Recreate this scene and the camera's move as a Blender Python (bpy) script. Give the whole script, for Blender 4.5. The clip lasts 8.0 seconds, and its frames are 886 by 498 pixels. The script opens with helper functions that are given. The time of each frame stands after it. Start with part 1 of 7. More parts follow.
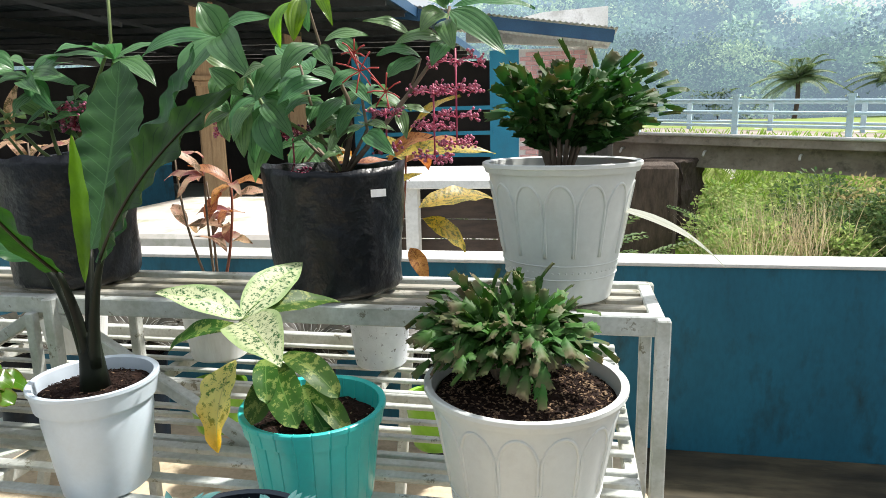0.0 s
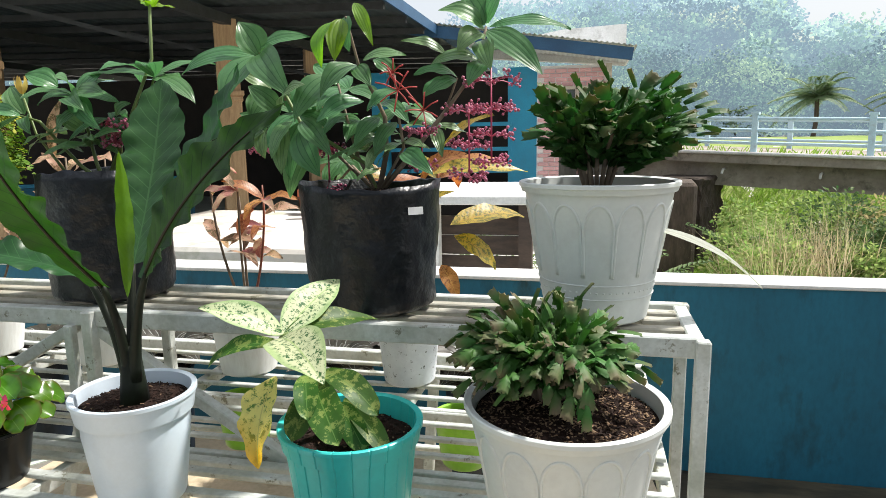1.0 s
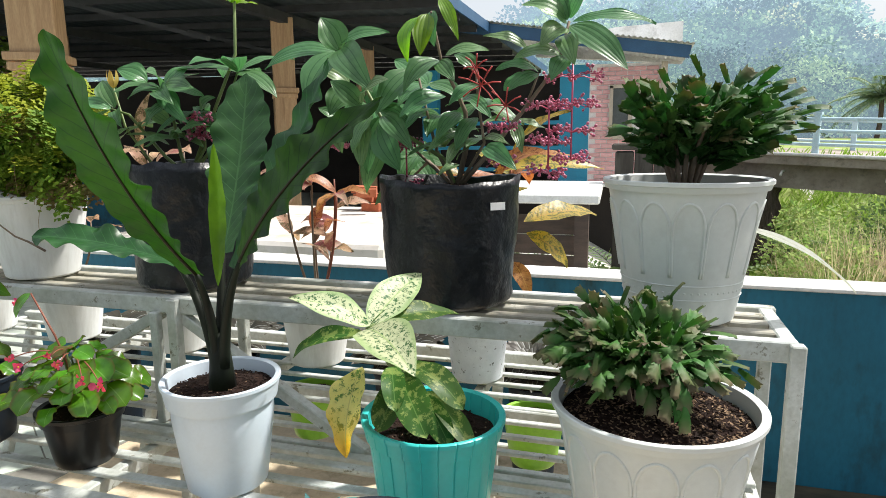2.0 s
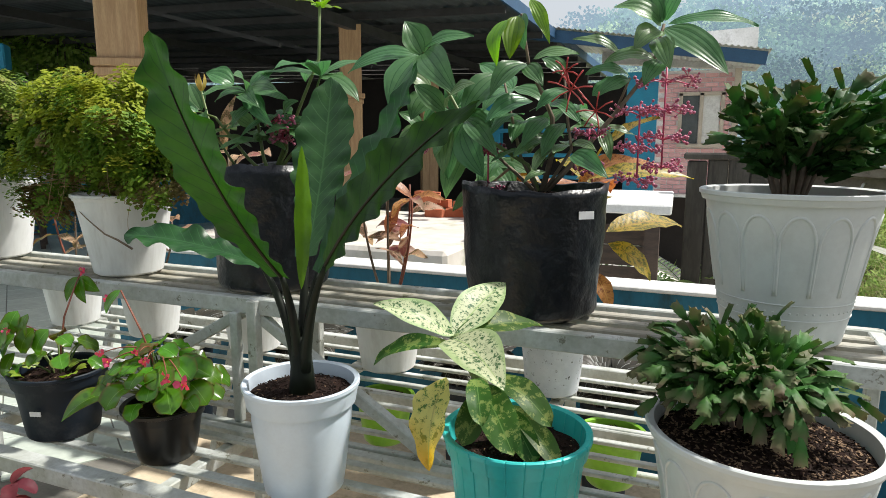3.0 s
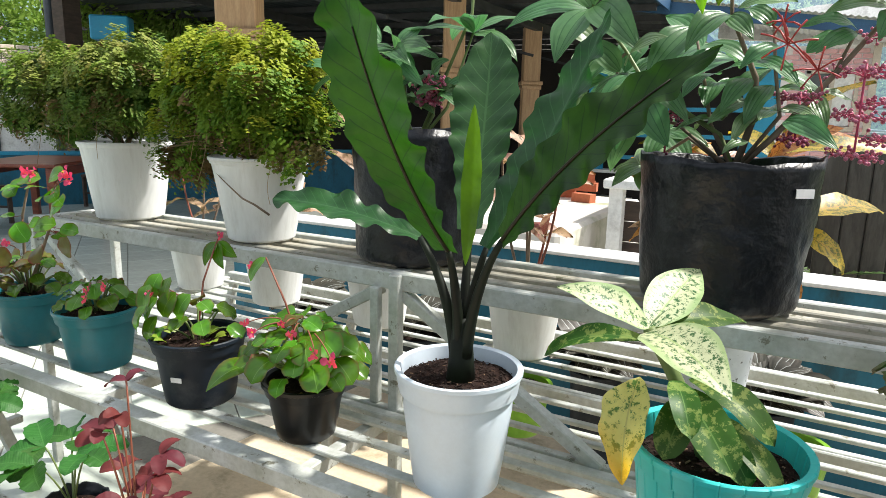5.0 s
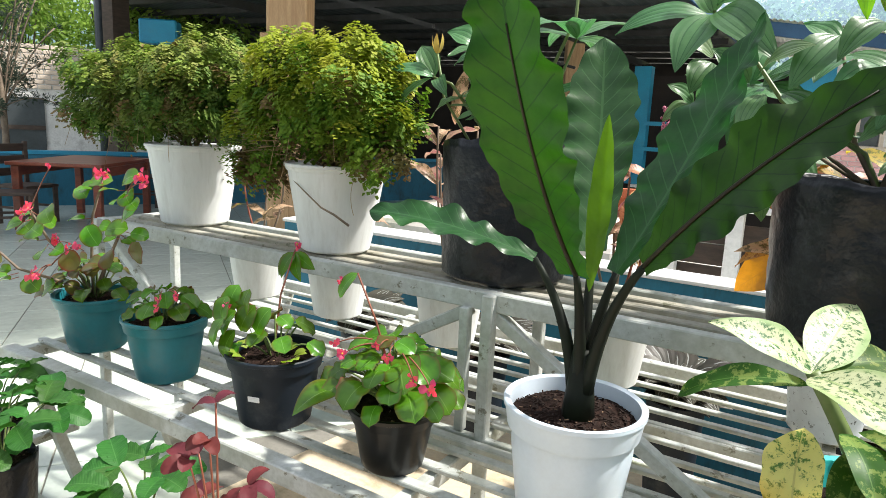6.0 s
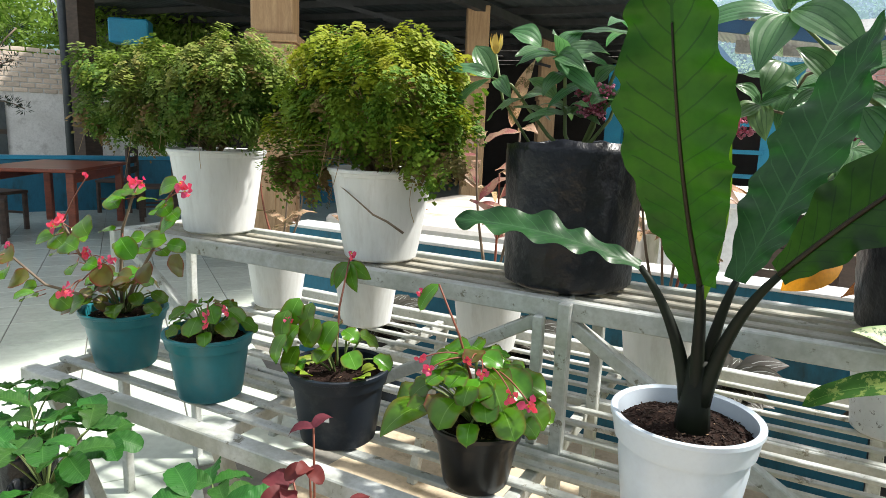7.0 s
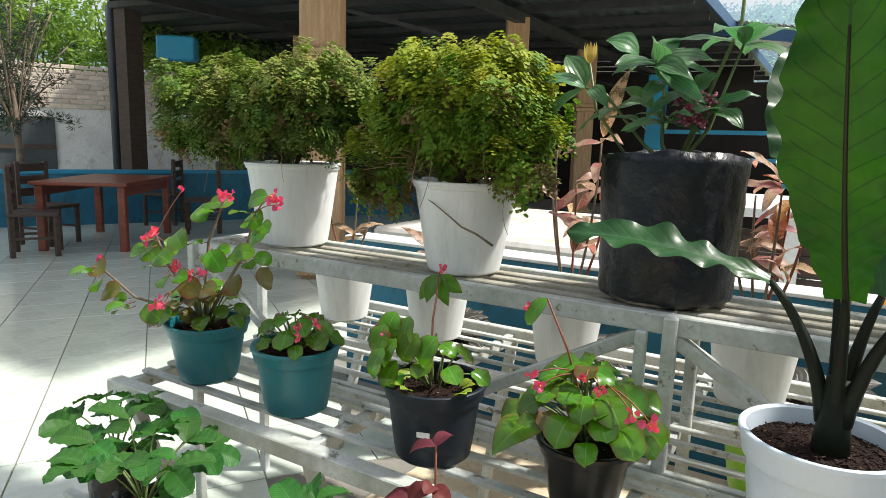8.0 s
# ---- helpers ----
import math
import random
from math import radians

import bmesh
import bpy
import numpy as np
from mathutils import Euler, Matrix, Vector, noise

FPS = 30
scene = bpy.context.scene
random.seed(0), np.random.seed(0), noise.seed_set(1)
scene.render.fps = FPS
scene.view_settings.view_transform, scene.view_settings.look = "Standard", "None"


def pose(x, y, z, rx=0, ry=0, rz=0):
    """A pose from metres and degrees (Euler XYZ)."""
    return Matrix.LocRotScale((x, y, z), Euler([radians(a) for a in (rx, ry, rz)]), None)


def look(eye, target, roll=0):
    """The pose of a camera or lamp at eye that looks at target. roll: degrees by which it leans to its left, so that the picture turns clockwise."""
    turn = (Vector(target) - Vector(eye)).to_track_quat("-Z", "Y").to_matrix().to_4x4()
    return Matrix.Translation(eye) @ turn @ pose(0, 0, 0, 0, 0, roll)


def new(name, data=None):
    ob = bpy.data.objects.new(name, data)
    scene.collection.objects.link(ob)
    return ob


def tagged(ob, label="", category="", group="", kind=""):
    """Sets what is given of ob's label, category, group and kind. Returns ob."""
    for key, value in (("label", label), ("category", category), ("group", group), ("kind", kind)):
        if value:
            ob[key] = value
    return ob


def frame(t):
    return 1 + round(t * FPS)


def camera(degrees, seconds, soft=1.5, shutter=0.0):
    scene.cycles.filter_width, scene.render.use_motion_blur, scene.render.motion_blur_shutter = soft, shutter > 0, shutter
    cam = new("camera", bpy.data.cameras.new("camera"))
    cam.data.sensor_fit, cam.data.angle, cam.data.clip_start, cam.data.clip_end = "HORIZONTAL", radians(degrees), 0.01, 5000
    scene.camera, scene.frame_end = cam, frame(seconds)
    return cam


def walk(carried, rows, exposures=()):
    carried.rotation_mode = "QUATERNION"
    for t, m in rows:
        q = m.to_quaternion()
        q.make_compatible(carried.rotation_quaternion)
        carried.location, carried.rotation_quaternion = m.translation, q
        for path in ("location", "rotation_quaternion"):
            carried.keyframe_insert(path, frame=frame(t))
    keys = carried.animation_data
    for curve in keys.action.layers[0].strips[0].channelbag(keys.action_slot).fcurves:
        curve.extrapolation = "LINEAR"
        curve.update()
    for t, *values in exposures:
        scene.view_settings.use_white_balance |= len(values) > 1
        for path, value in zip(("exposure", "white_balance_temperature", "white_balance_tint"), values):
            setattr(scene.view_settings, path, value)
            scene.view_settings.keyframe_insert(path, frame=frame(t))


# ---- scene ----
cam = camera(69.0, 8.0, soft=0.85)
PATH = [
    (0, (0.017, 0.08, 1.364), (-0.372, 2.003, 0.977), -1.4),
    (0.5, (0.001, 0.077, 1.37), (-0.414, 1.999, 1.004), -1.2),
    (1, (-0.032, 0.067, 1.373), (-0.464, 1.99, 1.032), -1.0),
    (1.5, (-0.076, 0.049, 1.368), (-0.547, 1.963, 1.026), -0.3),
    (1.7, (-0.093, 0.046, 1.367), (-0.599, 1.949, 1.019), -0.4),
    (2.8, (-0.172, 0.059, 1.366), (-0.865, 1.907, 1.043), 0.1),
    (3, (-0.186, 0.063, 1.364), (-0.912, 1.898, 1.04), 0.2),
    (3.5, (-0.22, 0.076, 1.355), (-0.999, 1.886, 1.014), 0.1),
    (4, (-0.274, 0.081, 1.347), (-1.115, 1.861, 0.99), 1.0),
    (4.5, (-0.325, 0.097, 1.334), (-1.23, 1.848, 0.993), 1.7),
    (5, (-0.41, 0.13, 1.327), (-1.366, 1.843, 0.936), 1.3),
    (5.2, (-0.446, 0.139, 1.325), (-1.45, 1.828, 0.949), 1.4),
    (6.3, (-0.671, 0.141, 1.319), (-1.69, 1.823, 0.958), 3.1),
    (6.5, (-0.717, 0.127, 1.319), (-1.708, 1.826, 0.961), 2.8),
    (7, (-0.838, 0.072, 1.319), (-1.777, 1.801, 0.957), 2.2),
    (7.5, (-0.918, 0.042, 1.315), (-1.852, 1.775, 0.963), 2.2),
    (7.9, (-0.969, 0.022, 1.313), (-1.964, 1.723, 0.973), 1.6),
    (8, (-0.982, 0.017, 1.312), (-2.003, 1.705, 0.983), 1.7),
]
EXPOSURES = [(0, 0.58), (0.5, 0.55), (1.0, 0.58), (1.5, 0.7), (2.2, 0.46), (3.0, 0.27), (3.5, 0.32), (4.0, 0.42), (4.5, 0.46), (5.0, 0.7), (6.5, 0.82), (7.0, 0.68), (7.5, 0.7), (8, 0.5)]
walk(cam, [(t, look(eye, target, roll)) for t, eye, target, roll in PATH], EXPOSURES)

# ---- world, sun, exposure ----
world = bpy.data.worlds.new("world")
scene.world = world
world.use_nodes = True
wn, wl = world.node_tree.nodes, world.node_tree.links
sky = wn.new("ShaderNodeTexSky")
sky.sky_type = "NISHITA"
sky.sun_disc = False
SUN = Vector((0.55, 0.38, 0.95)).normalized()
sky.sun_elevation = math.asin(SUN.z)
sky.sun_rotation = math.atan2(SUN.x, SUN.y)
sky.air_density, sky.dust_density, sky.ozone_density = 1.2, 6.0, 1.0
haze = wn.new("ShaderNodeMix")
haze.data_type = "RGBA"
haze.inputs[0].default_value = 0.55
haze.inputs[7].default_value = (8.2, 8.6, 9.1, 1)
wl.new(sky.outputs[0], haze.inputs[6])
wl.new(haze.outputs[2], wn["Background"].inputs[0])
wn["Background"].inputs[1].default_value = 0.094
sun = new("sun", bpy.data.lights.new("sun", "SUN"))
sun.data.energy, sun.data.angle, sun.data.color = 4.6, radians(3.0), (1.0, 0.965, 0.9)
sun.matrix_world = look(SUN * 30, (0, 0, 0))

# ---- materials ----
def nodes_of(name):
    m = bpy.data.materials.new(name)
    m.use_nodes = True
    return m, m.node_tree.nodes, m.node_tree.links, m.node_tree.nodes["Principled BSDF"]


def rgb(c):
    return (c[0], c[1], c[2], 1)


def mixed(n, l, fac, a, b):
    x = n.new("ShaderNodeMix")
    x.data_type = "RGBA"
    for socket, v in ((x.inputs[0], fac), (x.inputs[6], a), (x.inputs[7], b)):
        if isinstance(v, (int, float)):
            socket.default_value = v
        elif isinstance(v, tuple):
            socket.default_value = rgb(v)
        else:
            l.new(v, socket)
    return x.outputs[2]


def ramp(n, l, value, lo, hi):
    r = n.new("ShaderNodeMapRange")
    r.inputs[1].default_value, r.inputs[2].default_value = lo, hi
    l.new(value, r.inputs[0])
    return r.outputs[0]


def calc(n, l, op, a, b=0.0, c=None):
    x = n.new("ShaderNodeMath")
    x.operation = op
    for i, v in enumerate((a, b) if c is None else (a, b, c)):
        if isinstance(v, (int, float)):
            x.inputs[i].default_value = v
        else:
            l.new(v, x.inputs[i])
    return x.outputs[0]


def noisy(n, l, coord, scale, detail=4.0, rough=0.6):
    t = n.new("ShaderNodeTexNoise")
    t.inputs["Scale"].default_value, t.inputs["Detail"].default_value, t.inputs["Roughness"].default_value = scale, detail, rough
    l.new(coord, t.inputs["Vector"])
    return t.outputs[0]


def surface(name, col, col2=None, rough=0.6, metal=0.0, scale=6.0, fine=60.0, bump=0.15, spec=0.5, dirt=None, dirt_amount=0.0, per_object=0.0, stretch=None, depth=0.004, chips=False, grain=0.35):
    """A surface with a slow and a fine variation, relief, and stains of colour dirt."""
    m, n, l, p = nodes_of(name)
    co = n.new("ShaderNodeTexCoord").outputs["Object"]
    if stretch:
        mp = n.new("ShaderNodeMapping")
        mp.inputs["Scale"].default_value = stretch
        l.new(co, mp.inputs[0])
        co = mp.outputs[0]
    a, b = noisy(n, l, co, scale), noisy(n, l, co, fine, 3.0)
    col2 = col2 or tuple(c * 0.75 for c in col)
    c = mixed(n, l, ramp(n, l, a, 0.35, 0.65), col, col2)
    c = mixed(n, l, calc(n, l, "MULTIPLY", ramp(n, l, b, 0.4, 0.75), grain), c, tuple(v * 0.6 for v in col2))
    if dirt:
        d = noisy(n, l, co, scale * 2.3, 6.0, 0.7)
        c = mixed(n, l, calc(n, l, "MULTIPLY", ramp(n, l, d, *((0.6, 0.65) if chips else (0.52, 0.72))), dirt_amount), c, dirt)
    if per_object:
        o = n.new("ShaderNodeObjectInfo").outputs["Random"]
        h = n.new("ShaderNodeHueSaturation")
        l.new(c, h.inputs["Color"])
        l.new(calc(n, l, "MULTIPLY_ADD", o, per_object, 1 - per_object / 2), h.inputs["Value"])
        c = h.outputs[0]
    l.new(c, p.inputs["Base Color"])
    p.inputs["Roughness"].default_value, p.inputs["Metallic"].default_value = rough, metal
    p.inputs["Specular IOR Level"].default_value = spec
    bu = n.new("ShaderNodeBump")
    bu.inputs["Strength"].default_value, bu.inputs["Distance"].default_value = bump, depth
    l.new(calc(n, l, "MULTIPLY_ADD", b, 0.5, a), bu.inputs["Height"])
    l.new(bu.outputs[0], p.inputs["Normal"])
    return m


def leafy(name, col, col2, vein=None, veins="side", rough=0.35, spec=0.5, through_light=0.25, blotch=None, blotch_scale=18.0, blotch_cut=0.5, edge=None, tip=None, hue=0.3, tip_from=(1.15, 1.65), tip_amount=0.6):
    """A leaf: uv x runs across (0 to 1), uv y from base to tip. vein: colour of the veins; blotch: patches; edge, tip: margins and ends of another colour."""
    m, n, l, p = nodes_of(name)
    uv = n.new("ShaderNodeUVMap")
    uv.uv_map = "uv"
    sep = n.new("ShaderNodeSeparateXYZ")
    l.new(uv.outputs[0], sep.inputs[0])
    across = calc(n, l, "ABSOLUTE", calc(n, l, "MULTIPLY_ADD", sep.outputs[0], 2.0, -1.0))
    along = sep.outputs[1]
    co = n.new("ShaderNodeTexCoord").outputs["Object"]
    big, small = noisy(n, l, co, 9.0), noisy(n, l, co, 70.0, 2.0)
    c = mixed(n, l, ramp(n, l, big, 0.3, 0.7), col, col2)
    c = mixed(n, l, calc(n, l, "MULTIPLY", ramp(n, l, small, 0.45, 0.8), 0.3), c, tuple(v * 0.55 for v in col2))
    if blotch:
        bl = noisy(n, l, co, blotch_scale, 5.0, 0.75)
        c = mixed(n, l, ramp(n, l, bl, blotch_cut, blotch_cut + 0.06), c, blotch)
    if edge:
        c = mixed(n, l, calc(n, l, "MULTIPLY", ramp(n, l, calc(n, l, "MULTIPLY_ADD", big, 0.5, across), 0.95, 1.2), 0.9), c, edge)
    if tip:
        c = mixed(n, l, calc(n, l, "MULTIPLY", ramp(n, l, calc(n, l, "MULTIPLY_ADD", big, 0.9, along), *tip_from), tip_amount), c, tip)
    height = calc(n, l, "MULTIPLY", small, 0.2)
    rib = calc(n, l, "LESS_THAN", across, 0.035)
    if veins == "side":
        stripe = calc(n, l, "PINGPONG", calc(n, l, "MULTIPLY_ADD", across, -0.13, calc(n, l, "MULTIPLY_ADD", big, 0.03, along)), 0.034)
        line = calc(n, l, "MULTIPLY", calc(n, l, "LESS_THAN", stripe, 0.0028), calc(n, l, "LESS_THAN", across, 0.85))
        height = calc(n, l, "MULTIPLY_ADD", stripe, 3.0, height)
    elif veins == "long":
        stripe = calc(n, l, "PINGPONG", calc(n, l, "ADD", across, 0.0), 0.2)
        line = calc(n, l, "LESS_THAN", calc(n, l, "ABSOLUTE", calc(n, l, "SUBTRACT", calc(n, l, "PINGPONG", across, 0.4), 0.4)), 0.035)
        height = calc(n, l, "MULTIPLY_ADD", stripe, 1.9, height)
    else:
        line = rib
    if vein:
        c = mixed(n, l, calc(n, l, "MULTIPLY", calc(n, l, "MAXIMUM", line, rib), 0.75), c, vein)
    o = n.new("ShaderNodeObjectInfo").outputs["Random"]
    h = n.new("ShaderNodeHueSaturation")
    l.new(c, h.inputs["Color"])
    l.new(calc(n, l, "MULTIPLY_ADD", o, hue, 1 - hue / 2), h.inputs["Value"])
    l.new(calc(n, l, "MULTIPLY_ADD", o, 0.03, 0.485), h.inputs["Hue"])
    c = h.outputs[0]
    l.new(c, p.inputs["Base Color"])
    p.inputs["Roughness"].default_value, p.inputs["Specular IOR Level"].default_value = rough, spec
    bu = n.new("ShaderNodeBump")
    bu.inputs["Strength"].default_value, bu.inputs["Distance"].default_value = 0.5, 0.004
    l.new(height, bu.inputs["Height"])
    l.new(bu.outputs[0], p.inputs["Normal"])
    tr = n.new("ShaderNodeBsdfTranslucent")
    lift = n.new("ShaderNodeHueSaturation")
    lift.inputs["Value"].default_value, lift.inputs["Saturation"].default_value = 1.5, 1.15
    l.new(c, lift.inputs["Color"])
    l.new(lift.outputs[0], tr.inputs[0])
    sh = n.new("ShaderNodeMixShader")
    sh.inputs[0].default_value = through_light
    l.new(p.outputs[0], sh.inputs[1])
    l.new(tr.outputs[0], sh.inputs[2])
    l.new(sh.outputs[0], n["Material Output"].inputs[0])
    return m


def tufts(name, col, col2, col3, rough=0.6, light=0.25, haze_glow=0.0, tone=5.0):
    """Small foliage of one mesh: each leaf its own shade. Blue emission can paint in distance haze."""
    m, n, l, p = nodes_of(name)
    r = n.new("ShaderNodeNewGeometry").outputs["Random Per Island"]
    co = n.new("ShaderNodeTexCoord").outputs["Object"]
    c = mixed(n, l, r, col, col2)
    c = mixed(n, l, ramp(n, l, noisy(n, l, co, tone), 0.45, 0.65), c, col3)
    l.new(c, p.inputs["Base Color"])
    p.inputs["Roughness"].default_value = rough
    p.inputs["Specular IOR Level"].default_value = 0.3
    # bluish emission stands in for haze on far foliage
    if haze_glow:
        p.inputs["Emission Color"].default_value, p.inputs["Emission Strength"].default_value = (0.48, 0.63, 0.8, 1), haze_glow
    tr = n.new("ShaderNodeBsdfTranslucent")
    l.new(c, tr.inputs[0])
    sh = n.new("ShaderNodeMixShader")
    sh.inputs[0].default_value = light
    l.new(p.outputs[0], sh.inputs[1])
    l.new(tr.outputs[0], sh.inputs[2])
    l.new(sh.outputs[0], n["Material Output"].inputs[0])
    return m


M_RACK = surface("rack_paint", (0.62, 0.65, 0.64), (0.4, 0.42, 0.37), rough=0.5, scale=9, fine=90, bump=0.3, dirt=(0.16, 0.15, 0.1), dirt_amount=0.85, chips=True)
M_RACKTOP = surface("mossy_rack_paint", (0.42, 0.41, 0.36), (0.3, 0.28, 0.22), rough=0.7, scale=9, fine=80, bump=0.4, dirt=(0.12, 0.12, 0.07), dirt_amount=0.8, chips=True)
M_WHITEPOT = surface("white_plastic", (0.67, 0.76, 0.85), (0.61, 0.7, 0.79), rough=0.3, grain=0.08, scale=5, fine=120, bump=0.03, dirt=(0.45, 0.46, 0.46), dirt_amount=0.15)
M_DECOPOT = surface("aged_white_plastic", (0.72, 0.75, 0.73), (0.66, 0.69, 0.67), rough=0.4, grain=0.12, scale=4, fine=70, bump=0.05, dirt=(0.42, 0.4, 0.36), dirt_amount=0.22)
M_RUNPOT = surface("streaked_white_plastic", (0.78, 0.8, 0.8), (0.7, 0.72, 0.71), rough=0.45, grain=0.12, scale=6, fine=50, bump=0.05, dirt=(0.46, 0.45, 0.42), dirt_amount=0.4, stretch=(2.2, 2.2, 0.35))
M_TEAL = surface("teal_plastic", (0.05, 0.6, 0.57), (0.045, 0.52, 0.5), rough=0.35, grain=0.12, scale=5, fine=90, bump=0.06, dirt=(0.1, 0.3, 0.3), dirt_amount=0.3)
M_GREENPOT = surface("dark_green_plastic", (0.014, 0.185, 0.225), (0.012, 0.15, 0.185), rough=0.38, grain=0.15, scale=6, fine=90, bump=0.06, dirt=(0.1, 0.17, 0.17), dirt_amount=0.4)
M_GREYPOT = surface("charcoal_plastic", (0.01, 0.018, 0.03), (0.008, 0.014, 0.023), rough=0.5, spec=0.3, grain=0.15, scale=6, fine=90, bump=0.06, dirt=(0.1, 0.1, 0.1), dirt_amount=0.3)
M_BLACKPOT = surface("black_plastic", (0.006, 0.007, 0.008), (0.005, 0.0055, 0.006), rough=0.3, spec=0.35, scale=6, fine=90, bump=0.05)
M_BAG = surface("black_polybag", (0.005, 0.007, 0.011), (0.0035, 0.005, 0.008), rough=0.36, spec=0.38, scale=11, fine=34, bump=0.55, dirt=(0.075, 0.08, 0.09), dirt_amount=0.3, depth=0.012)
M_SPECKPOT = surface("specked_white_plastic", (0.68, 0.72, 0.76), (0.6, 0.64, 0.68), rough=0.4, grain=0.1, scale=26, fine=90, bump=0.04, dirt=(0.04, 0.04, 0.04), dirt_amount=0.9, chips=True)
M_LIME = surface("lime_plastic", (0.25, 0.55, 0.03), (0.2, 0.45, 0.03), rough=0.4)
M_SOIL = surface("potting_soil", (0.035, 0.02, 0.016), (0.018, 0.011, 0.009), rough=0.95, scale=40, fine=200, bump=1.0, spec=0.1, depth=0.01)
M_CHIP = surface("husk_chips", (0.04, 0.025, 0.02), (0.022, 0.014, 0.011), rough=0.9, scale=30, bump=0.3, spec=0.2)
M_CHIP2 = surface("pale_husk_chips", (0.32, 0.22, 0.14), (0.16, 0.1, 0.065), rough=0.9, scale=30, bump=0.3, spec=0.2)
M_LABEL = surface("paper_label", (0.85, 0.85, 0.85), (0.8, 0.8, 0.8), rough=0.6, bump=0.02)
M_TEALWALL = surface("teal_wall_paint", (0.012, 0.155, 0.25), (0.009, 0.12, 0.195), rough=0.6, scale=2.0, fine=45, bump=0.25, dirt=(0.012, 0.04, 0.042), dirt_amount=0.85, stretch=(1.3, 1.3, 0.55))
M_COPING = surface("white_coping_paint", (0.8, 0.8, 0.78), (0.72, 0.72, 0.7), rough=0.7, scale=5, bump=0.15, dirt=(0.4, 0.38, 0.34), dirt_amount=0.4)
M_CONC = surface("wet_shaded_concrete", (0.12, 0.1, 0.062), (0.02, 0.017, 0.012), rough=0.5, spec=0.35, scale=3.2, fine=26, bump=0.5, dirt=(0.018, 0.02, 0.012), dirt_amount=0.85, stretch=(0.5, 1.6, 1))
M_TAN = surface("sandy_concrete", (0.68, 0.57, 0.41), (0.58, 0.47, 0.33), rough=0.85, scale=3, fine=50, bump=0.3, dirt=(0.16, 0.13, 0.06), dirt_amount=0.6)
M_TILE = surface("pale_floor_tile", (0.62, 0.68, 0.6), (0.54, 0.6, 0.53), rough=0.16, scale=1.5, fine=20, bump=0.03, dirt=(0.4, 0.4, 0.36), dirt_amount=0.35, per_object=0.1)
M_GROUT = surface("grout", (0.24, 0.23, 0.2), rough=0.9)
M_WOODPOST = surface("planed_pine", (0.58, 0.38, 0.21), (0.45, 0.27, 0.14), rough=0.6, scale=5, fine=40, bump=0.15, stretch=(6, 6, 0.6))
M_TABLE = surface("varnished_red_wood", (0.28, 0.07, 0.035), (0.18, 0.045, 0.025), rough=0.3, scale=5, fine=40, bump=0.1, stretch=(1, 1, 4))
M_DARKWOOD = surface("dark_weathered_wood", (0.09, 0.06, 0.045), (0.05, 0.035, 0.028), rough=0.7, scale=6, fine=50, bump=0.3, stretch=(1, 1, 4))
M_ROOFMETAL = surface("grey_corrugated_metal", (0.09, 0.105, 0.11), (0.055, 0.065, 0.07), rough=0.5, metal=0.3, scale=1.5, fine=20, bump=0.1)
M_PALEROOF = surface("pale_corrugated_metal", (0.75, 0.77, 0.78), (0.63, 0.65, 0.66), rough=0.5, scale=1.5, fine=20, bump=0.1)
M_PURLIN = surface("steel_purlin", (0.05, 0.05, 0.052), (0.03, 0.03, 0.03), rough=0.6)
M_BLUE = surface("bright_blue_paint", (0.02, 0.3, 0.48), (0.02, 0.24, 0.4), rough=0.5, scale=2, bump=0.1, dirt=(0.05, 0.2, 0.28), dirt_amount=0.4)
M_FASCIA = surface("navy_fascia_paint", (0.03, 0.1, 0.2), (0.02, 0.07, 0.15), rough=0.5, scale=2, bump=0.1)
M_BRICK = surface("pink_painted_brick", (0.84, 0.5, 0.5), (0.76, 0.4, 0.4), rough=0.8, scale=4, fine=60, bump=0.3, dirt=(0.8, 0.66, 0.64), dirt_amount=0.6, per_object=0.3)
M_MORTAR = surface("pale_mortar", (0.9, 0.86, 0.84), (0.8, 0.75, 0.73), rough=0.9, bump=0.3)
M_WHITEWALL = surface("stained_whitewash", (0.84, 0.83, 0.81), (0.7, 0.69, 0.66), rough=0.85, scale=2, fine=30, bump=0.25, dirt=(0.3, 0.28, 0.25), dirt_amount=0.6)
M_RAIL = surface("pale_blue_steel", (0.58, 0.76, 0.84), (0.5, 0.68, 0.76), rough=0.5, scale=3, bump=0.1, dirt=(0.35, 0.3, 0.25), dirt_amount=0.4)
M_BRIDGE = surface("mossy_bridge_concrete", (0.42, 0.37, 0.31), (0.24, 0.2, 0.165), rough=0.9, scale=1.2, fine=15, bump=0.4, dirt=(0.03, 0.03, 0.02), dirt_amount=0.8)
M_BARK = surface("rough_bark", (0.12, 0.09, 0.07), (0.06, 0.045, 0.035), rough=0.95, scale=6, fine=30, bump=1.0, stretch=(2, 2, 0.5), depth=0.03)
M_ROUGHGROUND = surface("sunlit_rubble_ground", (0.72, 0.7, 0.66), (0.55, 0.5, 0.44), rough=0.95, scale=0.7, fine=8, bump=0.5, dirt=(0.16, 0.2, 0.06), dirt_amount=0.8)
M_GRASS = tufts("bank_grass", (0.18, 0.33, 0.05), (0.3, 0.45, 0.07), (0.3, 0.4, 0.1), light=0.55, tone=0.6)
M_GLASSDARK = surface("dim_window_glass", (0.12, 0.13, 0.13), (0.08, 0.09, 0.09), rough=0.1)
M_CREAM = surface("cream_frame_paint", (0.6, 0.52, 0.42), (0.5, 0.42, 0.34), rough=0.6)
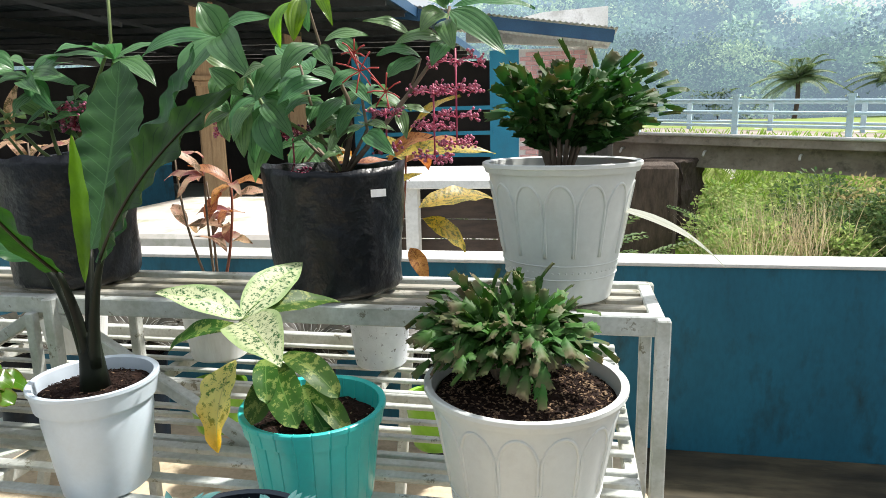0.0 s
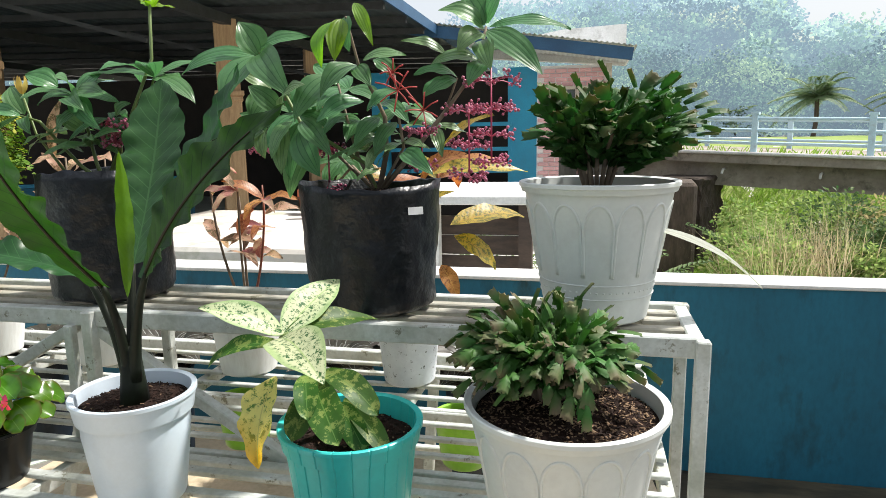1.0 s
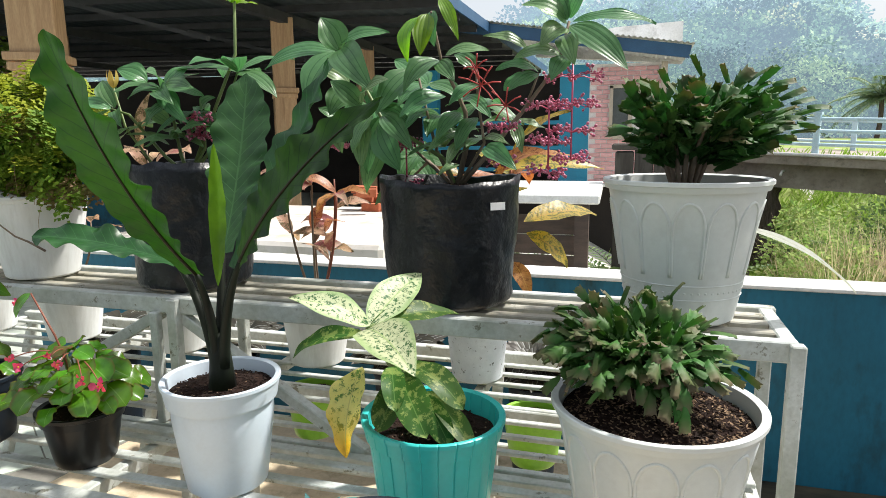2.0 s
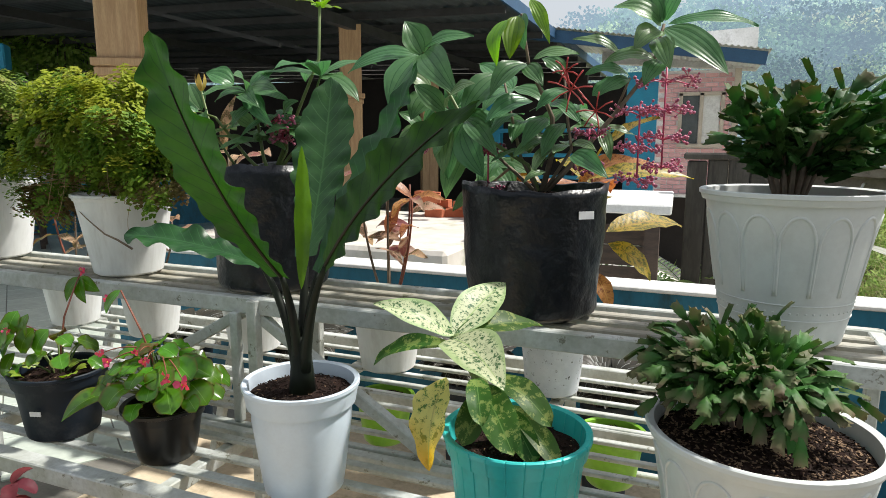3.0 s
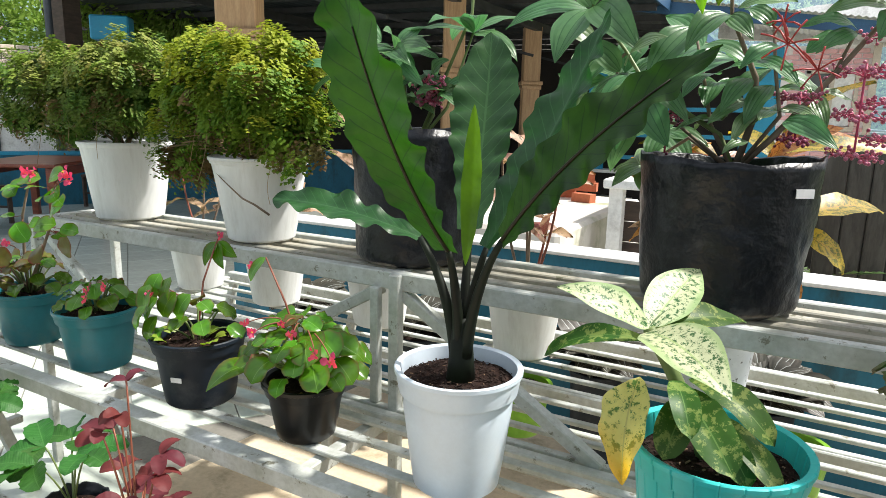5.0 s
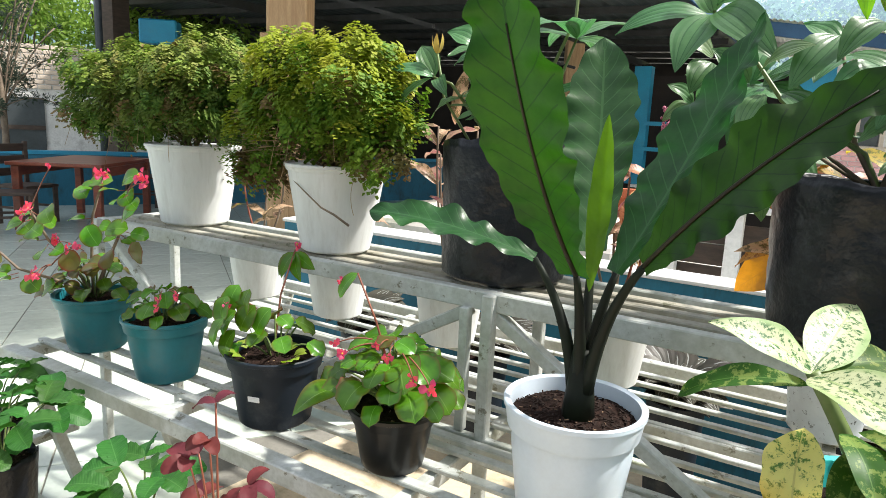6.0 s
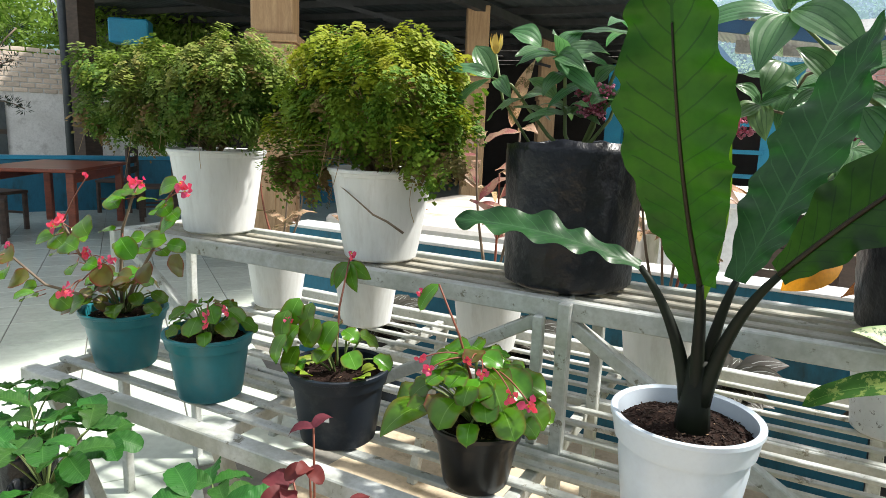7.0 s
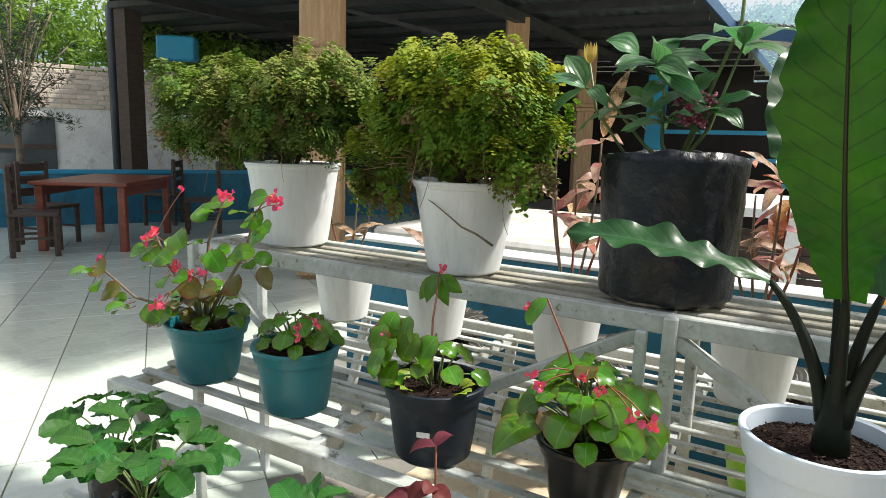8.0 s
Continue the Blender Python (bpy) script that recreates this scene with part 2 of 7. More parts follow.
# near-black colour that paints the shade of interiors
M_SHADEIN = surface("interior_shade_board", (0.035, 0.027, 0.024), (0.018, 0.015, 0.013), rough=0.9, scale=1.5)

L_FERN = leafy("fern_frond", (0.026, 0.092, 0.02), (0.012, 0.05, 0.015), (0.04, 0.112, 0.036), "side", rough=0.36, spec=0.35, through_light=0.26)
L_FERNBACK = leafy("fern_frond_back", (0.024, 0.078, 0.01), (0.01, 0.04, 0.008), (0.008, 0.03, 0.008), "side", rough=0.42, spec=0.25, through_light=0.3)
L_YOUNG = leafy("young_frond", (0.11, 0.24, 0.015), (0.08, 0.19, 0.015), None, rough=0.4, through_light=0.4)
L_PETIOLE = surface("black_stalk", (0.008, 0.009, 0.007), (0.013, 0.02, 0.01), rough=0.55, spec=0.2, scale=8)
M_MIDRIB = surface("brown_black_midrib", (0.03, 0.02, 0.012), (0.02, 0.02, 0.01), rough=0.5, spec=0.3, scale=8)
L_DIEFF = leafy("cream_speckled_leaf", (0.52, 0.54, 0.34), (0.46, 0.5, 0.3), (0.3, 0.4, 0.16), "none", rough=0.45, spec=0.3, blotch=(0.035, 0.1, 0.03), blotch_scale=105, blotch_cut=0.51, through_light=0.2, edge=(0.3, 0.4, 0.18))
L_DIEFF2 = leafy("green_speckled_leaf", (0.05, 0.135, 0.018), (0.032, 0.095, 0.015), (0.13, 0.24, 0.06), "none", rough=0.48, spec=0.3, blotch=(0.2, 0.27, 0.07), blotch_scale=45, blotch_cut=0.52, through_light=0.25)
L_DIEFFY = leafy("yellowing_speckled_leaf", (0.74, 0.68, 0.24), (0.66, 0.62, 0.2), (0.5, 0.45, 0.15), "none", blotch=(0.1, 0.19, 0.04), blotch_scale=75, blotch_cut=0.525, tip=(0.82, 0.46, 0.05), through_light=0.45, tip_from=(1.0, 1.4), tip_amount=0.8)
L_MED = leafy("veined_green_leaf", (0.1, 0.225, 0.085), (0.07, 0.175, 0.07), (0.03, 0.1, 0.035), "long", rough=0.34, spec=0.42, through_light=0.34)
L_MEDY = leafy("young_veined_leaf", (0.19, 0.35, 0.03), (0.14, 0.28, 0.03), (0.1, 0.22, 0.03), "long", rough=0.35, through_light=0.45)
L_MEDDULL = leafy("dull_veined_leaf", (0.15, 0.26, 0.1), (0.11, 0.21, 0.08), (0.06, 0.13, 0.05), "long", rough=0.35, through_light=0.25)
L_CACT = leafy("cactus_pad", (0.062, 0.15, 0.03), (0.034, 0.1, 0.024), None, "none", rough=0.55, spec=0.22, through_light=0.12, tip=(0.32, 0.13, 0.14), hue=0.6, tip_from=(1.25, 1.6), tip_amount=0.5)
L_CACTDARK = leafy("dark_cactus_pad", (0.044, 0.12, 0.028), (0.024, 0.072, 0.018), None, "none", rough=0.55, spec=0.18, through_light=0.14, tip=(0.2, 0.045, 0.035), hue=0.6, tip_from=(1.3, 1.65), tip_amount=0.5)
L_BEG = leafy("begonia_leaf", (0.1, 0.255, 0.018), (0.065, 0.18, 0.015), (0.17, 0.34, 0.06), "none", hue=0.6, rough=0.22, through_light=0.3, edge=(0.12, 0.12, 0.02))
L_BEGRED = leafy("bronzed_begonia_leaf", (0.11, 0.15, 0.03), (0.16, 0.08, 0.03), None, "none", rough=0.3, through_light=0.3, edge=(0.2, 0.05, 0.03))
L_YELLEAF = leafy("lime_small_leaf", (0.28, 0.38, 0.05), (0.2, 0.3, 0.03), None, rough=0.35, through_light=0.3)
L_PETAL = leafy("pink_petal", (0.82, 0.16, 0.27), (0.7, 0.05, 0.1), None, "none", rough=0.5, through_light=0.35, hue=0.5)
L_CROTON = leafy("yellow_croton_leaf", (0.5, 0.38, 0.07), (0.42, 0.33, 0.06), (0.5, 0.3, 0.08), "side", rough=0.4, blotch=(0.13, 0.14, 0.03), blotch_scale=75, blotch_cut=0.485, through_light=0.4)
L_ORANGE = leafy("withered_orange_leaf", (0.6, 0.3, 0.06), (0.48, 0.22, 0.05), (0.45, 0.22, 0.07), "side", rough=0.5, through_light=0.4)
L_CROTONR = leafy("rusty_croton_leaf", (0.45, 0.2, 0.09), (0.38, 0.17, 0.06), (0.5, 0.3, 0.1), "side", rough=0.4, blotch=(0.2, 0.07, 0.03), blotch_scale=75, blotch_cut=0.52, through_light=0.4)
L_CORD = leafy("pink_brown_leaf", (0.5, 0.28, 0.2), (0.56, 0.43, 0.27), (0.5, 0.25, 0.2), "side", rough=0.45, blotch=(0.14, 0.11, 0.05), blotch_scale=40, blotch_cut=0.5, through_light=0.4)
L_CORDP = leafy("cream_pink_leaf", (0.45, 0.36, 0.24), (0.42, 0.24, 0.19), (0.5, 0.25, 0.2), "side", rough=0.45, blotch=(0.34, 0.13, 0.13), blotch_scale=36, blotch_cut=0.5, through_light=0.45)
L_REDLEAF = leafy("dark_red_leaf", (0.16, 0.035, 0.04), (0.1, 0.025, 0.028), None, "none", rough=0.55, spec=0.2, through_light=0.25)
L_STRAW = leafy("strawberry_leaf", (0.04, 0.14, 0.022), (0.026, 0.1, 0.02), (0.07, 0.18, 0.045), "side", rough=0.5, spec=0.3, through_light=0.25)
L_PILEA = leafy("silver_striped_leaf", (0.04, 0.045, 0.03), (0.06, 0.05, 0.04), (0.4, 0.42, 0.4), "long", rough=0.5, through_light=0.15)
L_PALE = leafy("bleached_leaf", (0.42, 0.43, 0.38), (0.34, 0.36, 0.3), (0.3, 0.3, 0.22), "long", rough=0.5, through_light=0.35, blotch=(0.2, 0.24, 0.1), blotch_scale=20, blotch_cut=0.6)
L_BLUE = leafy("blue_green_succulent_leaf", (0.05, 0.16, 0.15), (0.04, 0.12, 0.12), None, rough=0.6, through_light=0.05)
L_BUD = leafy("straw_bud_petal", (0.5, 0.42, 0.12), (0.45, 0.33, 0.09), None, "none", rough=0.5, through_light=0.3, tip=(0.5, 0.2, 0.05))
M_STEM = surface("brown_twig", (0.26, 0.2, 0.14), (0.15, 0.11, 0.08), rough=0.8, scale=12, bump=0.3)
M_GREENSTEM = surface("green_stem", (0.16, 0.22, 0.07), (0.12, 0.17, 0.05), rough=0.5, scale=12)
M_REDSTEM = surface("red_stem", (0.28, 0.09, 0.05), (0.2, 0.06, 0.035), rough=0.5, scale=12)
M_BUDRED = surface("red_bud_stalk", (0.55, 0.07, 0.06), (0.42, 0.05, 0.05), rough=0.45, scale=20)
M_PINK = surface("pink_berry_stalk", (0.62, 0.1, 0.2), (0.5, 0.06, 0.14), rough=0.45, scale=20)
M_BERRY = surface("pink_berry", (0.62, 0.2, 0.3), (0.42, 0.09, 0.17), rough=0.35, scale=60)
M_BERRYDARK = surface("dark_berry", (0.25, 0.03, 0.09), (0.12, 0.015, 0.05), rough=0.35, scale=60)
M_YELLOWEYE = surface("yellow_stamen", (0.75, 0.5, 0.05), rough=0.6)
M_BUSH = tufts("bush_foliage", (0.065, 0.165, 0.013), (0.18, 0.31, 0.03), (0.21, 0.3, 0.03), light=0.35, tone=9)
# paler bush tops: young leaves, also lightened to look lit from above
M_LITGROWTH = tufts("lime_new_lit_foliage", (0.22, 0.3, 0.02), (0.36, 0.42, 0.03), (0.42, 0.42, 0.05), light=0.4, tone=9)
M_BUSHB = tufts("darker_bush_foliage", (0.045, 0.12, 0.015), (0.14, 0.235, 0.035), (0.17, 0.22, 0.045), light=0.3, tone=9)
M_LITGROWTHB = tufts("olive_new_lit_foliage", (0.16, 0.26, 0.03), (0.24, 0.32, 0.05), (0.3, 0.28, 0.08), light=0.35, tone=9)
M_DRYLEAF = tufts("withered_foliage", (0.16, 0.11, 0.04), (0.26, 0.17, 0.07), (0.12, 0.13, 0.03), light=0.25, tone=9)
M_DRY = tufts("dry_stalks", (0.3, 0.2, 0.1), (0.44, 0.33, 0.18), (0.18, 0.11, 0.06), light=0.2)
M_PALETREE = tufts("hazed_blossoming_tree_foliage", (0.5, 0.5, 0.36), (0.65, 0.62, 0.5), (0.35, 0.45, 0.3), rough=0.9, light=0.35, haze_glow=0.35, tone=0.16)
M_HILL = surface("hazed_wooded_slope", (0.05, 0.09, 0.06), (0.03, 0.06, 0.04), rough=1.0, scale=0.05, fine=0.6, bump=0.3, spec=0.05)
# even blue emission paints distance haze over the slope
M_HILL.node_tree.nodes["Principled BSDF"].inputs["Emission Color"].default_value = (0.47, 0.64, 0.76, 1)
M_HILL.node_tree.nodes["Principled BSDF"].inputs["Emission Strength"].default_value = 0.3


# ---- builders ----
def top(name, loc, label, category, group="", kind=""):
    """An empty at a thing's base, which parents its parts."""
    ob = new(name)
    ob.location = loc
    ob.empty_display_size = 0.05
    ob["base"] = 1
    return tagged(ob, label, category, group, kind)


def origin_of(ob):
    v = Vector((0, 0, 0))
    while ob is not None:
        v += ob.location
        ob = ob.parent
    return v


def part(name, bm, material, parent=None, label="", smooth=True, kind=""):
    """Links a bmesh, given in world places, as one mesh under a thing."""
    me = bpy.data.meshes.new(name)
    if parent is not None:
        bmesh.ops.translate(bm, verts=bm.verts, vec=-origin_of(parent))
    if smooth:
        for f in bm.faces:
            f.smooth = True
    bm.to_mesh(me)
    bm.free()
    me.materials.append(material)
    ob = new(name, me)
    if parent is not None:
        ob.parent = parent
    return tagged(ob, label, kind=kind)


def box(bm, cx, cy, cz, sx, sy, sz, rz=0.0, bevel=0.0, rot=None):
    m = Matrix.Translation((cx, cy, cz)) @ (rot if rot is not None else Matrix.Rotation(rz, 4, "Z")) @ Matrix.Diagonal((sx, sy, sz, 1))
    r = bmesh.ops.create_cube(bm, size=1.0, matrix=m)
    if bevel:
        es = list({e for v in r["verts"] for e in v.link_edges})
        bmesh.ops.bevel(bm, geom=es, offset=bevel, segments=1, affect="EDGES")


def bar(bm, a, b, w, h=None, bevel=0.0):
    """A square bar from a to b."""
    a, b = Vector(a), Vector(b)
    d = b - a
    rot = d.to_track_quat("X", "Z").to_matrix().to_4x4()
    c = (a + b) / 2
    box(bm, c.x, c.y, c.z, d.length, w, h or w, bevel=bevel, rot=rot)


def tube(bm, pts, radii, seg=6):
    """A round tube through points."""
    pts = [Vector(p) for p in pts]
    if isinstance(radii, (int, float)):
        radii = [radii] * len(pts)
    rings = []
    for i, p in enumerate(pts):
        d = (pts[min(i + 1, len(pts) - 1)] - pts[max(i - 1, 0)]).normalized()
        x = d.orthogonal().normalized() if i == 0 else (x - d * x.dot(d)).normalized()
        y = d.cross(x)
        rings.append([bm.verts.new(p + (x * math.cos(k * math.tau / seg) + y * math.sin(k * math.tau / seg)) * radii[i]) for k in range(seg)])
    for r0, r1 in zip(rings, rings[1:]):
        for k in range(seg):
            bm.faces.new((r0[k], r0[(k + 1) % seg], r1[(k + 1) % seg], r1[k]))
    bm.faces.new(rings[0][::-1])
    bm.faces.new(rings[-1])


def arc(a, b, sag, n=6, side=(0, 0, 1)):
    """Points from a to b, bowed by sag towards side."""
    a, b, s = Vector(a), Vector(b), Vector(side)
    return [a.lerp(b, i / n) + s * (4 * sag * (i / n) * (1 - i / n)) for i in range(n + 1)]


def lathe(bm, cx, cy, profile, seg=40, wobble=None):
    """A body of revolution; profile: (radius, z). wobble(angle, z) scales the radius."""
    rings = []
    for r, z in profile:
        rings.append([bm.verts.new((cx + r * (wobble(a, z) if wobble else 1) * math.cos(a), cy + r * (wobble(a, z) if wobble else 1) * math.sin(a), z)) for a in (k * math.tau / seg for k in range(seg))])
    for r0, r1 in zip(rings, rings[1:]):
        for k in range(seg):
            bm.faces.new((r0[k], r0[(k + 1) % seg], r1[(k + 1) % seg], r1[k]))
    return rings


def width_at(shape, s):
    if shape == "ovate":
        return math.sin(math.pi * s ** 0.8) ** 0.85 if 0 < s < 1 else 0.0
    if shape == "egg":
        return math.sqrt(max(0.0, 1 - (2 * s ** 1.25 - 1) ** 2)) ** 0.95
    if shape == "round":
        return math.sqrt(max(0.0, 1 - (2 * s - 1) ** 2)) ** 0.9
    if shape == "frond":
        return (0.34 + 0.66 * math.sin(min(1.0, s / 0.62) * math.pi / 2) ** 1.3) if s < 0.62 else max(0.02, math.cos((s - 0.62) / 0.38 * math.pi / 2) ** 0.62)
    if shape == "blade":
        return (0.3 + 0.7 * math.sin(min(1.0, s / 0.42) * math.pi / 2) ** 1.2) if s < 0.42 else max(0.02, 1 - ((s - 0.42) / 0.58) ** 1.7)
    if shape == "pad":
        return (0.35 + 0.65 * math.sin(math.pi * s ** 0.9) ** 0.5) * (1.0 if s > 0.06 else 0.6)
    return math.sin(math.pi * s) ** 0.7 if 0 < s < 1 else 0.0


def leaf_mesh(length, width, shape, arch, fold, wave, waves, rows, jag=0.0, seed=0, cols=4):
    rnd = random.Random(seed)
    ph = rnd.uniform(0, 6)
    bm = bmesh.new()
    lay = bm.loops.layers.uv.new("uv")
    grid = []
    for i in range(rows + 1):
        s = i / rows
        w = max(0.02, width_at(shape, s)) * width / 2
        line = []
        for k in range(cols + 1):
            u = 2 * k / cols - 1
            ws = w * (1 + (jag * (math.sin(s * waves * 6.28 + ph + (1.3 if u > 0 else 0)) * 0.45 + 1.5 * noise.noise((s * waves * 2.3, ph * 9 + (7 if u > 0 else 0), 0.5))) if abs(u) > 0.9 else 0))
            z = 4 * arch * s * (1 - s) + fold * abs(u) * w + wave * abs(u) ** 2 * (math.sin(s * waves * 6.28 + ph * (1 if u > 0 else 2)) * 0.5 + 1.3 * noise.noise((s * waves * 2, ph * 5 + (3 if u > 0 else 0), 2.5))) * min(1, 4 * s)
            line.append((bm.verts.new((ws * u, length * s, z)), (k / cols, s)))
        grid.append(line)
    for r0, r1 in zip(grid, grid[1:]):
        for k in range(cols):
            quad = (r0[k], r0[k + 1], r1[k + 1], r1[k])
            f = bm.faces.new([q[0] for q in quad])
            f.smooth = True
            for lp, q in zip(f.loops, quad):
                lp[lay].uv = q[1]
    me = bpy.data.meshes.new("leaf")
    bm.to_mesh(me)
    bm.free()
    return me


SEED = [0]


def leaf(parent, base, tip, width, material, arch=0.02, fold=0.15, wave=0.0, waves=3, up=(0, 0, 1), shape="ovate", rows=8, jag=0.0, name="leaf", label="", cols=4):
    """One leaf from base to tip, its upper face towards up."""
    base, tip = Vector(base), Vector(tip)
    d = tip - base
    SEED[0] += 1
    me = leaf_mesh(d.length, width, shape, arch, fold, wave, waves, rows, jag, SEED[0], cols)
    me.materials.append(material)
    y = d.normalized()
    z = Vector(up)
    z = z - y * z.dot(y)
    z = z.normalized() if z.length > 1e-4 else y.orthogonal().normalized()
    x = y.cross(z)
    ob = new(name, me)
    ob.parent = parent
    ob.matrix_local = Matrix.Translation(base - origin_of(parent)) @ Matrix((x, y, z)).transposed().to_4x4()
    return tagged(ob, label)


def card(bm, p, d, nrm, ln, w, bend=0.25):
    """A small four-sided leaf, folded along its rib, added to a joined foliage mesh."""
    x = d.cross(nrm).normalized()
    t = p + d * ln
    m = p + d * ln * 0.5
    v = [bm.verts.new(q) for q in (p, m + x * w / 2 + nrm * w * bend, t, m - x * w / 2 + nrm * w * bend)]
    bm.faces.new((v[0], v[1], v[2]))
    bm.faces.new((v[0], v[2], v[3]))


def soil(parent, cx, cy, z, r, seed, chips=160, pale=0.15, dome=0.012):
    rnd = random.Random(seed)
    bm = bmesh.new()
    rings = []
    for i in range(9):
        rr = r * i / 8
        rings.append([bm.verts.new((cx + rr * math.cos(a), cy + rr * math.sin(a), z + dome * (1 - (i / 8) ** 2) + (rnd.uniform(-0.004, 0.004) if i else 0))) for a in (k * math.tau / 28 for k in range(28 if i else 1))])
    for k in range(28):
        bm.faces.new((rings[0][0], rings[1][k], rings[1][(k + 1) % 28]))
    for r0, r1 in zip(rings[1:], rings[2:]):
        for k in range(28):
            bm.faces.new((r0[k], r1[k], r1[(k + 1) % 28], r0[(k + 1) % 28]))
    part("soil", bm, M_SOIL, parent)
    for share, material, nm in ((1 - pale, M_CHIP, "mulch"), (pale, M_CHIP2, "pale_mulch")):
        bm = bmesh.new()
        for _ in range(int(chips * share * 1.6)):
            a, q = rnd.uniform(0, math.tau), math.sqrt(rnd.random()) * 0.95
            ln, w = rnd.uniform(0.004, 0.011), rnd.uniform(0.0014, 0.003)
            rot = Euler((rnd.uniform(-0.5, 0.5), rnd.uniform(-0.5, 0.5), rnd.uniform(0, 6.28))).to_matrix().to_4x4()
            box(bm, cx + r * q * math.cos(a), cy + r * q * math.sin(a), z + dome * (1 - q * q) + 0.002, ln, w, w * 0.6, rot=rot)
        part(nm, bm, material, parent, smooth=False, kind="stuff")


def pot_body(parent, cx, cy, z0, z1, r0, r1, material, lip=0.008, liph=0.025, wall=0.004, ribs=0, name="pot", wobble=None, step=0.0, seg=48):
    """A tapered pot with a rolled lip and a hollow inside. step: a shoulder below the lip band."""
    h = z1 - z0
    at = lambda z: r0 + (r1 - r0) * (z - z0) / h
    prof = [(0.001, z0), (r0 * 0.92, z0), (r0, z0 + 0.006)]
    zb = z1 - liph
    prof += [(at(z0 + h * k / 6), z0 + h * k / 6) for k in range(1, 6) if z0 + h * k / 6 < zb - 0.01]
    rim = r1 + lip
    prof += [(at(zb) - step, zb - 0.001), (at(zb) + lip, zb), (rim, z1 - 0.011), (rim + 0.003, z1 - 0.0095), (rim + 0.003, z1 - 0.002), (rim + 0.0005, z1), (r1 - wall, z1 - 0.003), (at(z0 + h * 0.55) - wall, z0 + h * 0.55)]
    bm = bmesh.new()
    wob = wobble
    if ribs:
        wob = lambda a, z: 1 - 0.013 * (abs((a * ribs / math.tau) % 1 - 0.5) > 0.455)
        seg = ribs * 16
    lathe(bm, cx, cy, prof, seg, wob)
    bm.normal_update()
    for e in bm.edges:
        if e.calc_face_angle(0.0) > 0.55:
            e.smooth = False
    return part(name, bm, material, parent)


# ---- ground and terrace ----
def grid_sheet(name, xs, ys, height, material, label, category, kind="structure"):
    bm = bmesh.new()
    rows = [[bm.verts.new((x, y, height(x, y))) for x in xs] for y in ys]
    for a, b in zip(rows, rows[1:]):
        for k in range(len(xs) - 1):
            bm.faces.new((a[k], a[k + 1], b[k + 1], b[k]))
    return tagged(part(name, bm, material), label, category, kind=kind)


def smooth_step(a, b, v):
    t = min(1.0, max(0.0, (v - a) / (b - a)))
    return t * t * (3 - 2 * t)


def land(x, y):
    """The land beyond the terrace: a yard at the left, a gully under the bridge, a far bank."""
    if y < 2.9:
        return -0.35
    gully = smooth_step(-1.7, 0.8, x) * (1 - smooth_step(15.5, 21.0, y)) * smooth_step(3, 5, y)
    z = -0.35 - 1.0 * gully + 0.06 * noise.noise((x * 0.8, y * 0.8, 0))
    z += 1.15 * smooth_step(16, 21, y) * smooth_step(-1, 3, x)
    return z + 0.012 * max(0, y - 22)


def steps(*spans):
    out = [spans[0][0]]
    for a, b, n in spans:
        out += [a + (b - a) * k / n for k in range(1, n + 1)]
    return out


grid_sheet("ground", steps((-900, -60, 6), (-60, -12, 10), (-12, 14, 52), (14, 60, 10), (60, 900, 6)), steps((-900, -20, 5), (-20, 2.5, 6), (2.5, 26, 70), (26, 140, 16), (140, 900, 6)), land, M_ROUGHGROUND, "pale rubble ground with weeds beyond the terrace wall", "ground")

bm = bmesh.new()
box(bm, -8.2, -1.0, -0.2, 30, 7.5, 0.4)
box(bm, -13.2, 8.75, -0.2, 20, 12.0, 0.4)
terrace = tagged(part("floor_slab", bm, M_GROUT, smooth=False), "grey concrete slab of the terrace under the tiles", "floor", kind="structure")
bm = bmesh.new()
xs0, xs1 = -2.35, 0.55
edge = [(xs1 - 0.25 + 0.12 * noise.noise((0.0, y * 1.7, 5.0)), y) for y in (-1.5 + 0.19 * k for k in range(23))]
pts = [(xs0 - 0.15, -1.5)] + edge + [(xs0 + 0.1, 2.68), (xs0 - 0.05, 1.2)]
f = bm.faces.new([bm.verts.new((x, y, 0.004)) for x, y in pts])
tagged(part("floor_tan", bm, M_TAN), "sandy worn concrete floor under the plant rack", "floor", kind="structure")
# damp concrete, its colour also darkened to paint in the wall's shadow
bm = bmesh.new()
f = bm.faces.new([bm.verts.new((x, y, 0.004)) for x, y in [(xs1 - 0.25, -2.5), (6.5, -2.5), (6.5, 2.68)] + edge[::-1]])
tagged(part("floor_wet", bm, M_CONC), "damp concrete floor beside the teal wall, darkened for the wall shadow", "floor", kind="structure")

M_MEADOW = surface("far_meadow", (0.3, 0.36, 0.12), (0.2, 0.28, 0.08), rough=0.95, scale=0.4, fine=5, bump=0.5, spec=0.1)
grid_sheet("meadow", steps((-4, 60, 40)), steps((19.5, 40, 20)), lambda x, y: land(x, y) + 0.05 + 0.08 * noise.noise((x, y, 1)), M_MEADOW, "green meadow beyond the bridge", "meadow")

grid_sheet("bank", steps((1.0, 40, 60)), steps((5.0, 19.4, 30)), lambda x, y: land(x, y) + 0.03 + 0.1 * noise.noise((x * 1.3, y * 1.3, 1)), M_MEADOW, "weedy green river bank under the bridge", "bank")

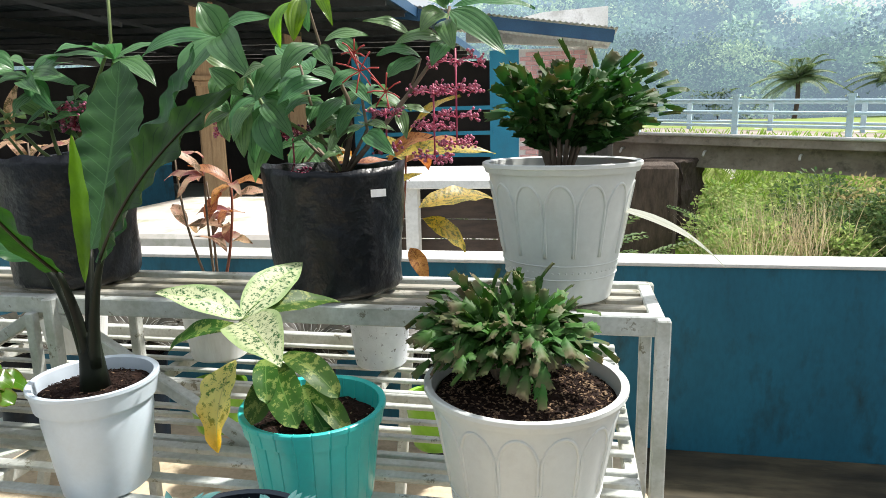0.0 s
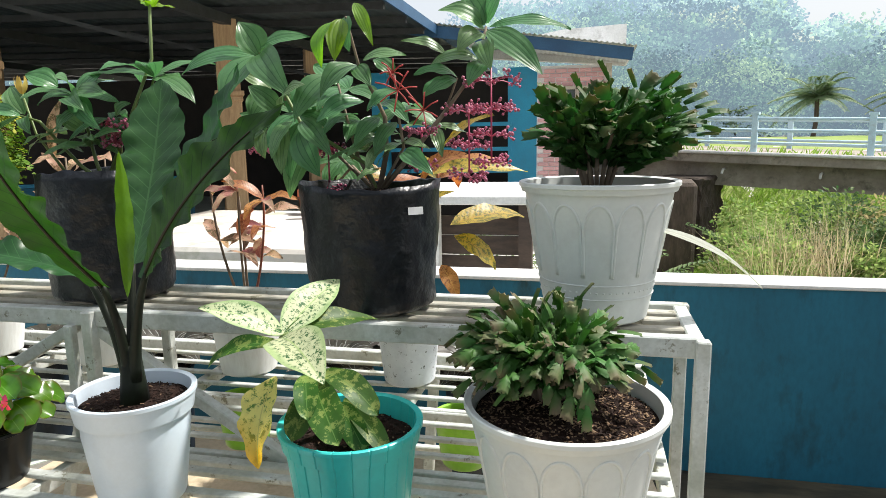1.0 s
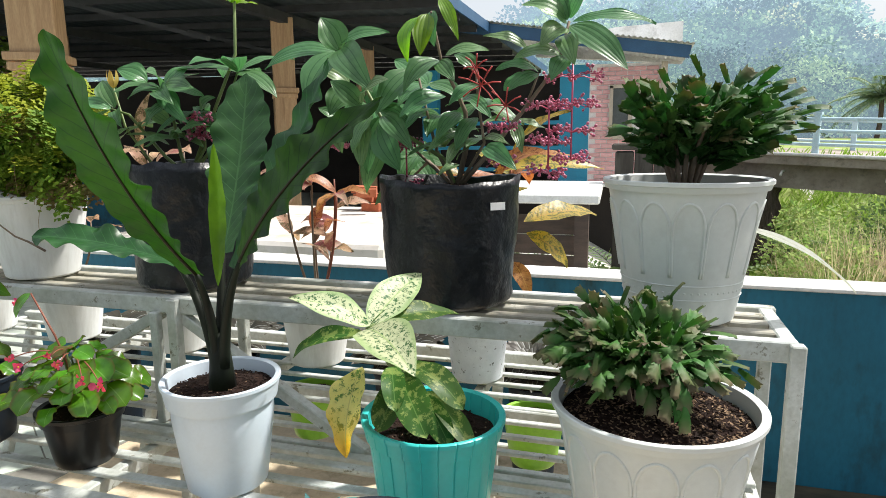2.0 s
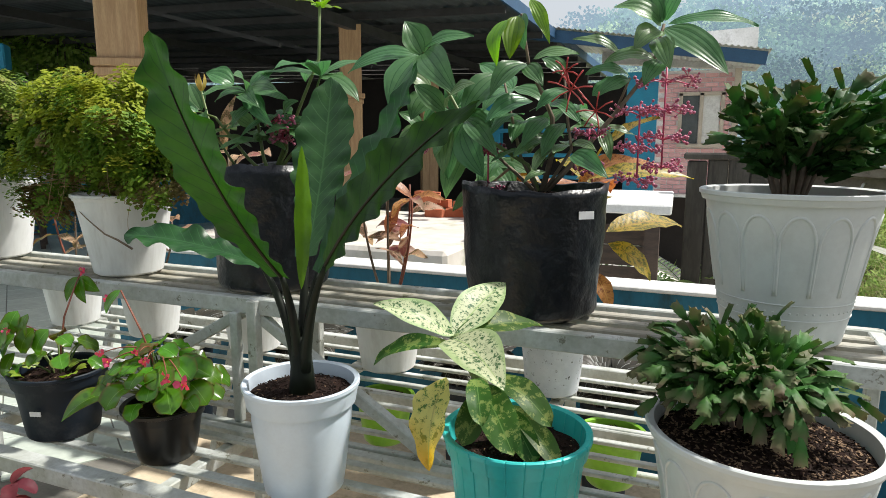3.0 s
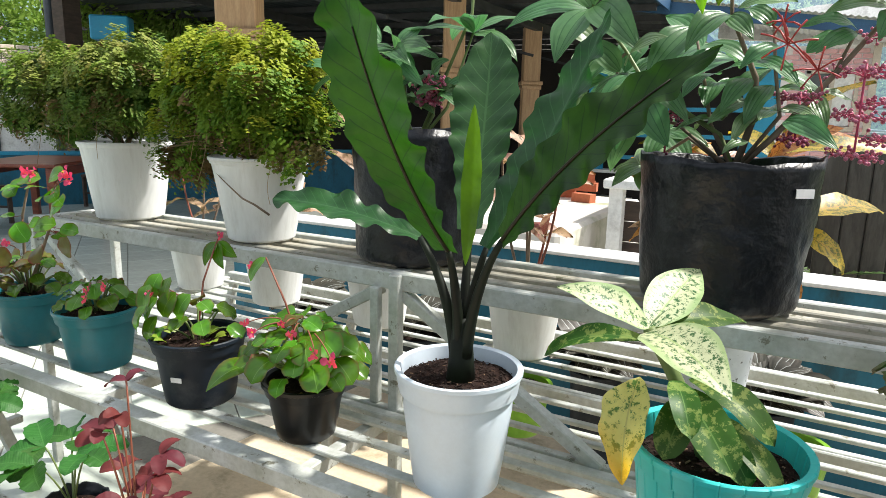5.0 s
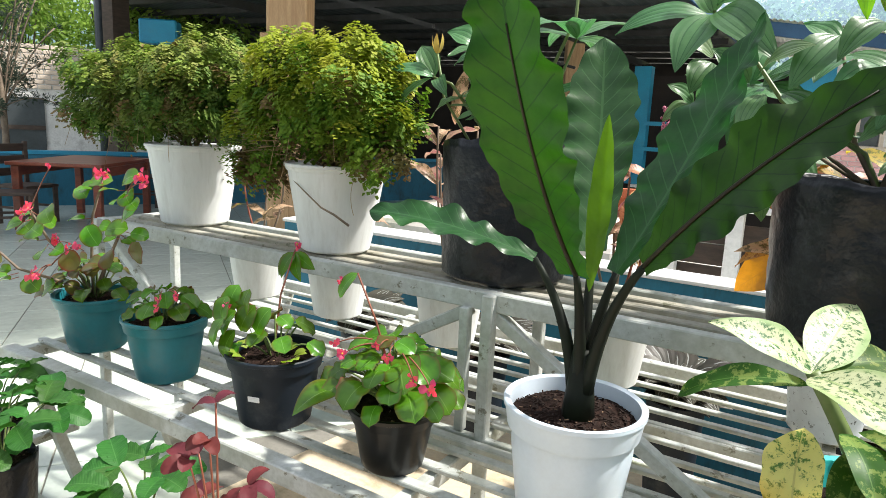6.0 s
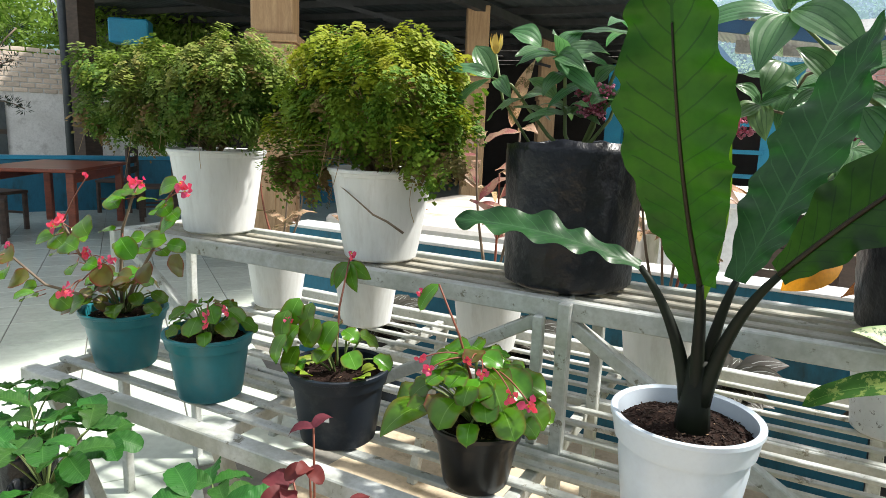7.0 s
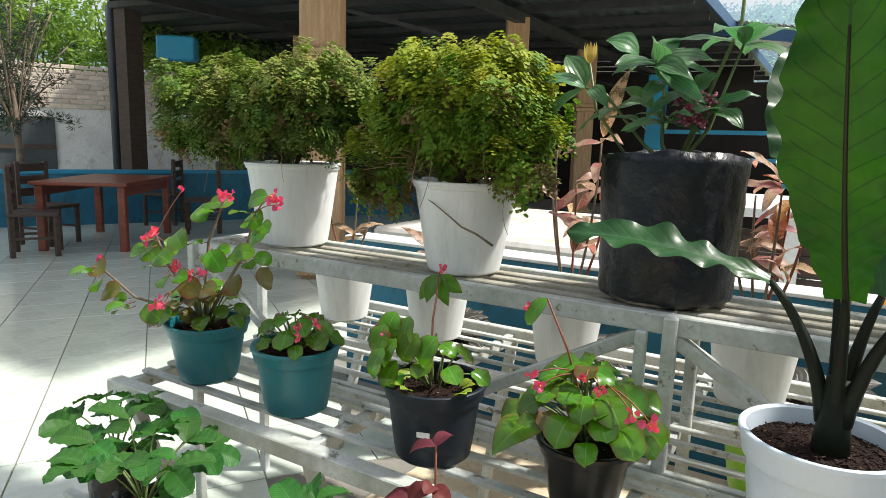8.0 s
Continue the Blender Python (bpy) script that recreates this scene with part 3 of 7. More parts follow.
# ---- terrace wall ----
bm = bmesh.new()
box(bm, 1.75, 2.76, 0.387, 9.9, 0.15, 0.794)
wall_front = tagged(part("wall_front", bm, M_TEALWALL, smooth=False), "low teal painted terrace wall with weathered stains", "wall", kind="structure")
bm = bmesh.new()
box(bm, 1.75, 2.76, 0.792, 9.92, 0.17, 0.018, bevel=0.004)
tagged(part("wall_coping", bm, M_COPING, smooth=False), "white painted coping along the teal wall", "coping", kind="structure")
bm = bmesh.new()
bar(bm, (-11.6, 2.2, 0.36), (-7.1, 10.6, 0.36), 0.14, 0.72)
tagged(part("wall_far", bm, M_TEALWALL, smooth=False), "low teal wall at the far side of the terrace", "wall", kind="structure")
bm = bmesh.new()
bar(bm, (-11.6, 2.2, 0.75), (-7.1, 10.6, 0.75), 0.17, 0.05)
tagged(part("wall_far_coping", bm, M_BLUE, smooth=False), "blue coping on the far terrace wall", "coping", kind="structure")


# unseen wall added behind the camera to cut sky fill; bluish for cooler bounce
bm = bmesh.new()
box(bm, -1.5, -2.6, 2.0, 17.0, 0.2, 4.0)
M_FILLBLOCK = surface("fill_block_plaster", (0.24, 0.29, 0.34), (0.18, 0.22, 0.26), rough=0.8, scale=1.5, bump=0.2)
tagged(part("wall_rear", bm, M_FILLBLOCK, smooth=False), "unseen plain wall added behind the camera to block sky fill", "wall", kind="structure")


# ---- pavilion ----
def corrugated(bm, x0, x1, y0, y1, z, pitch=0.2, amp=0.022, slope=0.0, front=None):
    """A sheet with waves that run along y; front(x): where it begins, if its front edge runs askew."""
    n = int((x1 - x0) / pitch * 4)
    lines = []
    for k in range(n + 1):
        x = x0 + (x1 - x0) * k / n
        dz = amp * math.sin(k * math.pi / 2) + slope * (x - x0)
        lines.append((bm.verts.new((x, max(y0, front(x)) if front else y0, z + dz)), bm.verts.new((x, y1, z + dz))))
    for a, b in zip(lines, lines[1:]):
        bm.faces.new((a[0], b[0], b[1], a[1]))


def roof_front(x):
    return 0.65 * (-x - 0.9) - 0.3


pavilion = top("pavilion_roof", (-10, 10, 3.2), "grey corrugated metal pavilion roof on steel purlins", "roof", kind="structure")
bm = bmesh.new()
corrugated(bm, -24.0, -2.7, 3.0, 19.0, 3.75, slope=-0.025, front=roof_front)
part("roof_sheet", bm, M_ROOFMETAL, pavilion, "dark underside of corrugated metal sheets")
for k in range(15):
    y = 3.3 + k * 1.1
    bm = bmesh.new()
    x = max(-24, -(y + 0.3) / 0.65 - 0.9)
    bar(bm, (x, y, 3.68 - 0.0254 * (x + 24)), (-2.75, y, 3.14), 0.06, 0.1)
    part("purlin", bm, M_PURLIN, pavilion, smooth=False)
for x in (-5.1, -9.5, -14.0):
    bm = bmesh.new()
    z = 3.68 - (x + 24) * 0.0254
    bar(bm, (x, max(3.0, roof_front(x)), z - 0.12), (x, 19, z - 0.12), 0.12, 0.14)
    part("beam", bm, M_PURLIN, pavilion, smooth=False)
for k in range(6):
    bm = bmesh.new()
    y = 4.6 + 2.4 * k
    bar(bm, (-5.1, y, 2.55), (-7.2, y + 0.01, 3.1), 0.05, 0.05)
    part("brace", bm, M_PURLIN, pavilion, smooth=False)
bm = bmesh.new()
bar(bm, (-2.62, 3.0, 3.2), (-2.62, 19, 3.2), 0.03, 0.16)
part("fascia", bm, M_FASCIA, pavilion, "navy painted edge board", smooth=False)


def pavilion_post(x, y, w, h, rz):
    ob = top("pavilion_post", (x, y, 0), "pine-clad square pavilion post with trim bands", "post", "pavilion posts")
    bm = bmesh.new()
    box(bm, x, y, h / 2, w, w, h, rz, bevel=0.012)
    part("column", bm, M_WOODPOST, ob, smooth=False)
    for z, e in ((1.98, 0.05), (2.06, 0.09), (0.08, 0.08)):
        bm = bmesh.new()
        box(bm, x, y, z, w + e, w + e, 0.07, rz, bevel=0.008)
        part("trim_band", bm, M_WOODPOST, ob, smooth=False)
    for k in (-1, 1):
        bm = bmesh.new()
        a = rz + (0 if k > 0 else math.pi / 2)
        for s in (-1, 1):
            box(bm, x + math.cos(a) * s * (w / 2 + 0.006), y + math.sin(a) * s * (w / 2 + 0.006), 1.0, 0.014, w * 0.12, 1.9, a)
        part("batten", bm, M_WOODPOST, ob, smooth=False)


for x, y, w, h in ((-5.1, 4.62, 0.36, 3.1), (-5.2, 8.9, 0.32, 3.1), (-5.25, 12.1, 0.32, 3.1), (-9.5, 9.0, 0.3, 3.1), (-14, 12.0, 0.3, 3.2)):
    pavilion_post(x, y, w, h, 0.55)
bm = bmesh.new()
bar(bm, (-11.337, 6.8, 0), (-11.337, 6.8, 3.3), 0.3, 0.3)
tagged(part("round_post", bm, M_DARKWOOD, smooth=False), "weathered grey timber post beside the tables", "post")
bm = bmesh.new()
tube(bm, [(-11.746, 6.75, 0), (-11.746, 6.75, 3.4)], 0.075, 10)
tagged(part("metal_pole", bm, M_ROOFMETAL), "thin grey metal pole at the terrace edge", "pole")
# added near-black panel: the pavilion's deep shade as colour
bm = bmesh.new()
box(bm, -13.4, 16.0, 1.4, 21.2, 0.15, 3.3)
tagged(part("wall_back", bm, M_SHADEIN, smooth=False), "near-black panel standing in for the shade at the pavilion back", "wall", kind="structure")
bm = bmesh.new()
box(bm, -9.0, 6.0, 2.47, 0.5, 0.3, 0.32, 0.7, bevel=0.02)
tank = tagged(part("wall_box", bm, M_BLUE, smooth=False), "blue painted boxed beam end under the roof", "beam", kind="structure")

# far building at the left, behind the tables
shed = top("brick_outbuilding", (-14.0, 7.0, 0), "weathered brick outbuilding with a grey sheet-metal door", "building")
u = Vector((0.49, 0.87, 0))
c = Vector((-13.6, 6.6, 0))
bm = bmesh.new()
bar(bm, c - u * 4.5 + Vector((0, 0, 1.2)), c + u * 3.0 + Vector((0, 0, 1.2)), 0.2, 2.4)
part("wall", bm, M_WHITEWALL, shed, "stained whitewashed brickwork", smooth=False)
M_TANBRICK = surface("tan_brick", (0.74, 0.63, 0.52), (0.62, 0.51, 0.41), rough=0.85, scale=4, bump=0.3, per_object=0.3)
bm = bmesh.new()
box(bm, *shed.location, 0.21, 0.03, 0.07, bevel=0.006)
first = part("brick", bm, M_TANBRICK, shed, smooth=False)
n = Vector((0.87, -0.49, 0))
for j in range(9):
    for i in range(28):
        p = c + u * (-3.4 + i * 0.235 + (j % 2) * 0.115) + n * 0.11 + Vector((0, 0, 1.75 + j * 0.09))
        ob = first if (i == 0 and j == 0) else new("brick", first.data)
        ob.parent = shed
        ob.matrix_local = Matrix.Translation(p - shed.location) @ Matrix.Rotation(math.atan2(u.y, u.x), 4, "Z")
bm = bmesh.new()
p = c - u * 0.6 + n * 0.12
bar(bm, p - u * 0.7 + Vector((0, 0, 0.9)), p + u * 0.7 + Vector((0, 0, 0.9)), 0.04, 1.3)
door = part("door", bm, M_ROOFMETAL, shed, "grey corrugated sheet door", smooth=False)
bm = bmesh.new()
bar(bm, p - u * 0.7 + n * 0.03 + Vector((0, 0, 1.0)), p + u * 0.7 + n * 0.03 + Vector((0, 0, 1.0)), 0.03, 0.08)
part("batten", bm, M_DARKWOOD, door, smooth=False)


for k in range(9):
    q = c + u * (-4.2 + k * 0.95) - n * (1.2 + 0.5 * (k % 2))
    garden = top("hedge_shrub", (q.x, q.y, -0.35), "sunlit yellow-green shrub behind the outbuilding", "shrub", "shrubs behind the outbuilding")
    rs = random.Random(600 + k)
    bm = bmesh.new()
    fo = bmesh.new()
    for m in range(7):
        e = q + Vector((rs.uniform(-0.7, 0.7), rs.uniform(-0.7, 0.7), rs.uniform(2.6, 3.9)))
        tube(bm, arc((q.x, q.y, -0.4), e, 0.15), [0.04, 0.035, 0.03, 0.025, 0.02, 0.015, 0.01], 5)
        for _ in range(260):
            v = Vector((rs.gauss(0, 1), rs.gauss(0, 1), rs.gauss(0.2, 1))).normalized()
            card(fo, e + v * rs.uniform(0.3, 0.75), (v + Vector((rs.uniform(-1, 1), rs.uniform(-1, 1), -0.4))).normalized(), v, rs.uniform(0.1, 0.2), 0.07)
    part("stem", bm, M_BARK, garden)
    part("foliage", fo, M_GRASS, garden, smooth=False, kind="stuff")


# ---- tables and chairs ----
def dining_table(o, d, w, ln):
    """o: a corner leg; d: way of the long side."""
    d = Vector(d).normalized()
    s = Vector((-d.y, d.x, 0))
    o = Vector(o)
    mid = o + d * ln / 2 + s * w / 2
    ob = top("dining_table", mid, "red-brown varnished wooden dining table on square legs", "table", "terrace tables")
    rz = math.atan2(d.y, d.x)
    bm = bmesh.new()
    box(bm, mid.x, mid.y, 0.745, ln + 0.16, w + 0.16, 0.04, rz, bevel=0.008)
    part("tabletop", bm, M_TABLE, ob, smooth=False)
    for a, b in ((0, 0), (1, 0), (0, 1), (1, 1)):
        q = o + d * ln * a + s * w * b
        bm = bmesh.new()
        box(bm, q.x, q.y, 0.362, 0.08, 0.08, 0.725, rz, bevel=0.006)
        part("leg", bm, M_TABLE, ob, smooth=False)
    for b in (0, 1):
        q = o + d * ln / 2 + s * w * b
        bm = bmesh.new()
        box(bm, q.x, q.y, 0.66, ln - 0.08, 0.03, 0.1, rz)
        part("apron", bm, M_TABLE, ob, smooth=False)


def dining_chair(x, y, rz):
    ob = top("dining_chair", (x, y, 0), "dark weathered wooden chair with a slatted back", "chair", "terrace chairs")
    r = Matrix.Translation((x, y, 0)) @ Matrix.Rotation(rz, 4, "Z")
    P = lambda a, b, c: r @ Vector((a, b, c))
    for a in (-0.2, 0.2):
        for b, h in ((-0.2, 0.43), (0.2, 0.95)):
            bm = bmesh.new()
            bar(bm, P(a, b, 0), P(a, b, h), 0.045, bevel=0.004)
            part("leg", bm, M_DARKWOOD, ob, smooth=False)
    bm = bmesh.new()
    box(bm, x, y, 0.445, 0.46, 0.46, 0.035, rz, bevel=0.006)
    part("seat", bm, M_DARKWOOD, ob, smooth=False)
    for z in (0.6, 0.74, 0.88):
        bm = bmesh.new()
        bar(bm, P(-0.2, 0.2, z), P(0.2, 0.2, z), 0.02, 0.09)
        part("back_slat", bm, M_DARKWOOD, ob, smooth=False)
    for a in (-0.2, 0.2):
        bm = bmesh.new()
        bar(bm, P(a, -0.2, 0.2), P(a, 0.2, 0.2), 0.025)
        part("stretcher", bm, M_DARKWOOD, ob, smooth=False)


dining_table((-7.62, 4.2, 0), (-0.6, 0.8, 0), 0.85, 1.45)
dining_chair(-8.15, 3.55, 2.6)
dining_chair(-8.75, 4.0, 1.9)
dining_chair(-9.3, 5.9, -0.9)
dining_chair(-8.25, 5.75, -0.7)

# ---- blue house with pink brickwork ----
house = top("blue_house", (-1.5, 12.0, -0.35), "blue and pink brick house with a navy eave and metal roof", "house")
bm = bmesh.new()
box(bm, -0.33, 12.12, 1.55, 1.22, 0.2, 2.08)
part("brick_wall", bm, M_MORTAR, house, "pink brick wall with pale mortar", smooth=False)
bm = bmesh.new()
box(bm, *house.location, 0.195, 0.03, 0.062, bevel=0.005)
first = part("brick", bm, M_BRICK, house, smooth=False)
for j in range(26):
    for i in range(6):
        x = -0.82 + i * 0.208 + (j % 2) * 0.1
        z = 0.55 + j * 0.078
        if x > 0.24 or (-0.56 < x < 0.1 and 1.3 < z < 2.22):
            continue
        ob = first if (i == 0 and j == 0) else new("brick", first.data)
        ob.parent = house
        ob.matrix_local = Matrix.Translation(Vector((x, 12.01, z)) - house.location)
bm = bmesh.new()
box(bm, 0.3, 12.08, 1.55, 0.1, 0.3, 2.08)
part("corner_trim", bm, M_CREAM, house, "pale painted corner strip", smooth=False)
bm = bmesh.new()
box(bm, -0.23, 11.99, 1.34, 0.72, 0.1, 0.06)
win = part("window", bm, M_CREAM, house, "cream framed casement window", smooth=False)
for x in (-0.56, -0.23, 0.1):
    bm = bmesh.new()
    box(bm, x, 11.985, 1.78, 0.06, 0.07, 0.86)
    part("window_frame", bm, M_CREAM, win, smooth=False)
bm = bmesh.new()
box(bm, -0.23, 11.985, 2.2, 0.72, 0.07, 0.06)
part("window_frame", bm, M_CREAM, win, smooth=False)
for x in (-0.4, -0.07):
    bm = bmesh.new()
    box(bm, x, 12.0, 1.78, 0.26, 0.012, 0.8)
    part("pane", bm, M_GLASSDARK if x < -0.2 else M_WHITEWALL, win, smooth=False)
bm = bmesh.new()
box(bm, -1.2, 12.1, 1.55, 0.52, 0.2, 2.08)
part("blue_wall", bm, M_BLUE, house, "bright blue painted wall", smooth=False)
# shade below the house floor, painted as a near-black panel
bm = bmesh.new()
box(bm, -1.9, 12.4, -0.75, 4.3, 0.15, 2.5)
part("undercroft", bm, M_SHADEIN, house, "near-black panel standing in for the shade under the house floor", smooth=False)
bm = bmesh.new()
box(bm, -1.75, 12.1, 0.485, 4.3, 0.5, 0.05)
part("floor_beam", bm, M_WHITEWALL, house, "pale beam under the house wall", smooth=False)
bm = bmesh.new()
box(bm, 0.75, 12.9, -0.6, 2.4, 1.2, 2.2, -0.1, bevel=0.06)
part("foundation", bm, M_BARK, house, "rough dark mossy foundation wall", smooth=False)
# near-black panel added for the dimness inside the open room
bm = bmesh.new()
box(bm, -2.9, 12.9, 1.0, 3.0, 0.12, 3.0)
part("inner_wall", bm, M_SHADEIN, house, "near-black panel standing in for the shade in the open room", smooth=False)
for z in (0.75, 1.15, 1.6):
    bm = bmesh.new()
    box(bm, -2.7, 12.0, z, 2.6, 0.06, 0.07)
    part("rail_bar", bm, M_BLUE, house, smooth=False)
bm = bmesh.new()
box(bm, -3.9, 12.1, 1.55, 0.3, 0.2, 2.08)
part("blue_wall", bm, M_BLUE, house, smooth=False)
bm = bmesh.new()
bar(bm, (-4.2, 11.4, 3.42), (0.66, 11.4, 2.665), 0.06, 0.2)
part("eave_board", bm, M_FASCIA, house, "navy painted eave board", smooth=False)
bm = bmesh.new()
corrugated(bm, -4.2, 0.72, 11.3, 14.6, 3.55, pitch=0.09, amp=0.012, slope=-0.155)
part("roof", bm, M_PALEROOF, house, "pale grey corrugated metal roof")
bm = bmesh.new()
vs = [bm.verts.new(p) for p in ((-2.2, 14.0, 3.0), (0.68, 14.0, 2.75), (0.68, 14.0, 3.55), (-0.6, 14.0, 3.5), (-2.2, 14.0, 3.22))]
f = bm.faces.new(vs)
r = bmesh.ops.extrude_face_region(bm, geom=[f])
bmesh.ops.translate(bm, verts=[v for v in r["geom"] if isinstance(v, bmesh.types.BMVert)], vec=(0, 0.2, 0))
bmesh.ops.recalc_face_normals(bm, faces=bm.faces)
part("gable", bm, M_WHITEWALL, house, "stained whitewashed gable wall", smooth=False)

# ---- lean-to beyond the wall ----
lean = top("low_shelter", (-1.6, 5.3, -0.35), "low wooden shelter with a whitewashed flat top beyond the wall", "shelter")
bm = bmesh.new()
box(bm, -1.05, 5.6, 0.9, 1.35, 1.5, 0.07, 0.03, bevel=0.01)
part("flat_top", bm, M_COPING, lean, "sunlit white flat top", smooth=False)
for x in (-1.62, -1.2, -0.48):
    bm = bmesh.new()
    box(bm, x, 4.95, -0.24, 0.1, 0.1, 2.2)
    part("post", bm, M_DARKWOOD if x > -0.6 else M_WHITEWALL, lean, smooth=False)
for k in range(6):
    bm = bmesh.new()
    box(bm, -1.05, 5.1, -0.12 + k * 0.16, 1.1, 0.03, 0.15)
    part("plank", bm, M_DARKWOOD, lean, smooth=False)
rnd = random.Random(3)
bm = bmesh.new()
for k in range(14):
    box(bm, -2.5 + rnd.uniform(-0.4, 0.4), 6.2 + rnd.uniform(-0.25, 0.25), 0.65 + 0.085 * (k % 3), 0.2, 0.1, 0.08, rnd.uniform(-0.4, 0.4))
M_REDBRICK = surface("loose_red_brick", (0.5, 0.15, 0.07), (0.4, 0.11, 0.05), rough=0.9, scale=8, bump=0.3)
tagged(part("brick_heap", bm, M_REDBRICK, smooth=False), "heap of loose orange-red bricks on a slab", "bricks", kind="stuff")
bm = bmesh.new()
box(bm, -3.0, 5.4, 0.13, 2.4, 2.4, 0.96, bevel=0.03)
tagged(part("slab_block", bm, M_ROUGHGROUND, smooth=False), "pale sunlit concrete block under the brick heap", "block")

# ---- bridge ----
A, B = Vector((-1.6, 16.2, 0)), Vector((13.5, 9.35, 0))
bd = (B - A).normalized()
bn = Vector((-bd.y, bd.x, 0))
bridge = top("road_bridge", (3.3, 14.0, 0), "mossy concrete road bridge with pale blue steel railings", "bridge")
def dz(p):
    return 1.06 - 0.04 * (p.x - 1.07)
bm = bmesh.new()
a, b = A + bn * 2.0, B + bn * 2.0
bar(bm, a + Vector((0, 0, dz(A) - 0.12)), b + Vector((0, 0, dz(B) - 0.12)), 4.3, 0.2)
part("deck", bm, M_BRIDGE, bridge, smooth=False)
bm = bmesh.new()
bar(bm, A + bn * 0.3 + Vector((0, 0, dz(A) - 0.45)), B + bn * 0.3 + Vector((0, 0, dz(B) - 0.45)), 0.3, 0.5)
part("girder", bm, M_BRIDGE, bridge, "stained concrete girder with drain stubs", smooth=False)
bm = bmesh.new()
bar(bm, A + bn * 0.12 + Vector((0, 0, dz(A) - 0.13)), B + bn * 0.12 + Vector((0, 0, dz(B) - 0.13)), 0.34, 0.2)
part("edge_beam", bm, M_BRIDGE, bridge, "pale weathered kerb beam along the deck", smooth=False)
bm = bmesh.new()
tube(bm, [A - bn * 0.2 + Vector((0, 0, dz(A) - 0.02)), B - bn * 0.2 + Vector((0, 0, dz(B) - 0.02))], 0.035, 8)
part("pipe", bm, M_WHITEWALL, bridge, "pale pipe along the deck edge")
for k in range(9):
    p = A + bd * (1.2 + 1.75 * k)
    bm = bmesh.new()
    q = p + Vector((0, 0, dz(p) - 0.36))
    tube(bm, [q + bn * 0.2, q - bn * 0.0, q - bn * 0.1 - Vector((0, 0, 0.08))], 0.025, 6)
    part("drain_stub", bm, M_WHITEWALL, bridge)
for side in (0.0, 4.0):
    for k in range(9):
        p = A + bd * (1.35 + 1.95 * k) + bn * side
        z = dz(p)
        bm = bmesh.new()
        box(bm, p.x, p.y, z + 0.37, 0.11, 0.11, 0.78, math.atan2(bd.y, bd.x), bevel=0.01)
        box(bm, p.x, p.y, z + 0.76, 0.15, 0.15, 0.05, math.atan2(bd.y, bd.x))
        part("rail_post", bm, M_RAIL, bridge, smooth=False)
    for h in (0.66, 0.43, 0.18):
        bm = bmesh.new()
        tube(bm, [A + bn * side + Vector((0, 0, dz(A) + h)), B + bn * side + Vector((0, 0, dz(B) + h))], 0.033, 8)
        part("rail", bm, M_RAIL, bridge)
bm = bmesh.new()
box(bm, 2.05, 14.45, -0.8, 1.0, 1.4, 2.6, math.atan2(bd.y, bd.x), bevel=0.05)
bmesh.ops.subdivide_edges(bm, edges=bm.edges[:], cuts=22, use_grid_fill=True)
for v in bm.verts:
    v.co += Vector((noise.noise(v.co * 3.1), noise.noise(v.co * 3.1 + Vector((9, 0, 0))), 0)) * 0.09 + Vector((noise.noise(v.co * 11), noise.noise(v.co * 11 + Vector((4, 0, 0))), 0)) * 0.05
part("pier", bm, M_BARK, bridge, "dark weathered pier", smooth=False)


# ---- greenery beyond ----
def scatter_grass(name, n, area, size, material, label, seed, keep=None):
    rnd = random.Random(seed)
    bm = bmesh.new()
    for _ in range(n):
        x, y = rnd.uniform(area[0], area[1]), rnd.uniform(area[2], area[3])
        if keep and not keep(x, y, rnd):
            continue
        z = land(x, y)
        for _ in range(4):
            a = rnd.uniform(0, math.tau)
            d = Vector((math.cos(a) * 0.6, math.sin(a) * 0.6, rnd.uniform(0.6, 1.6))).normalized()
            card(bm, Vector((x, y, z - 0.02)), d, Vector((-math.sin(a), math.cos(a), 0.2)), size * rnd.uniform(0.5, 1.4), size * 0.075)
    return tagged(part(name, bm, material, smooth=False), label, "grass", kind="stuff")


scatter_grass("bank_grass", 17000, (0.9, 13, 4.5, 19.5), 0.3, M_GRASS, "overgrown green and straw-coloured bank under the bridge", 5)
scatter_grass("yard_weeds", 900, (-9, 0.5, 4.0, 16), 0.22, M_GRASS, "sparse weeds on the rubble yard", 6, lambda x, y, r: noise.noise((x, y, 3)) > 0.1)
rnd = random.Random(9)
bm = bmesh.new()
for k in range(700):
    t = rnd.uniform(0, 17)
    p = A + bd * t + bn * rnd.uniform(0.05, 0.5)
    p.z = dz(p) - 0.02
    a = rnd.uniform(0, 6.28)
    card(bm, p, Vector((math.cos(a) * 0.5, math.sin(a) * 0.5, rnd.uniform(0.5, 1.2))).normalized(), Vector((math.sin(a), -math.cos(a), 0.1)), rnd.uniform(0.06, 0.2), 0.03)
tagged(part("deck_grass", bm, M_GRASS, smooth=False), "grass verge growing along the bridge deck edge", "grass", kind="stuff")


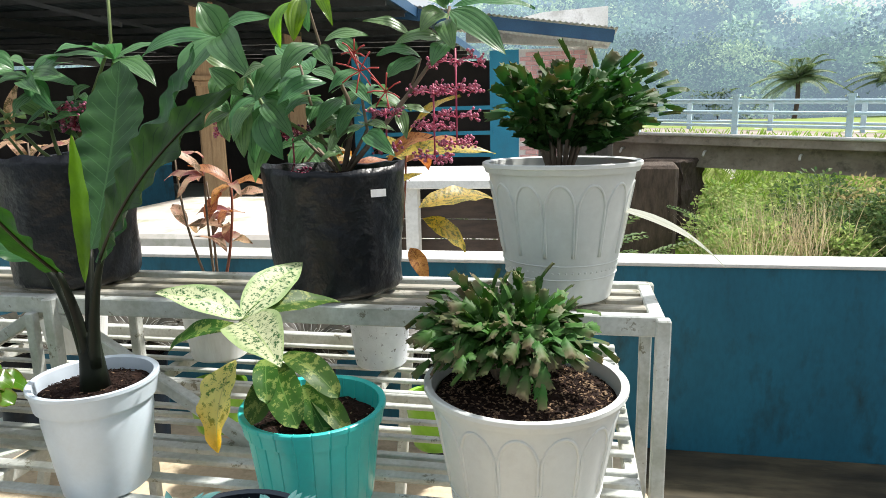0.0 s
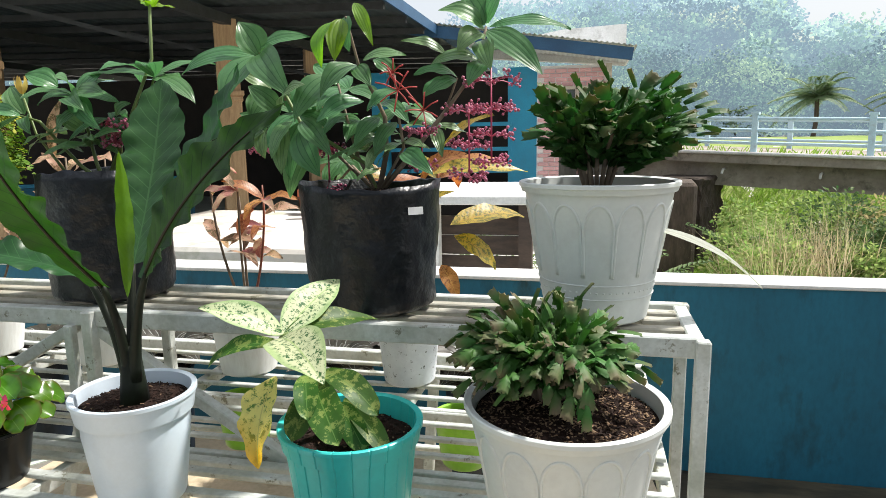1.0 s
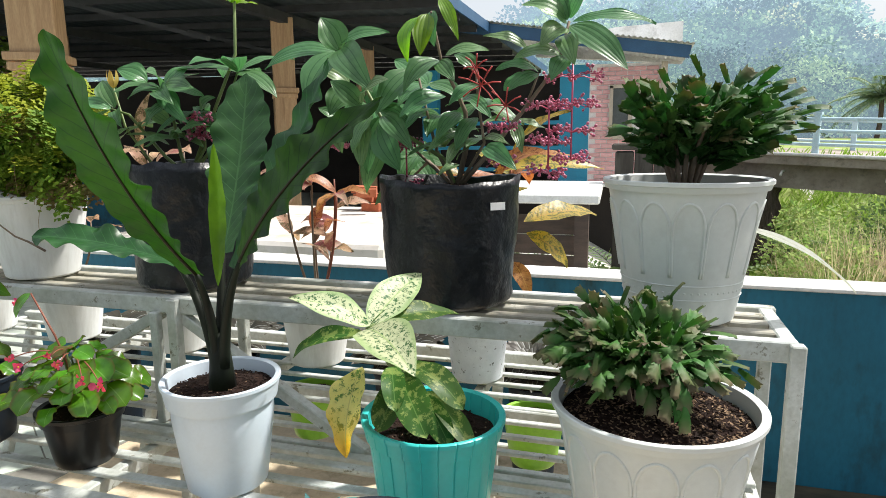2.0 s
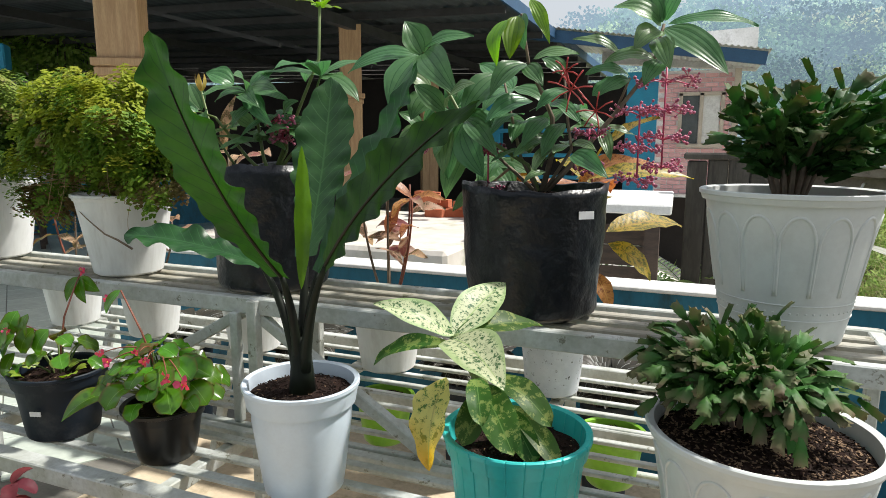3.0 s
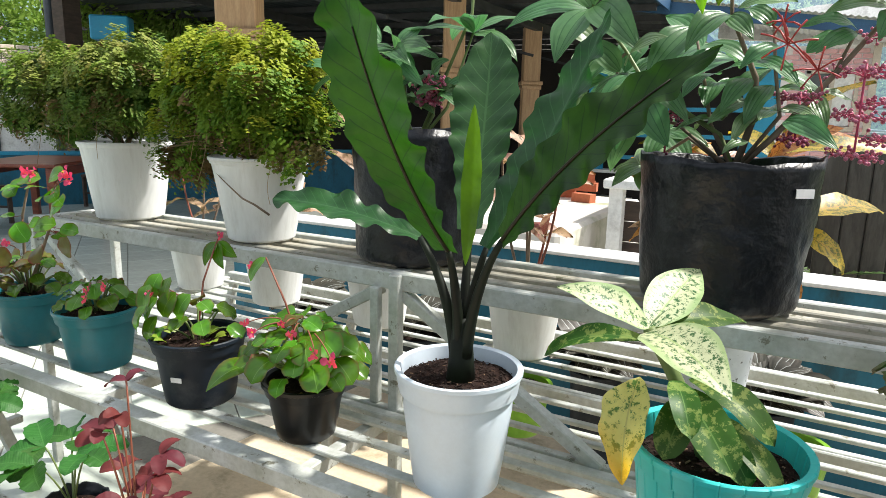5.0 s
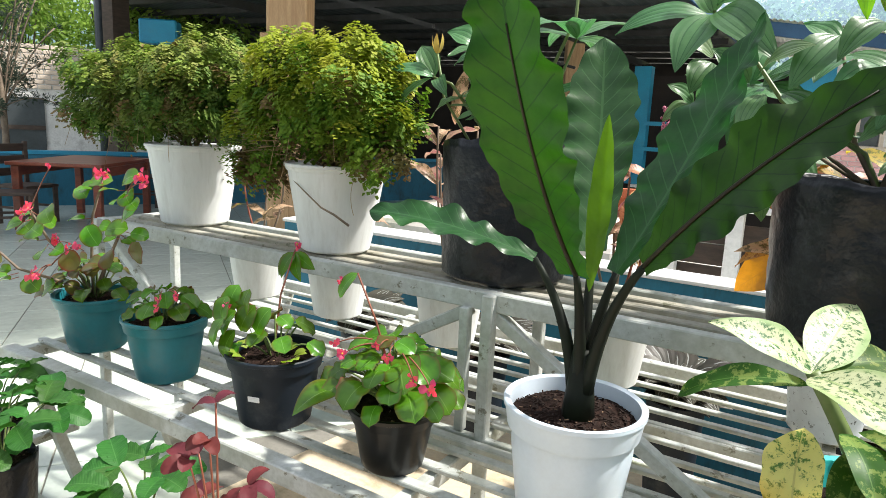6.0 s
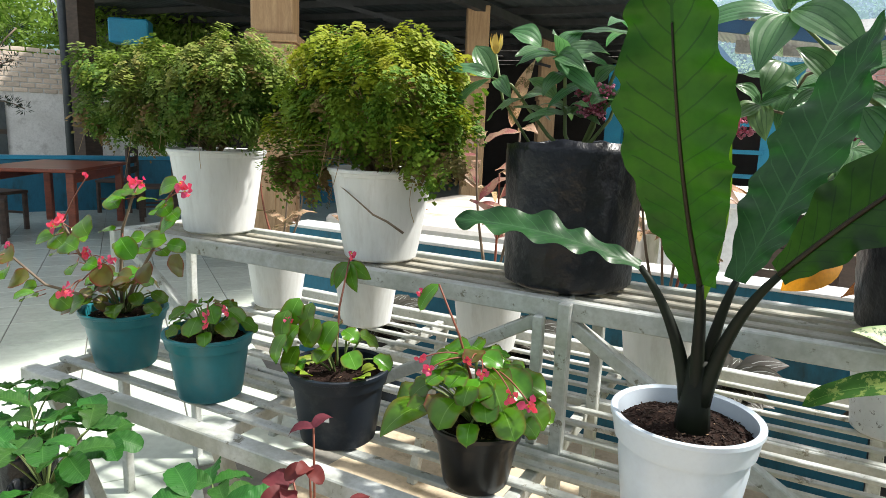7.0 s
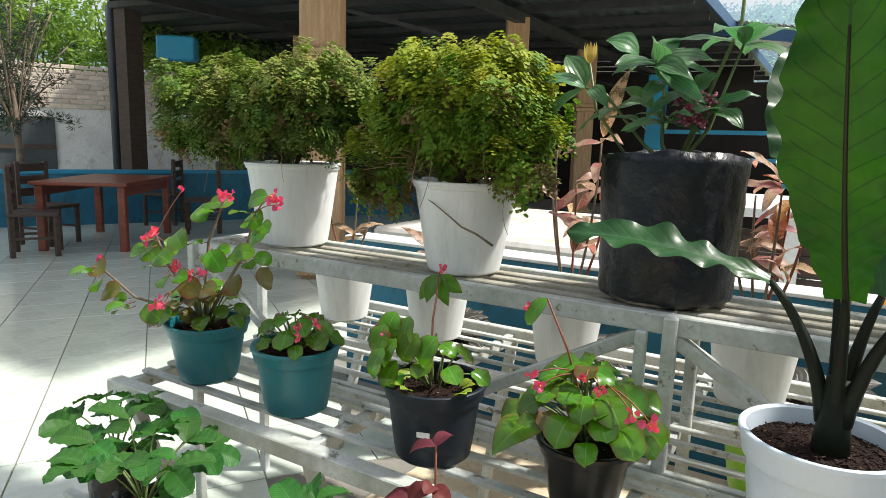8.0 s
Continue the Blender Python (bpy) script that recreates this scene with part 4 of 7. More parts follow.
def bush_far(x, y, z, r, material, label, seed, n=3600, leaf_size=0.055):
    rnd = random.Random(seed)
    ob = top("shrub", (x, y, z), label, "shrub", "shrubs on the bank")
    bm = bmesh.new()
    for k in range(5):
        a = rnd.uniform(0, 6.28)
        tube(bm, arc((x, y, z - 0.2), (x + math.cos(a) * r * 0.5, y + math.sin(a) * r * 0.5, z + r * 0.8), 0.1), [0.05 * r, 0.045 * r, 0.04 * r, 0.03 * r, 0.025 * r, 0.02 * r, 0.01 * r], 5)
    part("stem", bm, M_BARK, ob)
    bm = bmesh.new()
    lobes = [(Vector((x + rnd.uniform(-r, r) * 0.6, y + rnd.uniform(-r, r) * 0.6, z + r * rnd.uniform(0.3, 1.0))), r * rnd.uniform(0.35, 0.6)) for _ in range(7)]
    for _ in range(n):
        c, rr = rnd.choice(lobes)
        d = Vector((rnd.gauss(0, 1), rnd.gauss(0, 1), rnd.gauss(0.2, 1))).normalized()
        p = c + d * rr * rnd.uniform(0.6, 1.05)
        t = (d + Vector((rnd.uniform(-1, 1), rnd.uniform(-1, 1), rnd.uniform(-1, 0.4)))).normalized()
        card(bm, p, t, d, leaf_size * rnd.uniform(0.6, 1.4), leaf_size * 0.6)
    part("foliage", bm, material, ob, smooth=False, kind="stuff")


M_BANKG = tufts("bank_shrub_foliage", (0.2, 0.36, 0.08), (0.34, 0.46, 0.14), (0.42, 0.46, 0.18), light=0.55)
M_BANKD = tufts("dark_shrub_foliage", (0.05, 0.11, 0.04), (0.13, 0.21, 0.07), (0.18, 0.24, 0.08), light=0.45)
M_STRAW = tufts("straw_shrub_foliage", (0.42, 0.34, 0.17), (0.34, 0.34, 0.13), (0.48, 0.38, 0.2), light=0.55)
SHRUB_LABELS = {"bank_shrub_foliage": "bright green shrub on the river bank", "straw_shrub_foliage": "dry straw-coloured shrub on the river bank", "dark_shrub_foliage": "dark green shrub on the river bank"}
rnd = random.Random(21)
for k in range(26):
    x = rnd.uniform(3.4, 11)
    y = 13.6 - 0.454 * x + rnd.uniform(-2.4, -0.4)
    mat_k = rnd.choice((M_BANKG, M_BANKG, M_STRAW, M_BANKD))
    bush_far(x, y, land(x, y) + 0.3, rnd.uniform(0.8, 1.25), mat_k, SHRUB_LABELS[mat_k.name], 40 + k, 2400, 0.085)
for k, (x, y, r, mat_k) in enumerate(((2.25, 9.2, 0.65, M_BANKG), (2.5, 10.2, 0.8, M_BANKG), (2.75, 11.2, 1.0, M_BANKG), (4.1, 9.3, 1.0, M_BANKD), (4.75, 9.0, 1.1, M_BANKD), (3.9, 10.4, 1.1, M_BANKD), (3.45, 8.6, 0.7, M_BANKG))):
    bush_far(x, y, land(x, y) + 0.35, r, mat_k, SHRUB_LABELS[mat_k.name], 140 + k, 3400, 0.075)


def grass_clump(x, y, h, n, material, label, seed):
    """A tussock of long arching blades."""
    rnd = random.Random(seed)
    z = land(x, y)
    ob = top("grass_clump", (x, y, z), label, "grass", "tussocks on the bank")
    bm = bmesh.new()
    for _ in range(n):
        a, out = rnd.uniform(0, math.tau), rnd.uniform(0.1, 0.55)
        ln = h * rnd.uniform(0.55, 1.1)
        f = Vector((x + 0.16 * rnd.gauss(0, 1), y + 0.16 * rnd.gauss(0, 1), z - 0.03))
        side = Vector((-math.sin(a), math.cos(a), 0)) * rnd.uniform(0.006, 0.013)
        line = []
        for i in range(5):
            t = i / 4
            p = f + Vector((math.cos(a) * out * ln * t ** 1.6, math.sin(a) * out * ln * t ** 1.6, ln * (t - 0.32 * out * 2 * t ** 3)))
            line.append((bm.verts.new(p - side * (1.02 - t)), bm.verts.new(p + side * (1.02 - t))))
        for q0, q1 in zip(line, line[1:]):
            bm.faces.new((q0[0], q0[1], q1[1], q1[0]))
    part("foliage", bm, material, ob, smooth=False, kind="stuff")


M_TUSSOCK = tufts("green_tussock", (0.26, 0.4, 0.09), (0.42, 0.52, 0.17), (0.5, 0.52, 0.24), light=0.5, tone=1.5)
M_DRYTUSSOCK = tufts("straw_tussock", (0.58, 0.46, 0.29), (0.68, 0.58, 0.4), (0.52, 0.43, 0.26), light=0.5, tone=1.5)
for k in range(22):
    x, y = rnd.uniform(2.2, 3.3), rnd.uniform(8.6, 10.6)
    grass_clump(x, y, rnd.uniform(1.3, 2.0), 150, M_DRYTUSSOCK if k % 5 else M_TUSSOCK, "dry straw-coloured tussock on the river bank" if k % 5 else "tall green tussock on the river bank", 400 + k)
for k in range(26):
    x, y = rnd.choice((rnd.uniform(1.9, 2.4), rnd.uniform(3.1, 6.0))), rnd.uniform(7.6, 10.2)
    grass_clump(x, y, rnd.uniform(0.9, 1.7), 130, M_TUSSOCK, "tall green tussock on the river bank", 430 + k)


def palm(x, y, z, h, seed):
    rnd = random.Random(seed)
    ob = top("coconut_palm", (x, y, z), "tall coconut palm with drooping fronds beyond the bridge", "tree", "palms")
    bm = bmesh.new()
    tube(bm, arc((x, y, z), (x + 0.6, y, z + h), 0.3, 8, (1, 0, 0)), [0.2, 0.18, 0.16, 0.15, 0.14, 0.13, 0.13, 0.12, 0.12], 8)
    part("trunk", bm, M_BARK, ob)
    c = Vector((x + 0.6, y, z + h))
    for k in range(20):
        a = k * 2.4 + rnd.uniform(-0.2, 0.2)
        el = rnd.uniform(-0.2, 1.1)
        d = Vector((math.cos(a) * math.cos(el), math.sin(a) * math.cos(el), math.sin(el)))
        ln = rnd.uniform(2.4, 3.2)
        spine = [c + d * ln * s - Vector((0, 0, 1.1 * s * s * ln * 0.45)) for s in (i / 8 for i in range(9))]
        bm = bmesh.new()
        tube(bm, spine, [0.04, 0.035, 0.03, 0.028, 0.025, 0.02, 0.018, 0.014, 0.01], 4)
        sd = d.cross(Vector((0, 0, 1))).normalized()
        for i in range(1, 9):
            for f in (0.0, 0.25, 0.5, 0.75):
                p = spine[i - 1].lerp(spine[i], f)
                for s in (-1, 1):
                    t = (sd * s + d * 0.5 - Vector((0, 0, 0.6))).normalized()
                    card(bm, p, t, Vector((0, 0, 1)), 0.8 * (1.1 - i / 10), 0.1)
        part("frond", bm, M_PALMLEAF, ob, smooth=False)


# frond colours paled to paint in some distance haze
M_PALMLEAF = tufts("palm_frond", (0.12, 0.2, 0.1), (0.2, 0.28, 0.14), (0.25, 0.3, 0.16), light=0.3)
palm(12.2, 42, -1, 4.4, 1)
palm(17.0, 41, -1, 4.2, 2)
palm(8.6, 46, -1, 3.0, 3)
palm(21.5, 43, -1, 4.6, 4)


# weathered wall beside the house
side_wall = top("weathered_wall", (0.0, 6.25, -1.7), "dark weathered concrete wall with moss streaks", "wall")
M_OLDWALL = surface("mossy_old_concrete", (0.075, 0.07, 0.06), (0.04, 0.036, 0.03), rough=0.9, scale=3, fine=30, bump=0.6, dirt=(0.018, 0.018, 0.015), dirt_amount=0.85, stretch=(2.5, 2.5, 0.5), depth=0.02)
for k in range(4):
    bm = bmesh.new()
    box(bm, -0.21 + k * 0.17, 6.25 + 0.012 * (k % 2), -0.24, 0.164, 0.14, 2.92 + 0.03 * (k % 3), bevel=0.012)
    part("panel", bm, M_OLDWALL, side_wall, smooth=False)
bm = bmesh.new()
box(bm, 0.045, 6.25, 1.26, 0.74, 0.2, 0.06, bevel=0.015)
part("cap", bm, M_OLDWALL, side_wall, smooth=False)

# ferns in the gully beside the house
for fx, fy, seed in ((-0.42, 7.2, 5), (0.2, 8.4, 6), (2.9, 10.9, 7)):
    rnd = random.Random(seed)
    fz = land(fx, fy)
    wild = top("wild_fern", (fx, fy, fz), "wild green fern with feathery fronds in the gully", "fern", "wild ferns")
    for k in range(13):
        a = k * 2.4
        ln = rnd.uniform(1.1, 1.7) * (1.3 if seed == 7 else 1.0)
        d = Vector((math.cos(a) * 0.55, math.sin(a) * 0.55, 1.0)).normalized()
        out = Vector((math.cos(a), math.sin(a), 0))
        spine = [Vector((fx, fy, fz)) + d * ln * s + out * 0.5 * s * s - Vector((0, 0, 0.35 * s ** 3)) for s in (i / 14 for i in range(15))]
        bm = bmesh.new()
        tube(bm, spine, 0.006, 4)
        sd = out.cross(Vector((0, 0, 1)))
        for i in range(4, 15):
            w = 0.24 * math.sin(math.pi * (i - 3) / 12.5)
            for s in (-1, 1):
                t = (sd * s + (spine[i] - spine[i - 1]).normalized() * 0.4).normalized()
                card(bm, spine[i], t, Vector((0, 0, 1)), w, 0.055)
                card(bm, spine[i].lerp(spine[i - 1], 0.5), t, Vector((0, 0, 1)), w, 0.055)
        part("frond", bm, M_BANKD, wild, smooth=False)


# ---- wooded hill ----
def hill(x, y):
    az = math.degrees(math.atan2(x, y))
    d = math.hypot(x, y)
    crest = 16.8 - 6.4 * smooth_step(12.5, 16.0, az) - 2.0 * smooth_step(18, 23, az) - 0.8 * smooth_step(0, -5, az) - 3.0 * smooth_step(-8, -26, az) + 0.9 * noise.noise((az * 0.3, 4.0, 0))
    return -0.4 + crest * smooth_step(38, 118, d) - 14 * smooth_step(130, 300, d)


xs = steps((-120, 160, 60))
grid_sheet("backdrop_hill", xs, steps((38, 300, 44)), hill, M_HILL, "steep wooded hillside across the river, haze put in as emission", "hill")
rnd = random.Random(77)


def far_trees(lab, material, spots, leaves, fine=1.0):
    """Crowns of small leaf clumps, joined into one mesh of the distance."""
    verts, faces = [], []
    for az, d in spots:
        x, y = d * math.sin(az), d * math.cos(az)
        z = hill(x, y)
        r = rnd.uniform(1.2, 2.5) * (0.5 + d / 140)
        tall = rnd.uniform(0.8, 1.35)
        for _ in range(leaves):
            v = Vector((rnd.gauss(0, 1), rnd.gauss(0, 1) - 0.4, rnd.gauss(0.35, 1))).normalized()
            lump = 1 + 0.45 * noise.noise(v * 2.4 + Vector((x, y, 0)))
            p = Vector((x, y, z + r * tall)) + Vector((v.x * r, v.y * r, v.z * r * tall)) * lump * rnd.uniform(0.7, 1.05)
            t = (v + Vector((rnd.uniform(-1, 1), rnd.uniform(-1, 1), rnd.uniform(-1, 0.5)))).normalized()
            w = t.cross(v).normalized() * r * 0.065 * fine
            e = t * r * rnd.uniform(0.1, 0.2) * fine
            k = len(verts)
            verts += [p, p + e * 0.5 + w, p + e, p + e * 0.5 - w]
            faces.append((k, k + 1, k + 2, k + 3))
    me = bpy.data.meshes.new("backdrop_trees")
    me.from_pydata(verts, [], faces)
    me.materials.append(material)
    tagged(new("backdrop_trees", me), lab, "trees", kind="stuff")


# emission grows with distance to paint aerial haze onto the trees
for near, far, haze_glow in ((46, 66, 0.34), (66, 90, 0.5), (90, 128, 0.7)):
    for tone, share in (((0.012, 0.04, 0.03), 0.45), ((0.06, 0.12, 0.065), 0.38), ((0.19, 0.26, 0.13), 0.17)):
        mat = tufts("hazed_far_tree_foliage", tone, tuple(c * 1.5 for c in tone), tuple(c * 1.9 for c in tone), rough=0.9, light=0.25, haze_glow=haze_glow, tone=0.3)
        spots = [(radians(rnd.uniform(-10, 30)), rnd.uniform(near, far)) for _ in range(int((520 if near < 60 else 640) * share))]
        far_trees("dense green trees on the far hillside, mist put in as emission", mat, spots, 400 if near < 60 else 270, 0.85 if near < 60 else 1.2)
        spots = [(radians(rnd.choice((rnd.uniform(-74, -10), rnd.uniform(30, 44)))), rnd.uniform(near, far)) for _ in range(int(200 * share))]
        far_trees("green trees further along the hillside, mist put in as emission", mat, spots, 90, 1.5)
far_trees("pale flowering trees on the far hillside, haze put in as emission", M_PALETREE, [(radians(rnd.uniform(5, 20)), rnd.uniform(64, 88)) for _ in range(15)], 300)


# ---- plant rack ----
ZT, ZD = 0.96, 0.615
rack = top("plant_rack", (-1.27, 1.55, 0), "stepped white-painted steel slat rack with peeling paint", "rack")


def rack_bar(name, a, b, w, h=None, bevel=0.003):
    bm = bmesh.new()
    bar(bm, a, b, w, h, bevel)
    return part(name, bm, M_RACKTOP if name == "top_slat" else M_RACK, rack, smooth=False)


XL, XR = -2.82, 0.21
for y in (1.425, 1.7):
    rack_bar("top_rail", (XL, y, ZT - 0.022), (XR, y, ZT - 0.022), 0.03, 0.044)
for x in (XL + 0.015, XR - 0.015, -1.27):
    rack_bar("top_cross_bar", (x, 1.44, ZT - 0.02), (x, 1.685, ZT - 0.02), 0.032, 0.036)
for y in (1.495, 1.565, 1.63):
    rack_bar("top_slat", (XL + 0.03, y, ZT - 0.012), (XR - 0.03, y, ZT - 0.01), 0.032, 0.014)
for x in (XL + 0.02, -1.25, XR - 0.005):
    for y in (1.405, 1.705):
        rack_bar("leg", (x, y, 0), (x, y, ZT - 0.002), 0.029)
rack_bar("leg", (-1.31, 1.405, ZD), (-1.31, 1.405, ZT - 0.04), 0.024)
# deck
DL, DR = -2.7, 0.165
ys = [1.06 + 0.0855 * k for k in range(14)]
rack_bar("deck_rail", (DL, 1.045, ZD - 0.02), (DR, 1.045, ZD - 0.02), 0.046, 0.042)
rack_bar("deck_rail", (DL, 2.2, ZD - 0.02), (DR, 2.2, ZD - 0.02), 0.034, 0.042)
rack_bar("deck_rail", (DL, 1.37, ZD - 0.026), (DR, 1.37, ZD - 0.026), 0.03, 0.044)
rack_bar("deck_rail", (DL, 1.74, ZD - 0.026), (DR, 1.74, ZD - 0.026), 0.03, 0.044)
for y in ys[1:-1]:
    rack_bar("deck_slat", (DL, y, ZD - 0.008), (DR, y, ZD - 0.006), 0.027 if y < 1.36 else 0.02, 0.011, 0.002)
for x in (DL + 0.01, -1.98, -1.27, -0.55, DR - 0.01):
    rack_bar("deck_cross_bar", (x, 1.06, ZD - 0.036), (x, 2.19, ZD - 0.036), 0.03, 0.036)
for x in (DL + 0.02, -1.98, -0.55, DR - 0.02):
    for y0, y1 in ((1.06, 1.25), (2.19, 2.0)):
        rack_bar("leg", (x, y0 + 0.02, ZD - 0.04), (x, y1, 0), 0.034)
for s, e in ((-1.25, -0.72), (-1.31, -1.85), (XL + 0.03, -2.28)):
    rack_bar("brace", (s, 1.43, ZT - 0.05), (e, 1.4, ZD - 0.01), 0.03)
# low front tier
for y in (0.72, 0.92):
    rack_bar("low_slat", (-2.75, y, 0.3), (0.2, y, 0.3), 0.03, 0.018)
for x in (-2.7, -1.3, 0.15):
    rack_bar("low_cross_bar", (x, 0.6, 0.278), (x, 1.24, 0.278), 0.03, 0.026)
    rack_bar("leg", (x, 0.63, 0), (x, 0.63, 0.27), 0.032)


# ---- pots ----
def deco_pot(cx, cy, z0, z1, r0, r1, label, pots_name="flower_pot"):
    """A large pot with raised arches below the lip and a beaded band near the foot."""
    ob = top(pots_name, (cx, cy, z0), label, "plant pot", "decorated white pots")
    pot_body(ob, cx, cy, z0, z1, r0, r1, M_DECOPOT, lip=0.007, liph=0.022, name="body", seg=64)
    h = z1 - z0
    at = lambda z: r0 + (r1 - r0) * (z - z0) / h
    n = 14
    for k in range(n):
        bm = bmesh.new()
        a0, wd = (k + 0.03) * math.tau / n, 0.94 * math.tau / n
        pts = []
        for i in range(33):
            t = 0.5 - 0.5 * math.cos(math.pi * i / 32)
            z = z0 + h * (0.36 + 0.28 * min(1.0, t / 0.02, (1 - t) / 0.02) + 0.22 * math.sqrt(max(0.0, 1 - (2 * t - 1) ** 2)))
            a = a0 + wd * t
            pts.append((cx + (at(z) - 0.0004) * math.cos(a), cy + (at(z) - 0.0004) * math.sin(a), z))
        tube(bm, pts, 0.0032, 8)
        part("arch_relief", bm, M_DECOPOT, ob)
    for zf in (0.2, 0.3):
        bm = bmesh.new()
        z = z0 + h * zf
        tube(bm, [(cx + (at(z) + 0.0005) * math.cos(a), cy + (at(z) + 0.0005) * math.sin(a), z) for a in (k * math.tau / 48 for k in range(49))], 0.0016, 5)
        part("band", bm, M_DECOPOT, ob)
    bm = bmesh.new()
    z = z0 + h * 0.25
    for k in range(56):
        a = k * math.tau / 56
        bmesh.ops.create_icosphere(bm, subdivisions=1, radius=0.0036, matrix=Matrix.Translation((cx + (at(z) - 0.0018) * math.cos(a), cy + (at(z) - 0.0018) * math.sin(a), z)))
    part("beading", bm, M_DECOPOT, ob)
    return ob


def polybag(cx, cy, z0, z1, r0, r1, seed, label):
    ob = top("polybag_planter", (cx, cy, z0), label, "grow bag", "black grow bags")
    bm = bmesh.new()
    h = z1 - z0
    prof = [(0.001, z0 + 0.004), (r0 * 0.85, z0), (r0 * 0.99, z0 + 0.012)]
    prof += [(r0 + (r1 - r0) * k / 16, z0 + h * k / 16) for k in range(1, 17)]
    prof += [(r1 - 0.004, z1 - 0.003), (r1 - 0.012, z1 - 0.05), (r1 - 0.016, z1 - 0.1)]
    def wob(a, z):
        w = noise.noise((math.cos(a) * 2.2 + seed, math.sin(a) * 2.2, z * 9)) * 0.035 + noise.noise((math.cos(a) * 6, math.sin(a) * 6 + seed, z * 40)) * 0.024
        return 1 + w + 0.02 * math.cos(2 * a + seed)
    rings = lathe(bm, cx, cy, prof, 96, wob)
    for ring in rings[-4:-1]:
        for k, v in enumerate(ring):
            v.co.z += 0.008 * noise.noise((k * 0.25, seed, 0)) + 0.006 * math.sin(k * 0.13 + seed)
    part("bag", bm, M_BAG, ob, "creased black plastic sheet")
    return ob


def sticker(parent, p, nrm, w, h, tilt=0.0):
    bm = bmesh.new()
    n = Vector(nrm).normalized()
    x = Vector((0, 0, 1)).cross(n).normalized()
    rot = Matrix((x, n.cross(x), n)).transposed().to_4x4() @ Matrix.Rotation(tilt, 4, "Z")
    box(bm, p[0], p[1], p[2], w, h, 0.002, rot=rot)
    part("price_label", bm, M_LABEL, parent, "small white paper price label", smooth=False)


def stem(parent, pts, r0, r1, material, name="stem", seg=6):
    bm = bmesh.new()
    n = len(pts) - 1
    tube(bm, pts, [r0 + (r1 - r0) * i / n for i in range(n + 1)], seg)
    return part(name, bm, material, parent)


# ---- bird's nest fern in a white pot ----
FX, FY = -0.957, 1.184
pot = top("flower_pot", (FX, FY, ZD), "smooth bluish-white plastic pot on the rack", "plant pot")
pot_body(pot, FX, FY, ZD + 0.001, 0.862, 0.086, 0.118, M_WHITEPOT, lip=0.0045, liph=0.048, name="body", step=0.005)
soil(pot, FX, FY, 0.83, 0.113, 1, 420, 0.06)
fern = top("birds_nest_fern", (-0.945, 1.17, 0.835), "tall dark green wavy-leaved fern with black stalks", "potted plant")
c0 = Vector((-0.945, 1.17, 0.835))
stem(fern, [c0, c0 + Vector((0, 0, 0.06)), c0 + Vector((0.0, 0, 0.13))], 0.03, 0.018, L_PETIOLE, "crown", 10)
FR = [
    # blade start, tip, width, arch, facing, material
    ((-0.952, 1.12, 1.1), (-0.995, 0.865, 1.535), 0.146, 0.03, (-0.13, -0.93, 0.33), L_FERNBACK),
    ((-0.965, 1.23, 1.12), (-1.085, 1.55, 1.53), 0.145, -0.02, (0.2, -1, 0.4), L_FERN),
    ((-0.905, 1.18, 1.1), (-0.75, 1.34, 1.532), 0.142, -0.01, (-0.6, -0.8, 0.3), L_FERN),
    ((-0.845, 1.115, 1.13), (-0.524, 1.077, 1.432), 0.135, 0.03, (-0.15, -0.75, 0.6), L_FERNBACK),
    ((-1.06, 1.2, 1.1), (-1.4, 1.15, 1.155), 0.085, 0.02, (0.1, -0.45, 0.9), L_FERN),
    ((-0.95, 1.185, 1.06), (-0.947, 1.198, 1.357), 0.04, -0.01, (0.1, -1, 0.2), L_YOUNG),
]
for b, t, w, ar, up, mt in FR:
    leaf(fern, b, t, w, mt, arch=ar, fold=0.22, wave=0.002 if mt is L_YOUNG else 0.011 if w > 0.1 else 0.014, waves=8 if w > 0.1 else 5, up=up, shape="lance" if mt is L_YOUNG else "blade" if b[0] > -0.91 else "frond", rows=84, jag=0.03 if mt is L_YOUNG else 0.085 if w > 0.1 else 0.1, name="frond", cols=8)
    if mt is not L_YOUNG:
        p0 = c0 + (Vector(b) - c0) * 0.12 + Vector((0, 0, 0.02))
        bv = Vector(b)
        bend = Vector((p0.x + (bv.x - p0.x) * 0.22, p0.y + (bv.y - p0.y) * 0.22, p0.z + (bv.z - p0.z) * 0.62))
        stem(fern, [p0 * (1 - u) ** 2 + bend * 2 * u * (1 - u) + bv * u * u for u in (i / 9 for i in range(10))], 0.0135, 0.0055, L_PETIOLE, "stalk", 8)
        if mt is L_FERNBACK:
            bv, tv = Vector(b), Vector(t)
            nv = Vector(up) - (tv - bv).normalized() * Vector(up).dot((tv - bv).normalized())
            nv.normalize()
            stem(fern, [bv.lerp(tv, q / 12) + nv * (4 * ar * (q / 12) * (1 - q / 12) + 0.0015) for q in range(11)], 0.0045, 0.0014, M_MIDRIB, "midrib", 6)

# ---- speckled dieffenbachia in the ribbed teal pot ----
TX, TY = -0.485, 1.212
pot = top("flower_pot", (TX, TY, ZD), "bright turquoise plastic pot with vertical staves", "plant pot")
pot_body(pot, TX, TY, ZD + 0.001, 0.82, 0.112, 0.136, M_TEAL, lip=0.006, liph=0.038, ribs=26, name="body")
soil(pot, TX, TY, 0.775, 0.128, 2, 330, 0.1)
dief = top("dieffenbachia", (-0.5, 1.21, 0.78), "dieffenbachia with cream speckled leaves and one yellowing leaf", "potted plant")
dc = Vector((-0.608, 1.188, 0.998))
